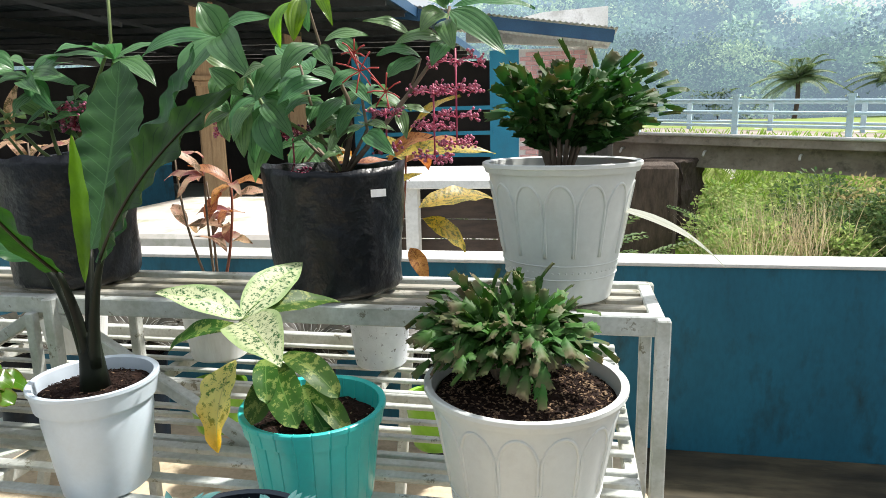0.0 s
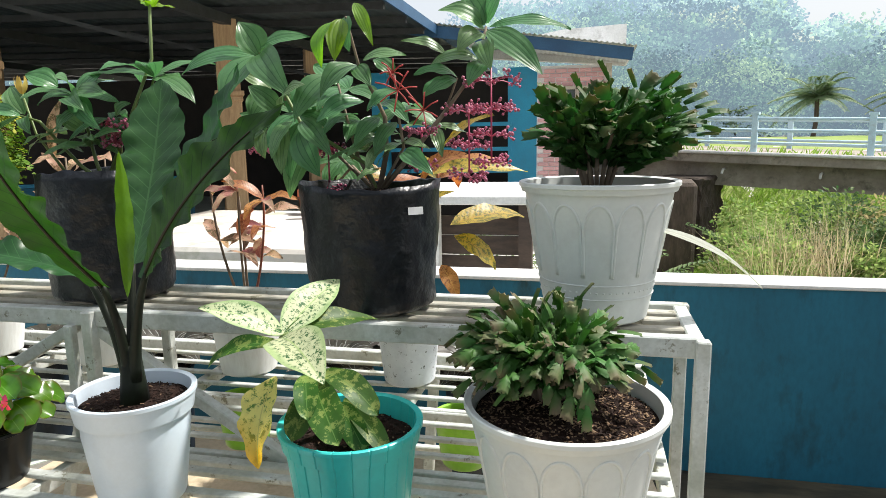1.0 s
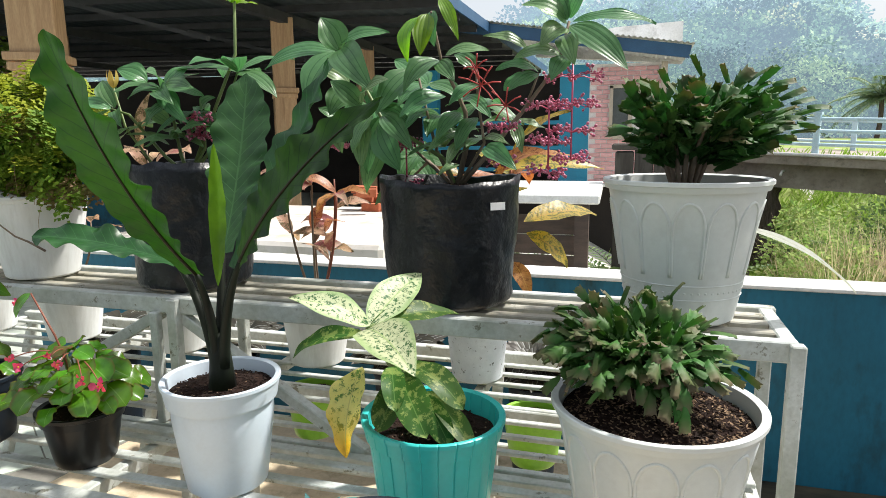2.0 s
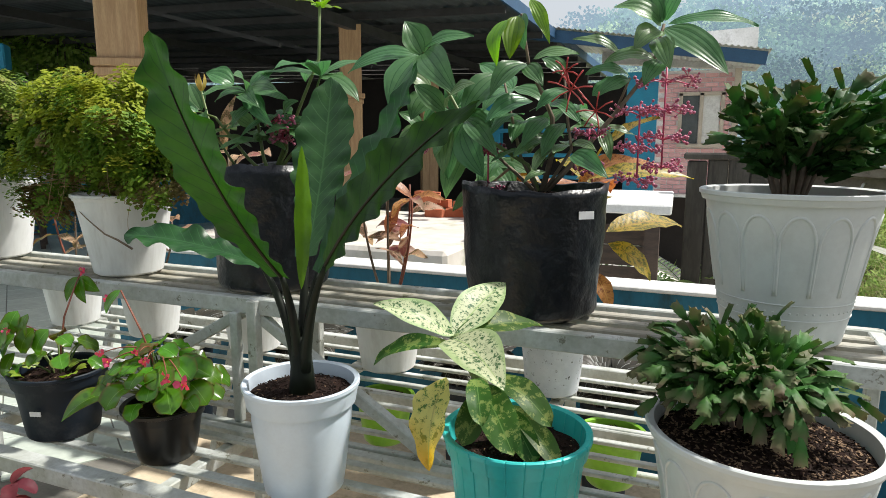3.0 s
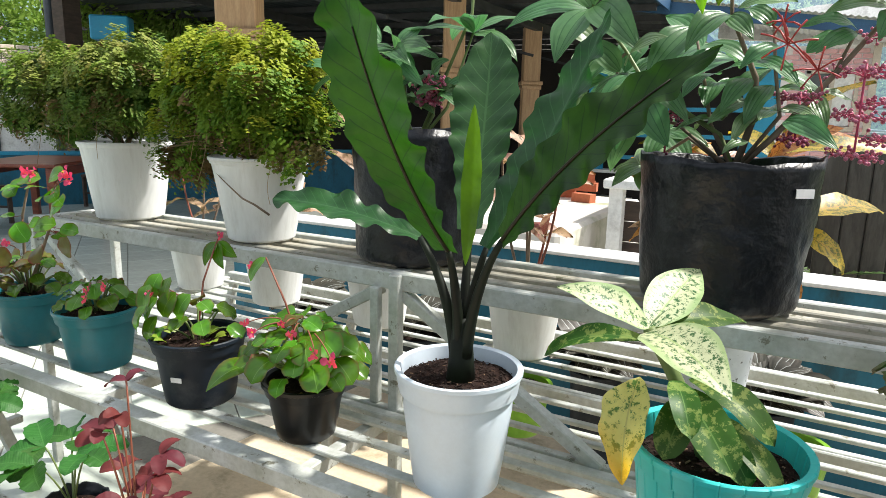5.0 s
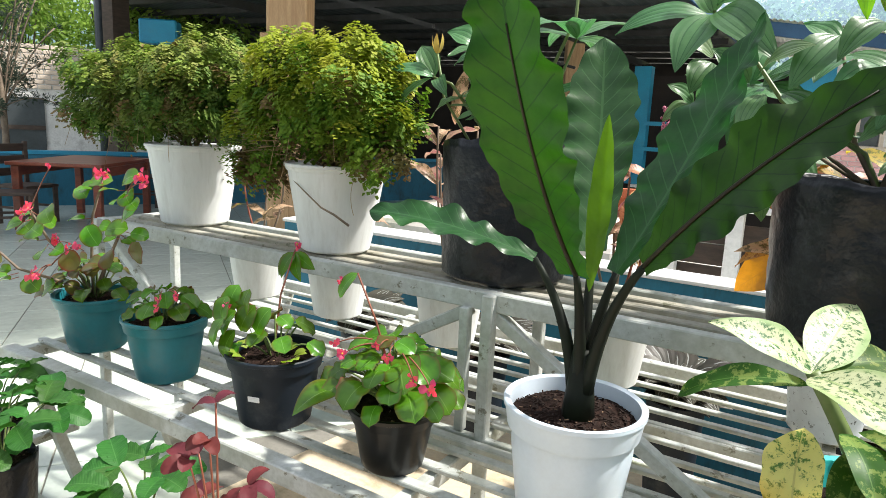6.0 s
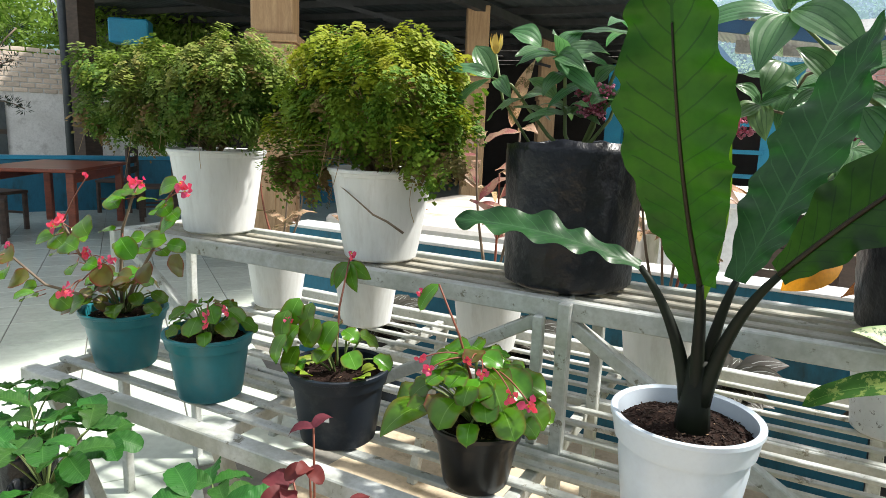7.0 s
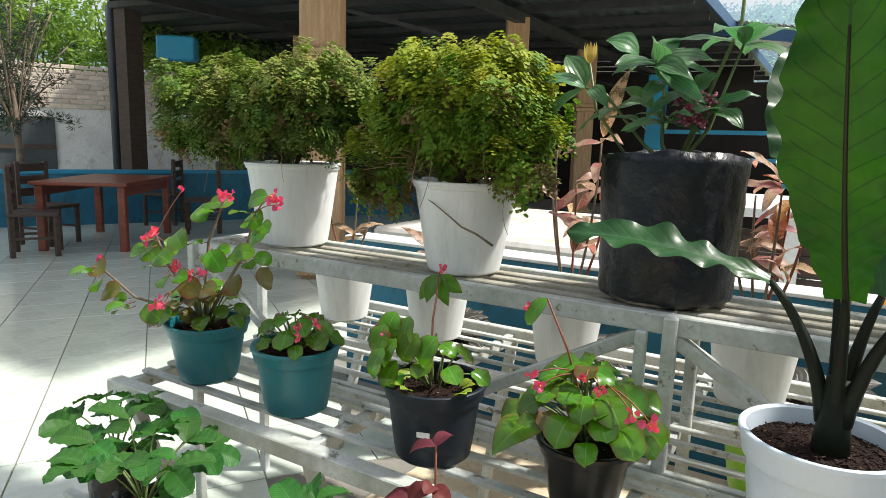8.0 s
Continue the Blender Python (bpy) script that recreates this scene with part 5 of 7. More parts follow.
stem(dief, arc((-0.5, 1.21, 0.775), dc, 0.02, 6, (0.5, 0, 0)), 0.016, 0.011, M_GREENSTEM)
for b, t, w, mt, ar, up in (
    (dc, (-0.747, 1.122, 1.062), 0.066, L_DIEFF, 0.018, (0, -0.55, 0.85)),
    (dc, (-0.564, 1.382, 1.066), 0.085, L_DIEFF, 0.012, (0.1, -0.85, 0.6)),
    (dc + Vector((0.0, -0.01, -0.004)), (-0.463, 1.04, 0.962), 0.105, L_DIEFF, 0.024, (0.05, -0.4, 0.9)),
    (dc, (-0.473, 1.365, 0.984), 0.056, L_DIEFF2, 0.02, (-0.1, -0.7, 0.7)),
    (dc - Vector((0, 0, 0.02)), (-0.79, 1.2, 0.91), 0.046, L_DIEFF2, 0.03, (0, -0.5, 0.85)),
    ((-0.607, 1.145, 0.928), (-0.6, 1.045, 0.79), 0.078, L_DIEFFY, 0.02, (-0.25, -1, 0.25)),
    ((-0.55, 1.19, 0.905), (-0.45, 1.06, 0.84), 0.068, L_DIEFF2, 0.02, (0.1, -0.7, 0.7)),
    ((-0.54, 1.2, 0.92), (-0.405, 1.15, 0.86), 0.055, L_DIEFF2, 0.03, (0.2, -0.5, 0.85)),
    ((-0.5, 1.22, 0.86), (-0.385, 1.14, 0.79), 0.045, L_DIEFF2, 0.015, (0.2, -0.6, 0.8)),
    ((-0.5, 1.2, 0.86), (-0.43, 1.14, 0.79), 0.05, L_DIEFF2, 0.015, (0.2, -0.8, 0.5)),
    ((-0.53, 1.2, 0.89), (-0.55, 1.08, 0.83), 0.06, L_DIEFF2, 0.02, (0, -0.7, 0.7)),
    ((-0.56, 1.18, 0.92), (-0.515, 1.08, 0.872), 0.046, L_DIEFF2, 0.02, (0.2, -0.6, 0.8)),
):
    leaf(dief, b, t, w, mt, arch=ar, fold=0.4 if mt is L_DIEFFY else 0.25, wave=0.007 if mt is L_DIEFFY else 0.004, waves=3 if mt is L_DIEFFY else 2, up=up, shape="egg" if mt is L_DIEFF2 and b is not dc else "ovate", rows=18, jag=0.03 if mt is L_DIEFFY else 0.0, cols=6)


# ---- christmas cacti ----
def cactus(cx, cy, z, spread, height, lean, material, n, seed, label, pad=0.045, rise=0.5, lift=0.0):
    """Arching chains of flat toothed pads."""
    rnd = random.Random(seed)
    ob = top("christmas_cactus", (cx, cy, z), label, "potted plant", "cacti")
    for k in range(16):
        a = k * 0.39
        bm = bmesh.new()
        tube(bm, arc((cx + 0.02 * math.cos(a), cy + 0.02 * math.sin(a), z - 0.01), (cx + 0.08 * math.cos(a), cy + 0.08 * math.sin(a), z + height * 0.5), 0.015), 0.005, 5)
        part("woody_stem", bm, M_STEM, ob)
    for k in range(n):
        a = k * 2.399 + rnd.uniform(-0.3, 0.3)
        o = math.sqrt((k + 0.5) / n)
        el = lift + (1 - o) * (1.45 - lift) + rnd.uniform(-0.2, 0.3)
        reach = rnd.uniform(0.55, 1.05)
        end = Vector((cx + math.cos(a) * math.cos(el) * spread * reach, cy + math.sin(a) * math.cos(el) * spread * reach, z + 0.045 + math.sin(el) * (height - 0.03) * reach)) + Vector(lean) * o
        p = Vector((cx + 0.02 * math.cos(a), cy + 0.02 * math.sin(a), z + 0.02))
        cnt = max(3, round((end - p).length / pad))
        pts = arc(p, end, spread * rise * 0.5 * o, cnt)
        jit = Vector((rnd.uniform(-1, 1), rnd.uniform(-1, 1), rnd.uniform(-1, 0.6))) * 0.018
        pts = [q + jit * math.sin(3.0 * m / cnt) for m, q in enumerate(pts)]
        start = max(1, cnt - 3)
        bm = bmesh.new()
        lay = bm.loops.layers.uv.new("uv")
        roll0 = rnd.uniform(-0.8, 0.8)
        for i in range(start, cnt):
            q0, q1 = pts[i], pts[i + 1]
            y = ((q1 - q0).normalized() + Vector((rnd.uniform(-1, 1), rnd.uniform(-1, 1), rnd.uniform(-1, 0.3))) * 0.34).normalized()
            ln = pad * rnd.uniform(0.9, 1.2)
            side = y.cross(Vector((0, 0, 1)))
            side = side.normalized() if side.length > 0.1 else Vector((1, 0, 0))
            nr = side.cross(y)
            roll = roll0 + rnd.uniform(-0.5, 0.5)
            zz = (nr * math.cos(roll) + side * math.sin(roll)).normalized()
            x = y.cross(zz)
            w = pad * rnd.uniform(0.54, 0.72)
            # rows from foot to blunt end; every second row carries a forward tooth
            rows = ((0.0, 0.22, 0), (0.14, 0.52, 0), (0.33, 0.97, 0.09), (0.38, 0.76, 0), (0.58, 1.1, 0.1), (0.63, 0.84, 0), (0.84, 0.96, 0.14), (0.9, 0.58, 0), (0.96, 0.12, 0))
            grid = []
            for sv, wv, fw in rows:
                line = []
                for u in (-1, -0.5, 0, 0.5, 1):
                    q = q0 + y * ln * (sv + (fw if abs(u) == 1 else 0)) + x * w / 2 * wv * u + zz * w * (0.1 * (1 - abs(u)) - 0.14 * abs(u) - 0.34 * sv * sv)
                    line.append((bm.verts.new(q), ((u + 1) / 2, (i - start + sv) / (cnt - start))))
                grid.append(line)
            for r0, r1 in zip(grid, grid[1:]):
                for c in range(4):
                    quad = (r0[c], r0[c + 1], r1[c + 1], r1[c])
                    f = bm.faces.new([v for v, _ in quad])
                    for lp, (_, uvv) in zip(f.loops, quad):
                        lp[lay].uv = uvv
        part("pad_stem", bm, material, ob)
    return ob


deco_pot(-0.063, 1.204, ZD + 0.001, 0.899, 0.128, 0.176, "large off-white plastic pot with raised arches, scuffed")
p = bpy.data.objects["flower_pot.002"]
soil(p, -0.063, 1.204, 0.868, 0.168, 3, 1700, 0.34)
cactus(-0.095, 1.25, 0.87, 0.2, 0.205, (-0.01, -0.02, 0), L_CACT, 270, 11, "christmas cactus with green pads tinged dull pink", 0.039, 0.45, 0.16)
deco_pot(-0.007, 1.57, ZT + 0.001, 1.273, 0.115, 0.168, "large off-white plastic pot with raised arches on the top shelf")
p = bpy.data.objects["flower_pot.003"]
soil(p, -0.007, 1.57, 1.235, 0.158, 4, 300, 0.2)
cactus(-0.01, 1.575, 1.245, 0.235, 0.265, (0.05, -0.01, 0.03), L_CACTDARK, 190, 12, "dense dark green christmas cactus with reddish tips", 0.046, 0.2, 0.34)
pale = top("bleached_leaf", (0.1, 1.45, 1.17), "long bleached striped leaf hanging beside the pot", "leaf")
leaf(pale, (0.1, 1.5, 1.175), (0.385, 1.7, 1.0), 0.062, L_PALE, arch=0.022, fold=0.2, up=(0, -0.4, 0.9), shape="lance", rows=12, name="blade")

# ---- medinillas in black bags ----
def berries(parent, top_p, drop, tiers, rad, seed, material, stalk=M_PINK):
    """A hanging panicle: tiers of spokes with berries at their ends."""
    rnd = random.Random(seed)
    tp = Vector(top_p)
    bm = bmesh.new()
    tube(bm, [tp, tp - Vector((0.0, 0, drop))], 0.0025, 5)
    bb = bmesh.new()
    for t in range(tiers):
        c = tp - Vector((0, 0, drop * (0.15 + 0.85 * t / max(1, tiers - 1))))
        r = rad * (1 - 0.45 * t / tiers)
        for k in range(8):
            a = k * 0.785 + rnd.uniform(-0.2, 0.2) + t
            e = c + Vector((math.cos(a) * r, math.sin(a) * r, rnd.uniform(-0.006, 0.01)))
            tube(bm, [c, c.lerp(e, 0.5) + Vector((0, 0, 0.006)), e], 0.0014, 4)
            for _ in range(6):
                q = e + Vector((rnd.uniform(-1, 1), rnd.uniform(-1, 1), rnd.uniform(-0.6, 1))) * 0.017
                tube(bm, [e, q], 0.0009, 3)
                bmesh.ops.create_icosphere(bb, subdivisions=1, radius=rnd.uniform(0.0036, 0.0052), matrix=Matrix.Translation(q))
    cl = part("panicle", bm, stalk, parent, "pink branching berry stalk")
    part("berry_cluster", bb, material, cl, kind="stuff")


def whorl(parent, c, axis, n, ln, w, material, seed, drop=0.3, phase=0.0, up_bias=0.7):
    rnd = random.Random(seed)
    axis = Vector(axis).normalized()
    x = axis.orthogonal().normalized()
    y = axis.cross(x)
    for k in range(n):
        a = phase + k * math.tau / n + rnd.uniform(-0.2, 0.2)
        d = x * math.cos(a) + y * math.sin(a)
        t = Vector(c) + (d + axis * rnd.uniform(-drop, 0.35)).normalized() * ln * rnd.uniform(0.8, 1.1)
        leaf(parent, c, t, w * rnd.uniform(0.85, 1.1), material, arch=ln * rnd.uniform(0.06, 0.14), fold=0.2, wave=0.004, waves=2, up=axis * up_bias + Vector((0, -0.3, 0.3)), rows=10, cols=6)


BX, BY = -0.552, 1.575
bag = polybag(BX, BY, ZT + 0.001, 1.268, 0.152, 0.175, 1.3, "creased black plastic grow bag with a white price label")
sticker(bag, (-0.408, 1.466, 1.211), (0.62, -0.78, 0.05), 0.036, 0.017)
soil(bag, BX, BY, 1.235, 0.158, 5, 120, 0.1)
med = top("medinilla", (BX, BY, 1.24), "tall medinilla with glossy veined leaves and hanging pink berries", "potted plant", "medinillas")
s0 = Vector((-0.545, 1.62, 1.235))
# branches: trunk, side branches and their crowns
for way, r0, r1, mt in (
    ((s0, (-0.52, 1.62, 1.34), (-0.522, 1.62, 1.425), (-0.546, 1.62, 1.477), (-0.577, 1.6, 1.546), (-0.58, 1.53, 1.65)), 0.0085, 0.003, M_STEM),
    ((s0, (-0.484, 1.62, 1.302), (-0.386, 1.68, 1.432), (-0.307, 1.73, 1.548), (-0.287, 1.74, 1.645)), 0.008, 0.004, M_STEM),
    ((s0, (-0.58, 1.63, 1.31), (-0.733, 1.6, 1.408), (-0.792, 1.64, 1.486), (-0.902, 1.72, 1.605)), 0.0065, 0.0035, M_GREENSTEM),
    ((s0, (-0.6, 1.63, 1.33), (-0.62, 1.62, 1.42), (-0.645, 1.63, 1.51)), 0.006, 0.003, M_STEM),
    ((s0, (-0.47, 1.6, 1.35), (-0.49, 1.62, 1.45), (-0.5, 1.64, 1.526)), 0.005, 0.003, M_STEM),
    (((-0.386, 1.68, 1.432), (-0.37, 1.7, 1.48), (-0.355, 1.7, 1.52)), 0.004, 0.003, M_STEM),
):
    stem(med, [Vector(q) for q in way], r0, r1, mt)


def leaves_on(plant, rows, seed):
    """Leaves of one branch: base, tip, width, material."""
    rnd = random.Random(seed)
    for b, t, w, mt in rows:
        ln = (Vector(t) - Vector(b)).length
        leaf(plant, b, t, w, mt, arch=ln * rnd.uniform(0.1, 0.18), fold=rnd.uniform(0.12, 0.3), wave=0.004, waves=2, up=(rnd.uniform(-0.35, 0.35), -0.72, 0.68), rows=14, cols=8)


leaves_on(med, (
    ((-0.902, 1.72, 1.6), (-0.946, 1.7, 1.686), 0.086, L_MED),
    ((-0.902, 1.72, 1.617), (-0.768, 1.753, 1.644), 0.053, L_MED),
    ((-0.889, 1.7, 1.601), (-0.743, 1.56, 1.476), 0.088, L_MED),
    ((-0.899, 1.7, 1.594), (-0.939, 1.58, 1.461), 0.092, L_MED),
    ((-0.91, 1.72, 1.595), (-1.101, 1.66, 1.553), 0.066, L_MED),
    ((-0.777, 1.58, 1.452), (-0.682, 1.514, 1.501), 0.062, L_MEDDULL),
    ((-0.799, 1.62, 1.443), (-0.875, 1.6, 1.51), 0.055, L_MED),
    ((-0.733, 1.6, 1.421), (-0.629, 1.53, 1.332), 0.053, L_MED),
    ((-0.744, 1.6, 1.394), (-0.669, 1.55, 1.283), 0.074, L_MED),
    ((-0.791, 1.62, 1.409), (-0.778, 1.56, 1.289), 0.055, L_MEDDULL),
    ((-0.769, 1.62, 1.422), (-0.798, 1.55, 1.33), 0.051, L_MEDDULL),
), 1)
leaves_on(med, (
    ((-0.603, 1.5, 1.634), (-0.611, 1.45, 1.53), 0.047, L_MEDY),
    ((-0.587, 1.52, 1.644), (-0.588, 1.47, 1.545), 0.05, L_MEDY),
    ((-0.562, 1.54, 1.681), (-0.507, 1.5, 1.578), 0.031, L_MEDY),
    ((-0.58, 1.54, 1.653), (-0.564, 1.5, 1.568), 0.04, L_MED),
    ((-0.651, 1.6, 1.528), (-0.717, 1.52, 1.422), 0.073, L_MED),
    ((-0.584, 1.6, 1.55), (-0.647, 1.52, 1.47), 0.061, L_MED),
    ((-0.567, 1.6, 1.56), (-0.463, 1.62, 1.569), 0.038, L_MEDDULL),
    ((-0.584, 1.6, 1.547), (-0.528, 1.54, 1.493), 0.044, L_MED),
    ((-0.568, 1.6, 1.464), (-0.652, 1.5, 1.41), 0.066, L_MED),
    ((-0.592, 1.62, 1.433), (-0.644, 1.52, 1.383), 0.059, L_MED),
    ((-0.53, 1.6, 1.424), (-0.572, 1.53, 1.355), 0.046, L_MED),
), 2)
leaves_on(med, (
    ((-0.492, 1.62, 1.412), (-0.529, 1.55, 1.332), 0.046, L_MED),
    ((-0.459, 1.56, 1.341), (-0.366, 1.47, 1.291), 0.047, L_MED),
    ((-0.519, 1.55, 1.3), (-0.558, 1.5, 1.276), 0.03, L_MEDDULL),
    ((-0.488, 1.62, 1.488), (-0.548, 1.56, 1.438), 0.046, L_MED),
    ((-0.5, 1.64, 1.526), (-0.561, 1.66, 1.569), 0.044, L_MED),
    ((-0.526, 1.62, 1.464), (-0.44, 1.55, 1.403), 0.041, L_MED),
    ((-0.53, 1.62, 1.38), (-0.596, 1.54, 1.332), 0.038, L_MEDDULL),
    ((-0.518, 1.6, 1.36), (-0.547, 1.53, 1.297), 0.034, L_MEDDULL),
    ((-0.439, 1.68, 1.478), (-0.375, 1.72, 1.521), 0.042, L_MED),
    ((-0.645, 1.63, 1.507), (-0.719, 1.66, 1.56), 0.06, L_MED),
), 3)
leaves_on(med, (
    ((-0.285, 1.74, 1.636), (-0.14, 1.66, 1.515), 0.074, L_MED),
    ((-0.279, 1.74, 1.644), (-0.079, 1.8, 1.638), 0.04, L_MED),
    ((-0.293, 1.74, 1.64), (-0.401, 1.7, 1.684), 0.065, L_MEDDULL),
    ((-0.291, 1.74, 1.649), (-0.347, 1.76, 1.738), 0.072, L_MED),
    ((-0.286, 1.74, 1.652), (-0.238, 1.72, 1.731), 0.065, L_MED),
    ((-0.294, 1.72, 1.627), (-0.346, 1.66, 1.58), 0.064, L_MEDDULL),
    ((-0.303, 1.72, 1.563), (-0.417, 1.68, 1.552), 0.055, L_MEDDULL),
    ((-0.383, 1.7, 1.578), (-0.488, 1.66, 1.608), 0.039, L_MEDDULL),
    ((-0.285, 1.72, 1.559), (-0.32, 1.66, 1.496), 0.052, L_MED),
    ((-0.355, 1.7, 1.522), (-0.451, 1.64, 1.526), 0.039, L_MED),
    ((-0.357, 1.7, 1.518), (-0.422, 1.63, 1.472), 0.039, L_MED),
    ((-0.298, 1.73, 1.611), (-0.264, 1.66, 1.532), 0.056, L_MEDDULL),
    ((-0.302, 1.74, 1.594), (-0.245, 1.74, 1.588), 0.046, L_MED),
), 4)
leaves_on(med, (
    ((-0.939, 1.8, 1.408), (-0.998, 1.76, 1.365), 0.05, L_MEDDULL),
    ((-0.939, 1.8, 1.408), (-0.995, 1.76, 1.45), 0.05, L_MED),
    ((-0.939, 1.8, 1.408), (-0.859, 1.76, 1.432), 0.057, L_MED),
    ((-0.939, 1.8, 1.408), (-0.914, 1.74, 1.323), 0.057, L_MEDDULL),
    ((-0.934, 1.8, 1.414), (-0.839, 1.8, 1.5), 0.053, L_MED),
    ((-0.901, 1.76, 1.5), (-0.93, 1.7, 1.427), 0.075, L_MED),
    ((-0.903, 1.78, 1.514), (-0.982, 1.74, 1.561), 0.06, L_MEDDULL),
    ((-0.788, 1.74, 1.425), (-0.812, 1.68, 1.267), 0.081, L_MED),
    ((-0.771, 1.72, 1.447), (-0.712, 1.66, 1.475), 0.07, L_MED),
    ((-0.789, 1.76, 1.353), (-0.827, 1.7, 1.215), 0.072, L_MEDDULL),
    ((-0.789, 1.74, 1.519), (-0.803, 1.68, 1.444), 0.071, L_MED),
), 7)
stem(med, [s0, (-0.68, 1.7, 1.33), (-0.938, 1.8, 1.401)], 0.005, 0.003, M_STEM)
berries(med, (-0.983, 1.85, 1.389), 0.05, 2, 0.03, 14, M_BERRY)
for k, (q, ln, w, m) in enumerate((((-0.6, 1.66, 1.42), 0.12, 0.05, L_MED), ((-0.5, 1.7, 1.45), 0.12, 0.045, L_MED), ((-0.64, 1.69, 1.5), 0.14, 0.06, L_MED), ((-0.42, 1.72, 1.4), 0.1, 0.04, L_MEDDULL), ((-0.48, 1.62, 1.36), 0.09, 0.034, L_MEDDULL), ((-0.58, 1.64, 1.34), 0.11, 0.034, L_MEDDULL), ((-0.78, 1.68, 1.44), 0.13, 0.055, L_MED))):
    whorl(med, q, (0.1 - 0.05 * k, -0.3, 1), 5, ln, w, m, 200 + k, 0.7, k * 0.6)
whorl(med, (-0.739, 1.88, 1.311), (0, -0.4, 1), 7, 0.13, 0.06, L_MED, 240, 0.8)
whorl(med, (-0.791, 1.9, 1.219), (0, -0.5, 1), 6, 0.12, 0.055, L_MEDDULL, 241, 0.8)
stem(med, [s0, (-0.66, 1.75, 1.3), (-0.791, 1.9, 1.219), (-0.739, 1.88, 1.311)], 0.005, 0.003, M_STEM)
whorl(med, (-0.865, 1.86, 1.451), (-0.2, -0.5, 1), 7, 0.14, 0.065, L_MED, 242, 0.7)
stem(med, [(-0.792, 1.64, 1.486), (-0.85, 1.75, 1.47), (-0.865, 1.86, 1.451)], 0.004, 0.003, M_STEM)
# red flower stalks without petals
for q, spread in ((Vector((-0.469, 1.56, 1.484)), 0.05), (Vector((-0.414, 1.58, 1.437)), 0.042), (Vector((-0.48, 1.56, 1.525)), 0.03)):
    stem(med, [(-0.502, 1.6, 1.525), q.lerp(Vector((-0.502, 1.6, 1.525)), 0.5) + Vector((0, 0, 0.006)), q], 0.002, 0.0018, M_BUDRED, "bud_stalk", 5)
    for k in range(7):
        a = k * 0.9 + q.x * 40
        e = q + Vector((math.cos(a), -0.35 + 0.3 * math.sin(a * 2), math.sin(a))) * spread
        stem(med, [q, q.lerp(e, 0.6) + Vector((0, 0, 0.003)), e], 0.0015, 0.002, M_BUDRED, "bud_stalk", 5)
berries(med, (-0.275, 1.74, 1.545), 0.24, 4, 0.062, 1, M_BERRY)
berries(med, (-0.33, 1.72, 1.46), 0.19, 3, 0.055, 2, M_BERRY)
berries(med, (-0.44, 1.66, 1.4), 0.1, 2, 0.03, 3, M_BERRY)
berries(med, (-0.7, 1.68, 1.36), 0.12, 2, 0.03, 4, M_BERRYDARK)

CX, CY = -1.31, 1.585
bag2 = polybag(CX, CY, ZT + 0.001, 1.3, 0.152, 0.163, 4.2, "creased black plastic grow bag standing on the top shelf")
soil(bag2, CX, CY, 1.26, 0.145, 6, 100, 0.1)
med2 = top("medinilla", (CX, CY, 1.26), "small medinilla with glossy leaves and a dark berry cluster", "potted plant", "medinillas")
q0 = Vector((CX, CY, 1.26))
for way in (((-1.38, 1.58, 1.316), (-1.475, 1.56, 1.434), (-1.524, 1.55, 1.45)), ((-1.345, 1.6, 1.321), (-1.346, 1.57, 1.474), (-1.365, 1.56, 1.505)), ((-1.28, 1.62, 1.34), (-1.275, 1.62, 1.44)), ((-1.25, 1.64, 1.36), (-1.2, 1.68, 1.55))):
    stem(med2, [q0] + [Vector(q) for q in way], 0.006, 0.003, M_GREENSTEM)
leaves_on(med2, (
    ((-1.404, 1.56, 1.522), (-1.474, 1.53, 1.553), 0.065, L_MED),
    ((-1.365, 1.56, 1.505), (-1.357, 1.5, 1.542), 0.073, L_MED),
    ((-1.359, 1.56, 1.504), (-1.231, 1.52, 1.496), 0.058, L_MED),
    ((-1.365, 1.56, 1.498), (-1.264, 1.48, 1.454), 0.05, L_MED),
    ((-1.38, 1.6, 1.51), (-1.333, 1.66, 1.568), 0.054, L_MED),
    ((-1.524, 1.55, 1.45), (-1.62, 1.5, 1.462), 0.051, L_MED),
    ((-1.53, 1.57, 1.454), (-1.596, 1.6, 1.532), 0.061, L_MED),
    ((-1.527, 1.55, 1.447), (-1.603, 1.5, 1.355), 0.039, L_MEDDULL),
    ((-1.343, 1.56, 1.473), (-1.238, 1.5, 1.406), 0.041, L_MED),
), 5)
leaves_on(med2, (
    ((-1.284, 1.62, 1.439), (-1.238, 1.62, 1.48), 0.054, L_MED),
    ((-1.342, 1.58, 1.371), (-1.416, 1.5, 1.347), 0.026, L_MEDDULL),
    ((-1.372, 1.6, 1.404), (-1.44, 1.58, 1.449), 0.045, L_MEDDULL),
    ((-1.341, 1.58, 1.364), (-1.258, 1.5, 1.381), 0.023, L_MEDDULL),
    ((-1.382, 1.6, 1.35), (-1.455, 1.52, 1.379), 0.024, L_MEDDULL),
    ((-1.345, 1.57, 1.461), (-1.371, 1.5, 1.405), 0.044, L_MED),
    ((-1.272, 1.62, 1.374), (-1.204, 1.6, 1.412), 0.05, L_MEDDULL),
    ((-1.513, 1.56, 1.448), (-1.447, 1.5, 1.398), 0.039, L_MED),
    ((-1.494, 1.62, 1.334), (-1.432, 1.6, 1.497), 0.04, L_CORD),
), 6)
whorl(med2, (-1.365, 1.565, 1.5), (0, -0.35, 1), 6, 0.12, 0.055, L_MED, 27, 0.6, 0.4)
whorl(med2, (-1.3, 1.62, 1.44), (0.1, -0.3, 1), 6, 0.12, 0.045, L_MED, 28, 0.7)
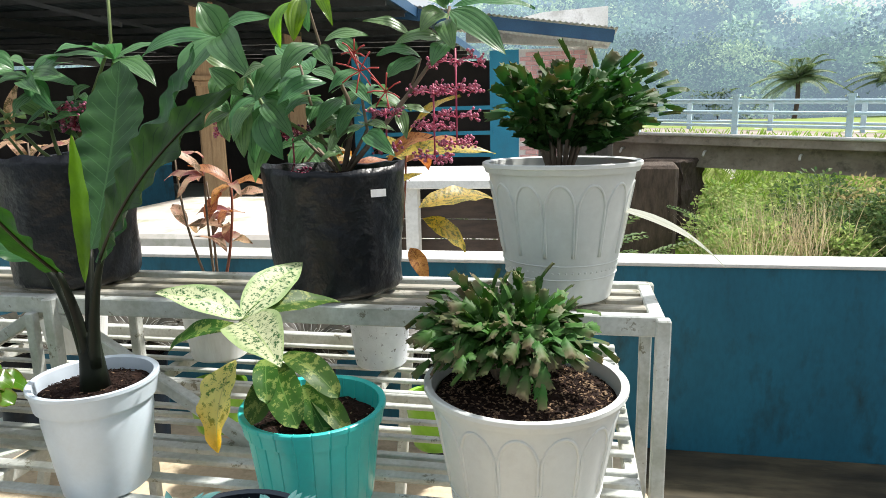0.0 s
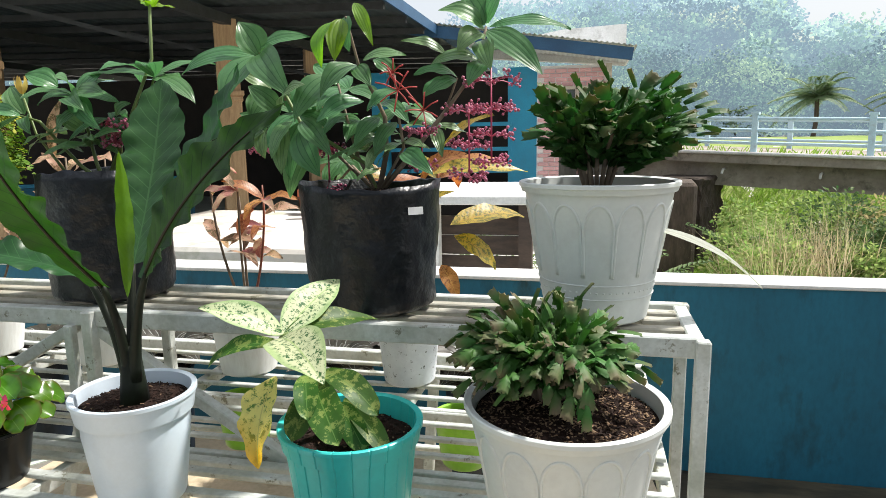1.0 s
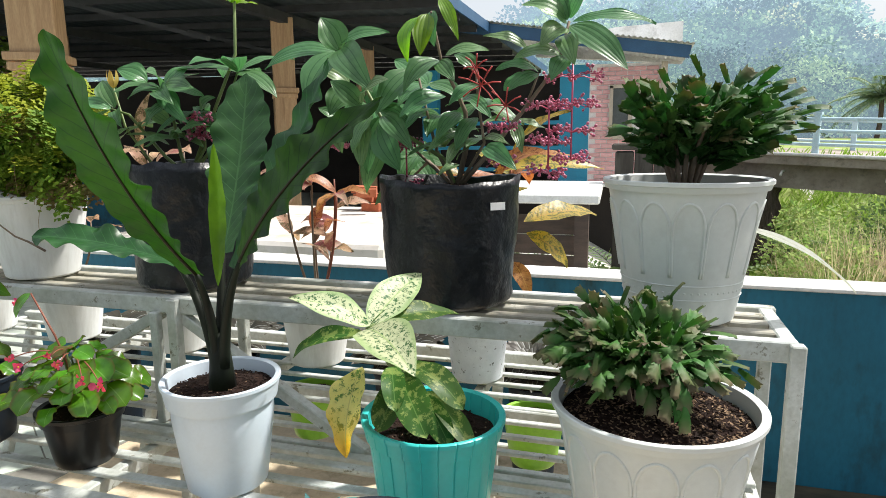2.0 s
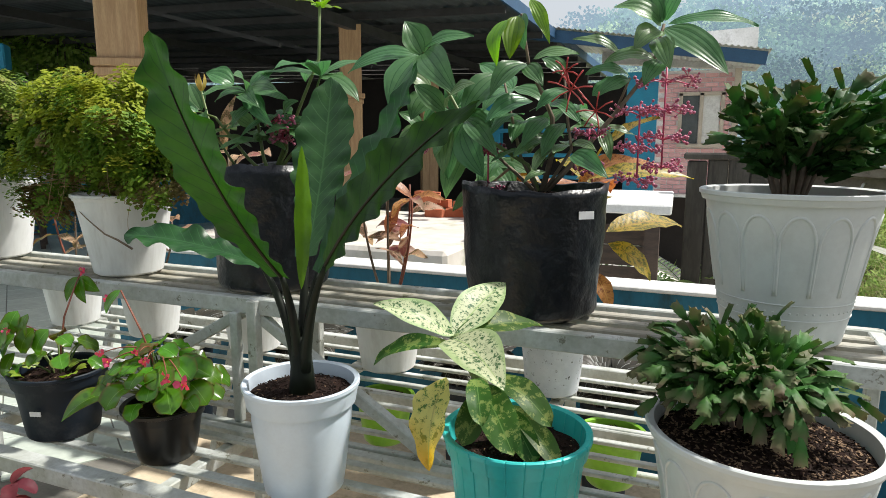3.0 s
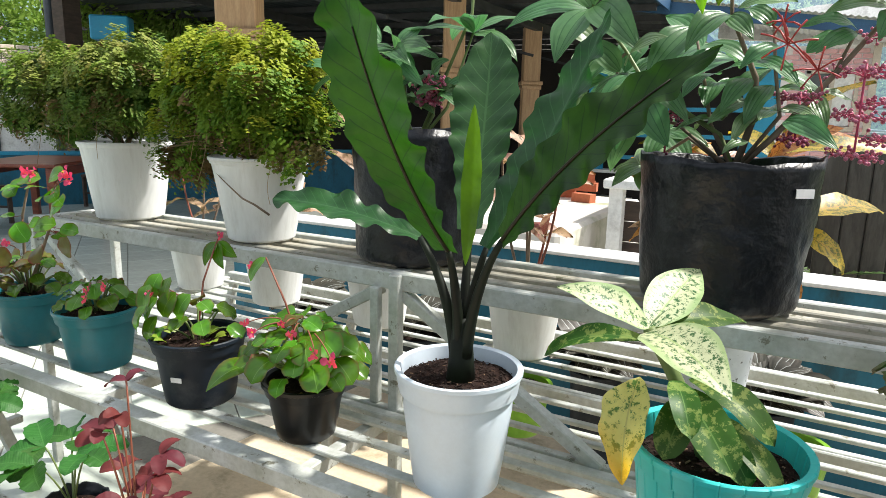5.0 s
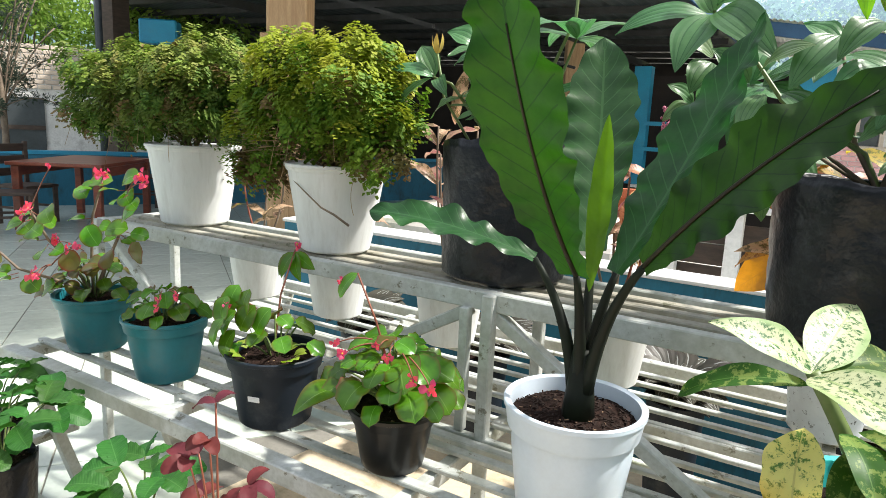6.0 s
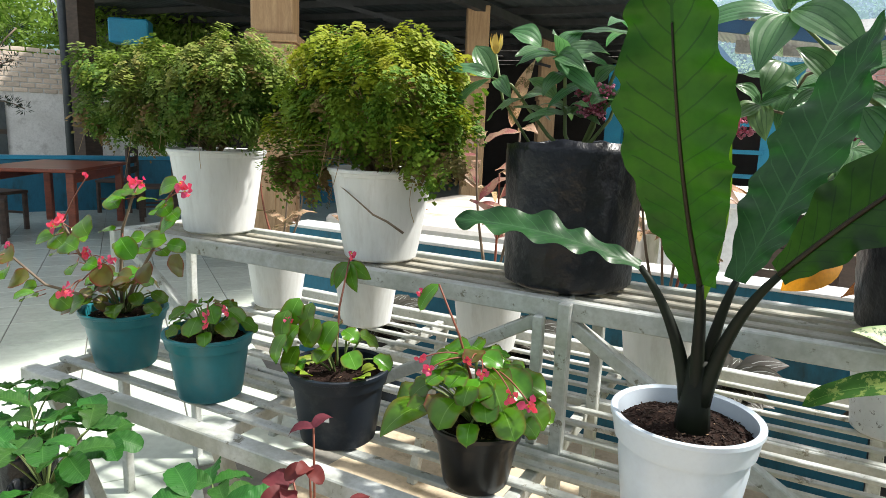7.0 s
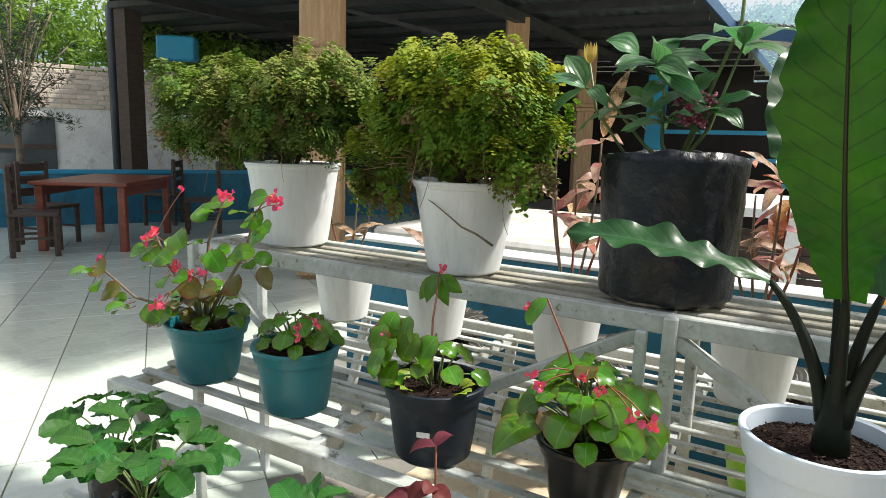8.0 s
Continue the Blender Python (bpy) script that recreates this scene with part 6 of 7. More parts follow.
whorl(med2, (-1.45, 1.57, 1.4), (-0.2, -0.4, 1), 5, 0.1, 0.04, L_MEDDULL, 29, 0.7)
whorl(med2, (-1.2, 1.68, 1.55), (0.1, 0, 1), 7, 0.17, 0.07, L_MED, 23, 0.5)
whorl(med2, (-1.33, 1.6, 1.37), (0, -0.3, 1), 6, 0.1, 0.03, L_MEDDULL, 24, 0.5)
whorl(med2, (-1.24, 1.6, 1.4), (0.2, -0.3, 1), 5, 0.11, 0.05, L_MED, 25, 0.7)
stem(med2, [q0, (-1.21, 1.69, 1.6), (-1.21, 1.714, 1.9)], 0.005, 0.004, M_GREENSTEM, "tall_stem")
whorl(med2, (-1.21, 1.714, 1.74), (0, -0.2, 1), 4, 0.07, 0.04, L_MEDY, 26, 0.2)
berries(med2, (-1.278, 1.6, 1.425), 0.055, 3, 0.032, 6, M_BERRY)
bud = top("lily_bud", (-1.52, 1.56, 1.5), "orange tipped flower bud on a stalk", "flower")
for k in range(5):
    a = k * math.tau / 5
    leaf(bud, (-1.52, 1.56, 1.505), (-1.52 + 0.013 * math.cos(a), 1.56 + 0.013 * math.sin(a), 1.556), 0.015, L_BUD, arch=0.006, up=(math.cos(a), math.sin(a), 0.1), rows=6, name="petal")
stem(bud, [(-1.4, 1.58, 1.26), (-1.5, 1.57, 1.4), (-1.52, 1.56, 1.508)], 0.004, 0.003, M_GREENSTEM)


# ---- leafy bushes in white pots ----
def bush(cx, cy, z, z1, r0, r1, lobes, material, lit_fresh, seed, label, sprigs, group="bushy plants"):
    ob = top("flower_pot", (cx, cy, z), "tall tapered white plastic pot with grey runs and dry trailing stalks", "plant pot", "bush pots")
    pot_body(ob, cx, cy, z + 0.001, z1, r0, r1, M_RUNPOT, lip=0.004, liph=0.02, name="body", wobble=lambda a, zz: 1 + 0.02 * abs(math.cos(2 * a)))
    soil(ob, cx, cy, z1 - 0.03, r1 - 0.01, seed, 30)
    pl = top("leafy_bush", (cx, cy, z1 - 0.02), label, "potted plant", group)
    rnd = random.Random(seed)
    bm, lit_new_leaves, withered, dry = bmesh.new(), bmesh.new(), bmesh.new(), bmesh.new()
    for (lx, ly, lz, rx, ry, rz), share in lobes:
        c = Vector((lx, ly, lz))
        for _ in range(int(sprigs * share / 6.2)):
            v = Vector((rnd.gauss(0, 1), rnd.gauss(0, 1), rnd.gauss(0.15, 0.9))).normalized()
            lump = 1 + 0.3 * noise.noise(v * 2.6 + Vector((seed, 0, 0)))
            far = rnd.uniform(0.62, 1.06)
            p = c + Vector((v.x * rx, v.y * ry, v.z * rz)) * far * lump
            out = Vector((v.x, v.y, 0.15)).normalized()
            lie = (Vector((0, 0, 1)) + v * 0.7 + Vector((rnd.uniform(-0.8, 0.8), rnd.uniform(-0.8, 0.8), 0))).normalized()
            across = lie.cross(out).normalized()
            fan = across.cross(lie).normalized()
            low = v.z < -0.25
            # upper outer leaves: young growth whose pale colour also paints in top light
            target = withered if low and rnd.random() < (0.6 if rz < 0.15 else 0.16) or rnd.random() < 0.03 else lit_new_leaves if v.z > 0.16 and far > 0.72 and rnd.random() < 0.85 else bm
            reach = rnd.uniform(0.028, 0.05)
            for j in range(9):
                b0 = rnd.uniform(-1.9, 1.9)
                d0 = (fan * math.cos(b0) + across * math.sin(b0) - lie * 0.15).normalized()
                side = d0.cross(lie).normalized()
                off = Vector((rnd.uniform(-1, 1), rnd.uniform(-1, 1), rnd.uniform(-1, 1))) * 0.014
                for k in range(7):
                    f = k // 2
                    q = p + off + d0 * reach * (0.1 + 0.24 * f) - lie * 0.003 * f * f
                    t = (d0 + side * (1.0 if k % 2 else -1.0)).normalized() if k < 6 else d0
                    nn = (lie + Vector((rnd.uniform(-0.35, 0.35), rnd.uniform(-0.35, 0.35), 0))).normalized()
                    card(target, q, t, nn, rnd.uniform(0.0095, 0.015), rnd.uniform(0.0095, 0.0145), 0.1)
        for _ in range(int(12 * share)):
            v = Vector((rnd.gauss(0, 1), rnd.gauss(0, 1) - 0.6, 0)).normalized()
            p = c + Vector((v.x * rx * 0.8, v.y * ry * 0.8, -rz * rnd.uniform(0.3, 0.8)))
            e = p + Vector((v.x * 0.03 + rnd.uniform(-0.05, 0.05), v.y * 0.03, -rnd.uniform(0.05, 0.19)))
            tube(dry, arc(p, e, rnd.uniform(-0.012, 0.012), 5, (1, 0, 0)), 0.0009, 3)
        for _ in range(26):
            a = rnd.uniform(0, 6.28)
            tube(dry, arc((cx, cy, z1 - 0.03), c + Vector((math.cos(a) * rx * 0.7, math.sin(a) * ry * 0.7, rnd.uniform(-0.3, 0.6) * rz)), 0.03), 0.002, 4)
    part("new_growth", lit_new_leaves, lit_fresh, pl, "paler young leaves on top, also paled to look lit from above", smooth=False, kind="stuff")
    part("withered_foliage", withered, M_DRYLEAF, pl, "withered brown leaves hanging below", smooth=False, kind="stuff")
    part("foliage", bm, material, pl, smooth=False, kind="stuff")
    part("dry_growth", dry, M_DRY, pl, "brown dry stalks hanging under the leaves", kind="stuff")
    return ob


potA = bush(-1.85, 1.565, ZT, 1.21, 0.1, 0.142, (((-1.84, 1.52, 1.405, 0.25, 0.2, 0.18), 0.75), ((-2.07, 1.5, 1.25, 0.1, 0.1, 0.14), 0.14), ((-1.66, 1.5, 1.3, 0.1, 0.12, 0.14), 0.13)), M_BUSH, M_LITGROWTH, 31, "dense bush of small bright yellow-green leaves", 3900)
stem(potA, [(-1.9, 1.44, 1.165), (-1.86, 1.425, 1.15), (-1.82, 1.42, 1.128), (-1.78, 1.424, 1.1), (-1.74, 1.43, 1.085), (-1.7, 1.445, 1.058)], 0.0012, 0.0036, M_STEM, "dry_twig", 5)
bush(-2.53, 1.6, ZT, 1.23, 0.112, 0.15, (((-2.45, 1.55, 1.42, 0.27, 0.2, 0.165), 0.6), ((-2.78, 1.5, 1.4, 0.2, 0.18, 0.17), 0.4)), M_BUSHB, M_LITGROWTHB, 32, "dense bush of small dull green and brownish leaves", 4600)


# ---- begonias ----
def flower(parent, p, r, seed, facing=(0.1, -1, 0.3)):
    rnd = random.Random(seed)
    n = Vector(facing).normalized()
    x = n.orthogonal().normalized()
    y = n.cross(x)
    for k in range(7):
        a = k * 2.399 + rnd.uniform(-0.4, 0.4) + seed
        d = (x * math.cos(a) + y * math.sin(a) + n * rnd.uniform(0.0, 0.9)).normalized()
        rr = r * rnd.uniform(0.6, 1.15)
        o = Vector(p) + Vector((rnd.uniform(-1, 1), rnd.uniform(-0.5, 0.5), rnd.uniform(-1, 1))) * r * 0.55
        leaf(parent, o, o + d * rr, rr * rnd.uniform(0.7, 1.0), L_PETAL, arch=rr * 0.15, fold=0.25, up=n + d * 0.3 + x * rnd.uniform(-0.6, 0.6), shape="round", rows=4, name="petal", cols=2)
    bm = bmesh.new()
    bmesh.ops.create_icosphere(bm, subdivisions=1, radius=r * 0.16, matrix=Matrix.Translation(Vector(p) + n * r * 0.3))
    part("flower_eye", bm, M_YELLOWEYE, parent)


def begonia(cx, cy, z, leaves, spread, height, seed, material, label, flowers, size=0.055, droop=0.2):
    rnd = random.Random(seed)
    ob = top("begonia", (cx, cy, z), label, "potted plant", "begonias")
    c = Vector((cx, cy, z))
    for k in range(leaves):
        a = k * 2.399
        o = math.sqrt((k + 0.5) / leaves)
        p = c + Vector((math.cos(a) * spread * o, math.sin(a) * spread * o, height * (1.0 - 0.75 * o * o) * rnd.uniform(0.8, 1.1)))
        d = Vector((math.cos(a), math.sin(a), -droop - 0.5 * o + rnd.uniform(-0.2, 0.2))).normalized()
        s = size * rnd.uniform(0.7, 1.2)
        stem(ob, arc(c + Vector((math.cos(a) * 0.015, math.sin(a) * 0.015, 0)), p, 0.015), 0.003, 0.002, M_GREENSTEM, "stem", 5)
        leaf(ob, p - d * s * 0.3, p + d * s * 0.8, s * 1.0, material if rnd.random() > 0.15 else L_BEGRED, arch=s * rnd.uniform(0.02, 0.2), fold=rnd.uniform(0.0, 0.3), wave=0.006, waves=2, up=(math.cos(a) * 0.5, math.sin(a) * 0.5 - 0.45, 0.8), shape="round", rows=8, cols=6)
    for i, (q, r) in enumerate(flowers):
        foot = Vector(q).lerp(c + Vector((0, 0, height)), 0.6) if (Vector(q) - c).length < 0.25 else Vector(q) + Vector((0.0, 0.02, -0.04))
        stem(ob, arc(foot, Vector(q) + Vector((0, 0.004, 0)), 0.006), 0.0018, 0.0012, M_REDSTEM, "flower_stalk", 4)
        flower(ob, q, r, seed * 3 + i)
    return ob


pot = top("flower_pot", (-1.345, 1.18, ZD), "glossy black plastic pot on the rack slats", "plant pot")
pot_body(pot, -1.345, 1.18, ZD + 0.001, 0.752, 0.066, 0.09, M_BLACKPOT, lip=0.005, liph=0.03, name="body")
soil(pot, -1.345, 1.18, 0.735, 0.084, 7, 90)
begonia(-1.345, 1.18, 0.745, 48, 0.125, 0.15, 41, L_BEG, "begonia with glossy bright green leaves and pink-red flowers",
        [((-1.24, 1.088, 0.856), 0.014), ((-1.212, 1.108, 0.838), 0.016), ((-1.41, 1.09, 0.87), 0.013), ((-1.425, 1.085, 0.89), 0.012), ((-1.3, 1.09, 0.885), 0.012), ((-1.33, 1.1, 0.9), 0.011)], 0.058)
bg = [o for o in scene.objects if o.name.startswith("begonia")][0]
leaf(bg, (-1.41, 1.11, 0.79), (-1.46, 1.0, 0.755), 0.085, L_BEG, arch=0.02, fold=0.15, up=(-0.2, -0.6, 0.75), rows=10, cols=6)
stem(bg, [(-1.36, 1.18, 0.82), (-1.39, 1.17, 0.92), (-1.435, 1.16, 1.02)], 0.003, 0.002, M_REDSTEM, "tall_stalk", 5)
leaf(bg, (-1.435, 1.16, 1.02), (-1.465, 1.14, 0.965), 0.035, L_BEG, arch=0.008, up=(-0.3, -0.9, 0.3), shape="round")
flower(bg, (-1.47, 1.15, 1.0), 0.009, 5)

pot = top("flower_pot", (-1.7, 1.185, ZD), "charcoal plastic pot with a white price label", "plant pot")
pot_body(pot, -1.7, 1.185, ZD + 0.001, 0.79, 0.085, 0.108, M_GREYPOT, lip=0.006, liph=0.035, name="body")
soil(pot, -1.7, 1.185, 0.765, 0.1, 8, 90)
sticker(pot, (-1.662, 1.083, 0.705), (0.3, -1, -0.1), 0.028, 0.012)
dk = begonia(-1.7, 1.185, 0.77, 10, 0.1, 0.1, 42, L_BEG, "straggly begonia with few leaves and a tall pink-flowered stalk",
             [((-1.82, 1.15, 0.9), 0.014), ((-1.79, 1.12, 0.89), 0.011)], 0.05)
stem(dk, [(-1.72, 1.2, 0.78), (-1.75, 1.25, 0.9), (-1.77, 1.3, 0.96), (-1.79, 1.34, 0.995)], 0.003, 0.002, M_REDSTEM, "tall_stalk", 5)
for t in ((-1.84, 1.33, 0.92), (-1.8, 1.3, 0.925), (-1.75, 1.32, 0.92), (-1.73, 1.35, 0.95)):
    leaf(dk, (-1.785, 1.335, 0.99), t, 0.04, L_BEG, arch=0.01, up=(0, -0.9, 0.4), rows=6)
flower(dk, (-1.785, 1.345, 1.01), 0.016, 9)
for i, q in enumerate(((-1.772, 1.11, 0.855), (-1.758, 1.1, 0.81), (-1.8, 1.12, 0.88), (-1.731, 1.13, 0.871), (-1.785, 1.09, 0.835), (-1.745, 1.14, 0.9), (-1.69, 1.14, 0.87), (-1.79, 1.14, 0.905))):
    q = Vector(q)
    d = Vector((-0.35 + 0.2 * (i % 3), -0.25, -0.8)).normalized()
    leaf(dk, q - d * 0.035, q + d * 0.036, 0.055, L_BEG, arch=0.01, fold=0.12, wave=0.003, waves=2, up=(-0.3 + 0.15 * (i % 4), -0.9, 0.35), shape="round", rows=8, cols=6)
rnd = random.Random(8)
for k in range(12):
    a = rnd.uniform(0, 6.28)
    q = Vector((-1.68 + 0.07 * math.cos(a), 1.14 + 0.05 * math.sin(a), 0.79))
    leaf(dk, q, q + Vector((0.03 * math.cos(a), 0.03 * math.sin(a), 0.012)), 0.03, L_YELLEAF, arch=0.004, shape="round", rows=4, cols=2)

for x, y, r1, h, sd, n, lab, fl in ((-2.125, 1.19, 0.112, 0.79, 43, 20, "low begonia with pink flowers in a green pot", [((-2.05, 1.12, 0.86), 0.012), ((-2.02, 1.15, 0.87), 0.012), ((-2.03, 1.1, 0.845), 0.011), ((-1.99, 1.13, 0.87), 0.01)]), (-2.487, 1.205, 0.117, 0.787, 44, 22, "tall leggy begonia with many pink flowers", [((-2.446, 1.08, 0.962), 0.018), ((-2.386, 1.08, 0.953), 0.016), ((-2.43, 1.07, 0.975), 0.014)])):
    pot = top("flower_pot", (x, y, ZD), "dark blue-green plastic pot on the rack slats", "plant pot", "green pots")
    pot_body(pot, x, y, ZD + 0.001, h, 0.08, r1 - 0.007, M_GREENPOT, lip=0.006, liph=0.036, name="body", step=0.002)
    soil(pot, x, y, h - 0.025, r1 - 0.016, sd, 80)
    begonia(x, y, h - 0.02, n if sd == 43 else 22, 0.1, 0.1 if sd == 43 else 0.14, sd, L_BEG, lab, fl, 0.05)
tall = [o for o in scene.objects if o.name.startswith("begonia")][-1]
tb = Vector((-2.487, 1.2, 0.78))
# leggy brown stems, each with its round leaves
for way, leaves in (
    (((-2.4, 1.2, 0.9), (-2.3, 1.18, 1.0), (-2.24, 1.17, 1.12)), ((-2.244, 1.17, 1.1), (-2.22, 1.16, 1.06), (-2.265, 1.15, 1.01), (-2.205, 1.17, 0.955), (-2.24, 1.18, 1.15))),
    (((-2.47, 1.19, 0.9), (-2.44, 1.18, 1.02), (-2.36, 1.17, 1.14)), ((-2.44, 1.16, 1.1), (-2.38, 1.18, 1.13), (-2.34, 1.12, 0.99), (-2.28, 1.13, 0.93))),
    (((-2.48, 1.14, 0.88), (-2.45, 1.06, 0.97), (-2.41, 1.0, 1.06)), ((-2.43, 1.0, 1.015), (-2.32, 1.0, 1.06), (-2.37, 0.99, 1.01), (-2.42, 1.1, 0.91))),
    (((-2.5, 1.1, 0.84), (-2.54, 1.02, 0.88), (-2.63, 0.98, 0.96)), ((-2.632, 0.98, 0.955), (-2.47, 1.02, 0.85), (-2.5, 1.08, 0.82), (-2.56, 0.97, 0.9))),
):
    stem(tall, [tb] + [Vector(q) for q in way], 0.0055, 0.003, M_STEM, "stem", 6)
    for i in range(9):
        q = Vector(way[i % 3]) - Vector((0, 0, 0.012 * (i // 3)))
        a = i * 2.4 + q.x * 17
        d = Vector((math.cos(a), math.sin(a) - 0.3, -0.25 + 0.3 * math.sin(a * 3))).normalized()
        stem(tall, [q, q + d * 0.03], 0.0015, 0.001, M_REDSTEM, "leaf_stalk", 4)
        leaf(tall, q + d * 0.025, q + d * 0.075, 0.046, L_BEG if i % 3 else L_BEGRED, arch=0.006, fold=0.15, wave=0.002, waves=2, up=(0.2 * math.sin(a), -0.7, 0.65), shape="round", rows=8, cols=6)
    for i, q in enumerate(leaves):
        a = i * 2.4 + q[0] * 31
        d = Vector((math.cos(a), 0.3 * math.sin(a) - 0.25, -0.35 + 0.25 * math.sin(a * 2))).normalized()
        q = Vector(q)
        leaf(tall, q - d * 0.03, q + d * 0.036, 0.06, L_BEGRED if q.x < -2.55 or i == 3 else L_BEG, arch=0.007, fold=0.12, wave=0.002, waves=2, up=(0.2 * math.sin(a), -0.75, 0.6), shape="round", rows=8, cols=6)
for i, (q, r) in enumerate((((-2.335, 1.15, 1.15), 0.02), ((-2.315, 1.16, 1.155), 0.018), ((-2.17, 1.16, 1.165), 0.02), ((-2.155, 1.16, 1.145), 0.018), ((-2.345, 1.08, 0.965), 0.017), ((-2.41, 1.0, 1.065), 0.02), ((-2.425, 0.99, 1.055), 0.017), ((-2.41, 1.0, 0.89), 0.019), ((-2.395, 1.0, 0.885), 0.015), ((-2.634, 0.99, 0.98), 0.011), ((-2.303, 1.0, 1.184), 0.011))):
    flower(tall, q, r, 300 + i)
    near = min((Vector(e) for e in ((-2.24, 1.17, 1.12), (-2.36, 1.17, 1.14), (-2.41, 1.0, 1.06), (-2.63, 0.98, 0.96), (-2.44, 1.06, 0.9))), key=lambda e: (e - Vector(q)).length)
    stem(tall, arc(near, Vector(q) + Vector((0, 0.004, -0.002)), 0.008), 0.002, 0.0013, M_REDSTEM, "flower_stalk", 4)


# ---- white pots on the back of the deck, with crotons ----
def croton(cx, cy, z, n, ln, w, hgt, mats, seed, label):
    rnd = random.Random(seed)
    ob = top("croton", (cx, cy, z), label, "potted plant", "crotons")
    stalks = []
    for k in range(max(3, n // 5)):
        a = k * 2.399 + seed * 0.7
        e = Vector((cx + 0.1 * math.cos(a), cy + 0.07 * math.sin(a), z + hgt * rnd.uniform(0.7, 1.1)))
        way = arc((cx + 0.02 * math.cos(a), cy + 0.02 * math.sin(a), z - 0.01), e, 0.02, 8, (math.cos(a), math.sin(a), 0))
        stem(ob, way, 0.005, 0.003, M_REDSTEM if k % 2 else M_STEM, "stem", 5)
        stalks.append(way)
    for k in range(n):
        a = k * 2.399 + seed
        b = stalks[k % len(stalks)][rnd.choice((3, 4, 5, 6, 7, 8, 8))]
        t = b + Vector((math.cos(a) * ln, math.sin(a) * ln * 0.8, ln * rnd.uniform(-0.45, 0.75)))
        leaf(ob, b, t, w * rnd.uniform(0.7, 1.1), rnd.choice(mats), arch=ln * 0.14, fold=0.22, wave=0.006, waves=2, up=(0, -0.5, 0.9), rows=10)
    return ob


for k, (x, mats, lab, hg, n) in enumerate(((-0.57, (L_CROTON, L_CROTON, L_CROTONR), "croton with large yellow and rust speckled leaves", 0.5, 15), (-1.13, (L_CORDP, L_CORD, L_CROTONR), "wilting pink-brown and cream leaved plant", 0.42, 14), (-1.68, (L_CORD, L_CORDP), "brown-leaved cordyline with bare stems", 0.45, 13), (-2.17, (L_CORD, L_CORD), "sparse dry brown plant", 0.25, 7), (-2.6, (L_CORD, L_BEGRED), "sparse brown-leaved plant in a white pot", 0.3, 6))):
    pot = top("flower_pot", (x, 1.95, ZD), "plain white plastic pot with black specks behind the top shelf" if k == 0 else "plain off-white plastic pot behind the top shelf", "plant pot", "back row pots")
    pot_body(pot, x, 1.95, ZD + 0.001, 0.86, 0.08 if k == 0 else 0.09, 0.105 if k == 0 else 0.124, M_SPECKPOT if k == 0 else M_RUNPOT, lip=0.005, liph=0.03, name="body", step=0.001)
    soil(pot, x, 1.95, 0.84, 0.098, 50 + k, 40)
    croton(x, 1.97, 0.84, n if k == 0 else n * 2, 0.2 if k == 0 else 0.13, 0.075 if k == 0 else 0.042, hg, mats, 60 + k, lab)
cr = [o for o in scene.objects if o.name.startswith("croton")][0]
for b, t, w, m in (((-0.42, 1.9, 1.12), (-0.225, 2.12, 1.12), 0.09, L_CROTON), ((-0.42, 1.95, 1.08), (-0.3, 2.0, 0.97), 0.07, L_CROTON), ((-0.45, 1.9, 1.0), (-0.39, 1.86, 0.9), 0.05, L_CROTONR), ((-0.5, 1.85, 1.27), (-0.2, 1.95, 1.27), 0.06, L_CROTON), ((-0.5, 1.85, 1.24), (-0.35, 1.8, 1.33), 0.08, L_CROTONR), ((-0.64, 1.97, 1.12), (-0.83, 1.93, 1.19), 0.07, L_CROTONR), ((-0.63, 1.97, 1.2), (-0.76, 1.9, 1.32), 0.065, L_CROTONR), ((-0.64, 1.95, 1.05), (-0.82, 1.9, 1.05), 0.06, L_CORD)):
    leaf(cr, b, t, w, m, arch=0.025, fold=0.2, wave=0.005, up=(0, -0.6, 0.8), rows=10)
yel = top("yellow_leaf", (-0.84, 2.22, 0.88), "drooping orange-yellow leaf behind the rack", "leaf")
leaf(yel, (-0.7, 2.24, 1.01), (-0.845, 2.22, 0.885), 0.115, L_ORANGE, arch=0.03, fold=0.35, wave=0.008, up=(0, -0.9, 0.3), name="blade")


# ---- striped rosette plants, lime pots, low front plants ----
def rosette(cx, cy, z, r, n, material, seed, name, label, category="potted plant", w=0.5, group="rosettes"):
    rnd = random.Random(seed)
    ob = top(name, (cx, cy, z), label, category, group)
    for k in range(n):
        a = k * 2.399
        s = r * (0.5 + 0.5 * rnd.random())
        b = Vector((cx + 0.3 * s * math.cos(a), cy + 0.3 * s * math.sin(a), z + 0.35 * r * rnd.random()))
        leaf(ob, b, b + Vector((math.cos(a) * s * 0.8, math.sin(a) * s * 0.8, s * rnd.uniform(-0.1, 0.5))), s * w, material, arch=s * 0.12, up=(0, -0.3, 1), rows=6)
    return ob


def plain_pot(x, y, z, r, h, material, label, group):
    ob = top("flower_pot", (x, y, z), label, "plant pot", group)
    pot_body(ob, x, y, z + 0.001, z + h, r * 0.75, r, material, lip=0.004, liph=0.02, name="body")
    soil(ob, x, y, z + h - 0.02, r - 0.01, int(abs(x) * 100), 40)


for k, (x, y) in enumerate(((-0.45, 2.38), (-1.0, 2.38), (-1.75, 2.36), (-2.36, 2.34))):
    plain_pot(x, y, 0.004, 0.1, 0.44, M_GREYPOT, "tall dark pot on the floor behind the rack", "floor pots")
    rosette(x, y, 0.45, 0.21, 84, L_PILEA, 70 + k, "striped_rosette", "dark rosette plant with silver striped leaves", w=0.6)
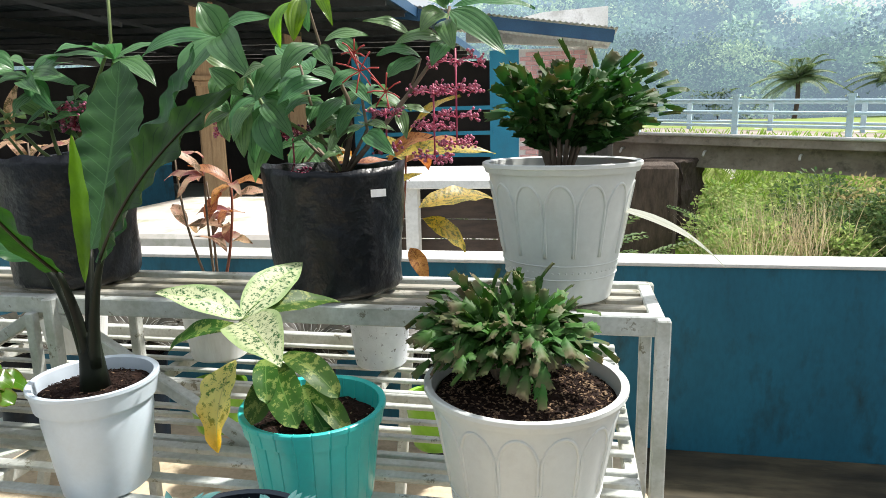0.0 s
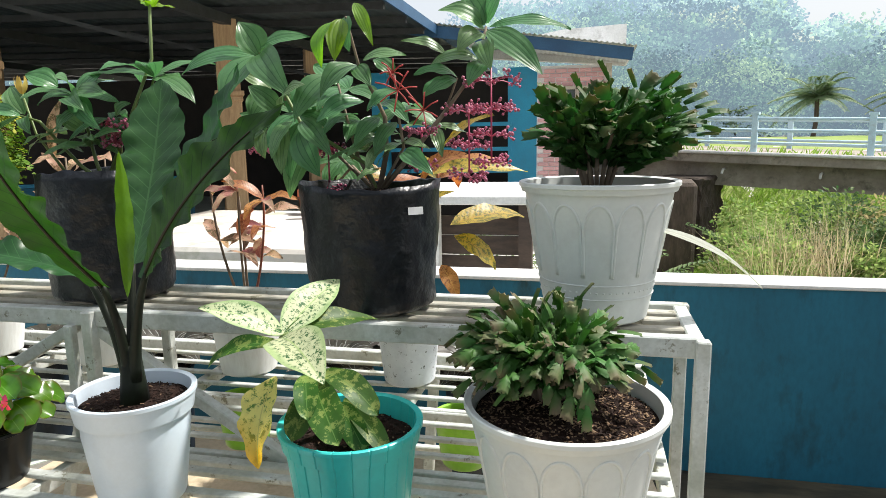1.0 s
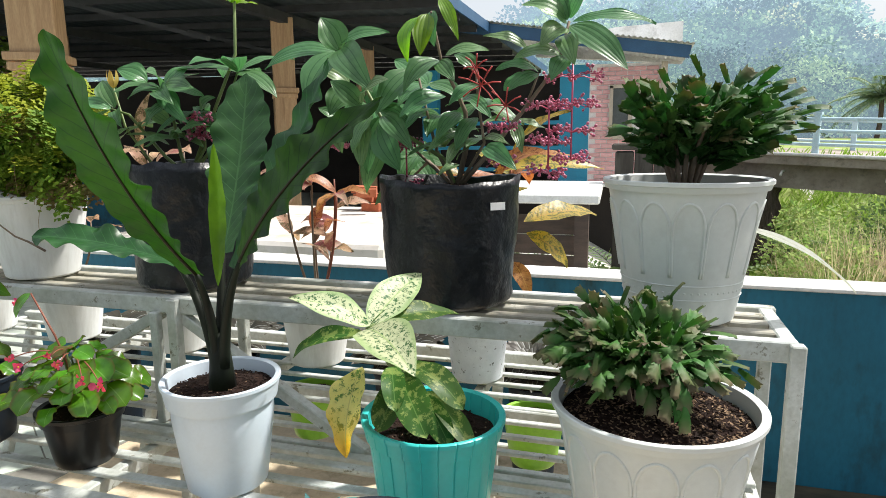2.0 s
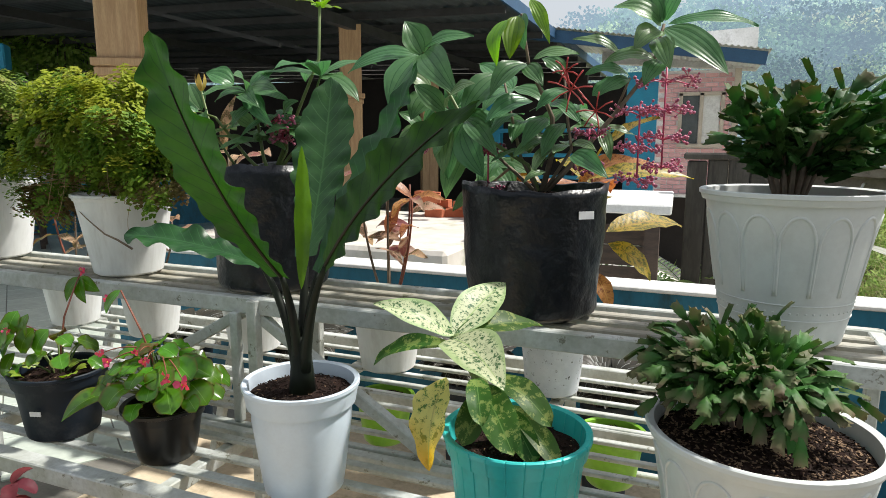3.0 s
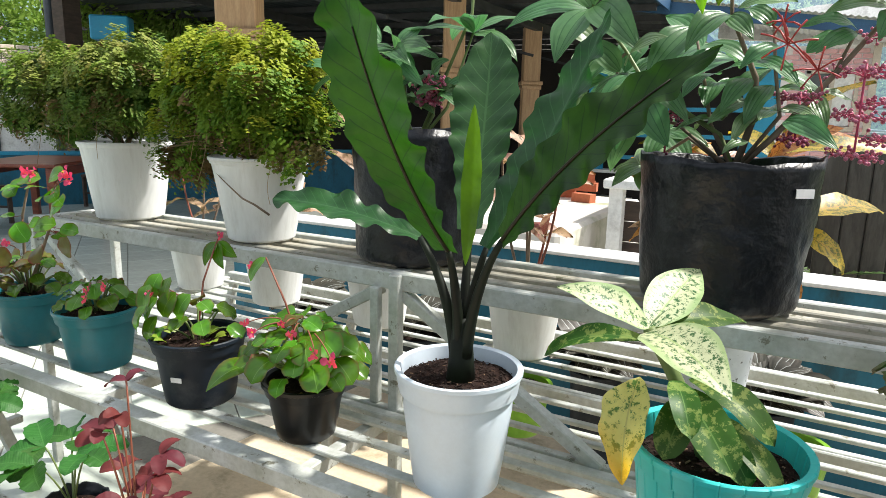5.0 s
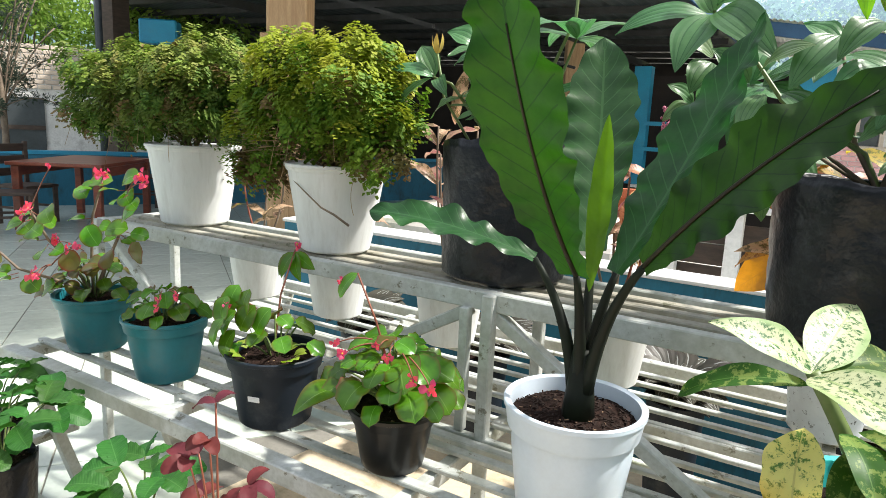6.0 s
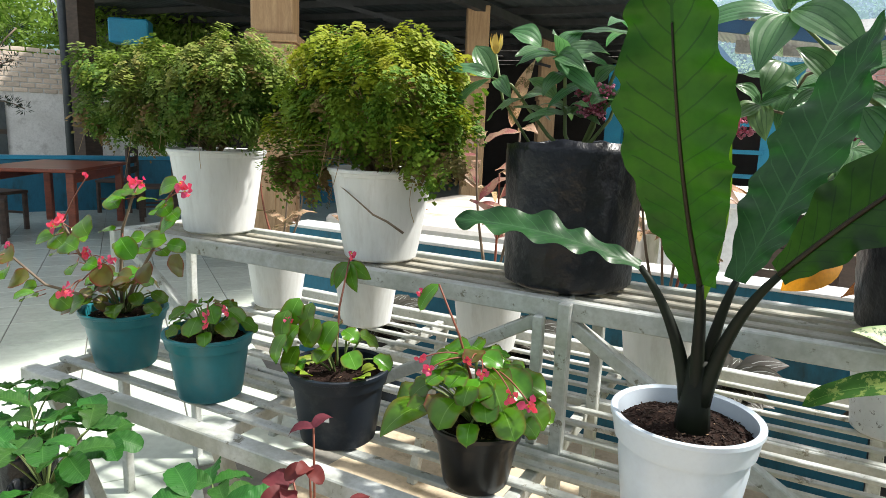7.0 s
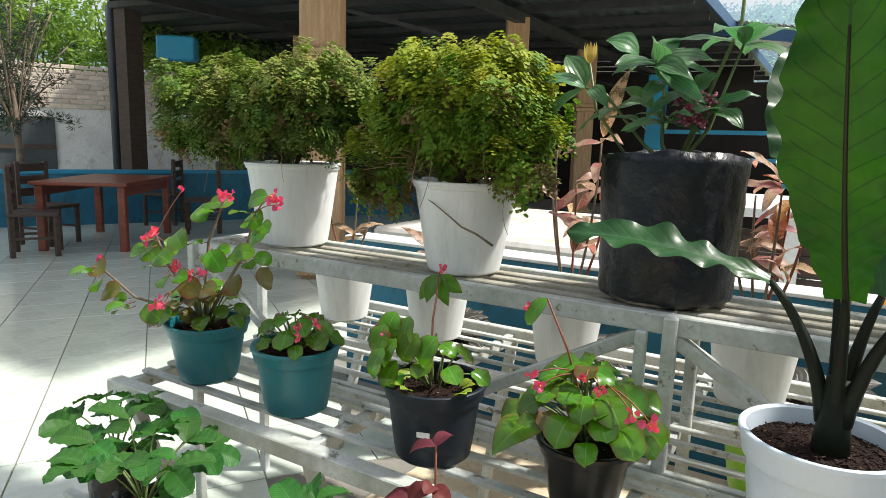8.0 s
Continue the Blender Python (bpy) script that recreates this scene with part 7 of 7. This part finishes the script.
for y in (1.74, 1.9):
    rack_bar("low_slat", (DL, y, 0.412), (DR, y, 0.412), 0.024, 0.014)
for x, y in ((-0.37, 1.82), (-1.08, 1.82), (-0.05, 1.82)):
    plain_pot(x, y, 0.42, 0.09, 0.15, M_LIME, "lime green plastic pot under the rack deck", "lime pots")


def strawberry(cx, cy, z, n, r, hgt, material, seed, label, toothed=True):
    rnd = random.Random(seed)
    ob = top("leafy_seedling", (cx, cy, z), label, "potted plant", "low front plants")
    for k in range(n):
        a = k * 2.399 + seed
        o = math.sqrt((k + 0.3) / n)
        p = Vector((cx + r * o * math.cos(a), cy + r * o * math.sin(a) * 0.8, z + hgt * (1 - 0.45 * o) * rnd.uniform(0.6 if material is L_STRAW else 0.25, 1.2)))
        tilt = Vector((rnd.uniform(-0.6, 0.6), rnd.uniform(-0.7, 0.1), 1))
        stem(ob, arc((cx, cy, z), p, 0.02), 0.0025, 0.0018, M_GREENSTEM if material is L_STRAW else M_REDSTEM, "stem", 4)
        for j in (-1, 0, 1):
            b = a + j * 1.1
            d = Vector((math.cos(b), math.sin(b), rnd.uniform(-0.5, 0.35)))
            s = rnd.uniform(0.065, 0.095) * (1 if material is L_STRAW else 0.55)
            leaf(ob, p, p + d * s, s * 0.68, material, arch=0.008, fold=0.25, wave=0.003 if material is L_STRAW else 0.0006, waves=5, up=tilt, shape="egg" if material is L_STRAW else "round", rows=22, jag=0.035 if toothed else 0.0, cols=6)
    return ob


for k, (x, y, z, n, r, hg, mt, lab) in enumerate((
    (-2.2, 0.8, 0.5, 15, 0.17, 0.2, L_STRAW, "strawberry plant with dark green toothed leaves"),
    (-2.5, 0.92, 0.46, 9, 0.13, 0.2, L_STRAW, "strawberry plant with dark green toothed leaves"),
    (-1.74, 0.86, 0.46, 5, 0.1, 0.22, L_STRAW, "small strawberry seedling with toothed leaves"),
    (-1.47, 0.83, 0.46, 14, 0.085, 0.34, L_REDLEAF, "young plant with dark red rounded leaves"),
)):
    ob = polybag(x, y, 0.31, 0.31 + (z - 0.31) + 0.02, 0.06, 0.075, 7 + k, "small black grow bag on the low tier")
    soil(ob, x, y, z, 0.06, 90 + k, 30)
    strawberry(x, y, z, n, r, hg, mt, 100 + k, lab, mt is L_STRAW)
for k, (x, y, z) in enumerate(((-0.56, 0.86, 0.79), (-0.4, 0.87, 0.8), (-0.48, 0.84, 0.78))):
    ob = rosette(x, y, z - 0.03, 0.07, 60, L_BLUE, 120 + k, "blue_succulent", "blue-green succulent with fine pointed leaves", w=0.22, group="succulents")
plain_pot(-0.48, 0.86, 0.31, 0.13, 0.45, M_GREYPOT, "tall dark pot of succulents on the low tier", "low pots")

# dark feathery tree beyond the far wall
sh = top("feathery_tree", (-11.7, 5.1, -0.35), "small dark feathery tree beyond the far terrace wall", "tree")
bm = bmesh.new()
fo = bmesh.new()
rnd = random.Random(55)
tube(bm, arc((-11.7, 5.1, -0.4), (-11.7, 5.1, 2.2), 0.1, 6, (1, 0, 0)), [0.07, 0.065, 0.06, 0.05, 0.045, 0.04, 0.03], 8)
for k in range(34):
    e = Vector((-11.7 + rnd.uniform(-0.8, 0.75), 5.1 + rnd.uniform(-0.8, 0.8), rnd.uniform(1.3, 3.5)))
    pts = arc((-11.7, 5.1, rnd.uniform(1.0, 2.0)), e, 0.15)
    tube(bm, pts, 0.012, 4)
    for q in pts[2:]:
        for _ in range(30):
            v = Vector((rnd.gauss(0, 1), rnd.gauss(0, 1), rnd.gauss(0.3, 1))).normalized()
            card(fo, q + v * 0.05, v, Vector((v.y, -v.x, 0.3)).normalized(), rnd.uniform(0.06, 0.12), 0.014)
part("trunk", bm, M_STEM, sh)
part("crown", fo, tufts("dark_needle_foliage", (0.012, 0.03, 0.018), (0.03, 0.055, 0.03), (0.04, 0.05, 0.03), light=0.1), sh, smooth=False, kind="stuff")

# ---- floor tiles ----
TS, TA = 0.45, radians(-35)
bm = bmesh.new()
box(bm, 0, 0, 0.0, TS - 0.006, TS - 0.006, 0.012, bevel=0.002)
tile0 = part("tile", bm, M_TILE, terrace, smooth=False)
rest = bmesh.new()
d0, n0 = Vector((math.cos(TA), math.sin(TA), 0)), Vector((-math.sin(TA), math.cos(TA), 0))
cells = []
for i in range(-60, 60):
    for j in range(-60, 60):
        p = d0 * (TS * (i + 0.4)) + n0 * (TS * (j + 0.02))
        inside = (-22.5 < p.x < -2.5 and -4.3 < p.y < 2.5) or (-22.5 < p.x < -3.6 and 2.5 <= p.y < 14.4)
        if inside:
            cells.append((abs(p.x + 3.6) + 0.8 * abs(p.y - 2.2), p))
cells.sort(key=lambda c: (c[0], c[1].x, c[1].y))
for k, (_, p) in enumerate(cells):
    m = Matrix.Translation((p.x, p.y, 0.001)) @ Matrix.Rotation(TA, 4, "Z")
    if k < 300:
        ob = tile0 if k == 0 else new("tile", tile0.data)
        ob.parent = terrace
        ob.matrix_local = m
    else:
        h = (TS - 0.006) / 2
        vs = [rest.verts.new(m @ Vector((a * h, b * h, 0.006))) for a, b in ((-1, -1), (1, -1), (1, 1), (-1, 1))]
        rest.faces.new(vs)
part("tile_field", rest, M_TILE, terrace, smooth=False, kind="stuff")
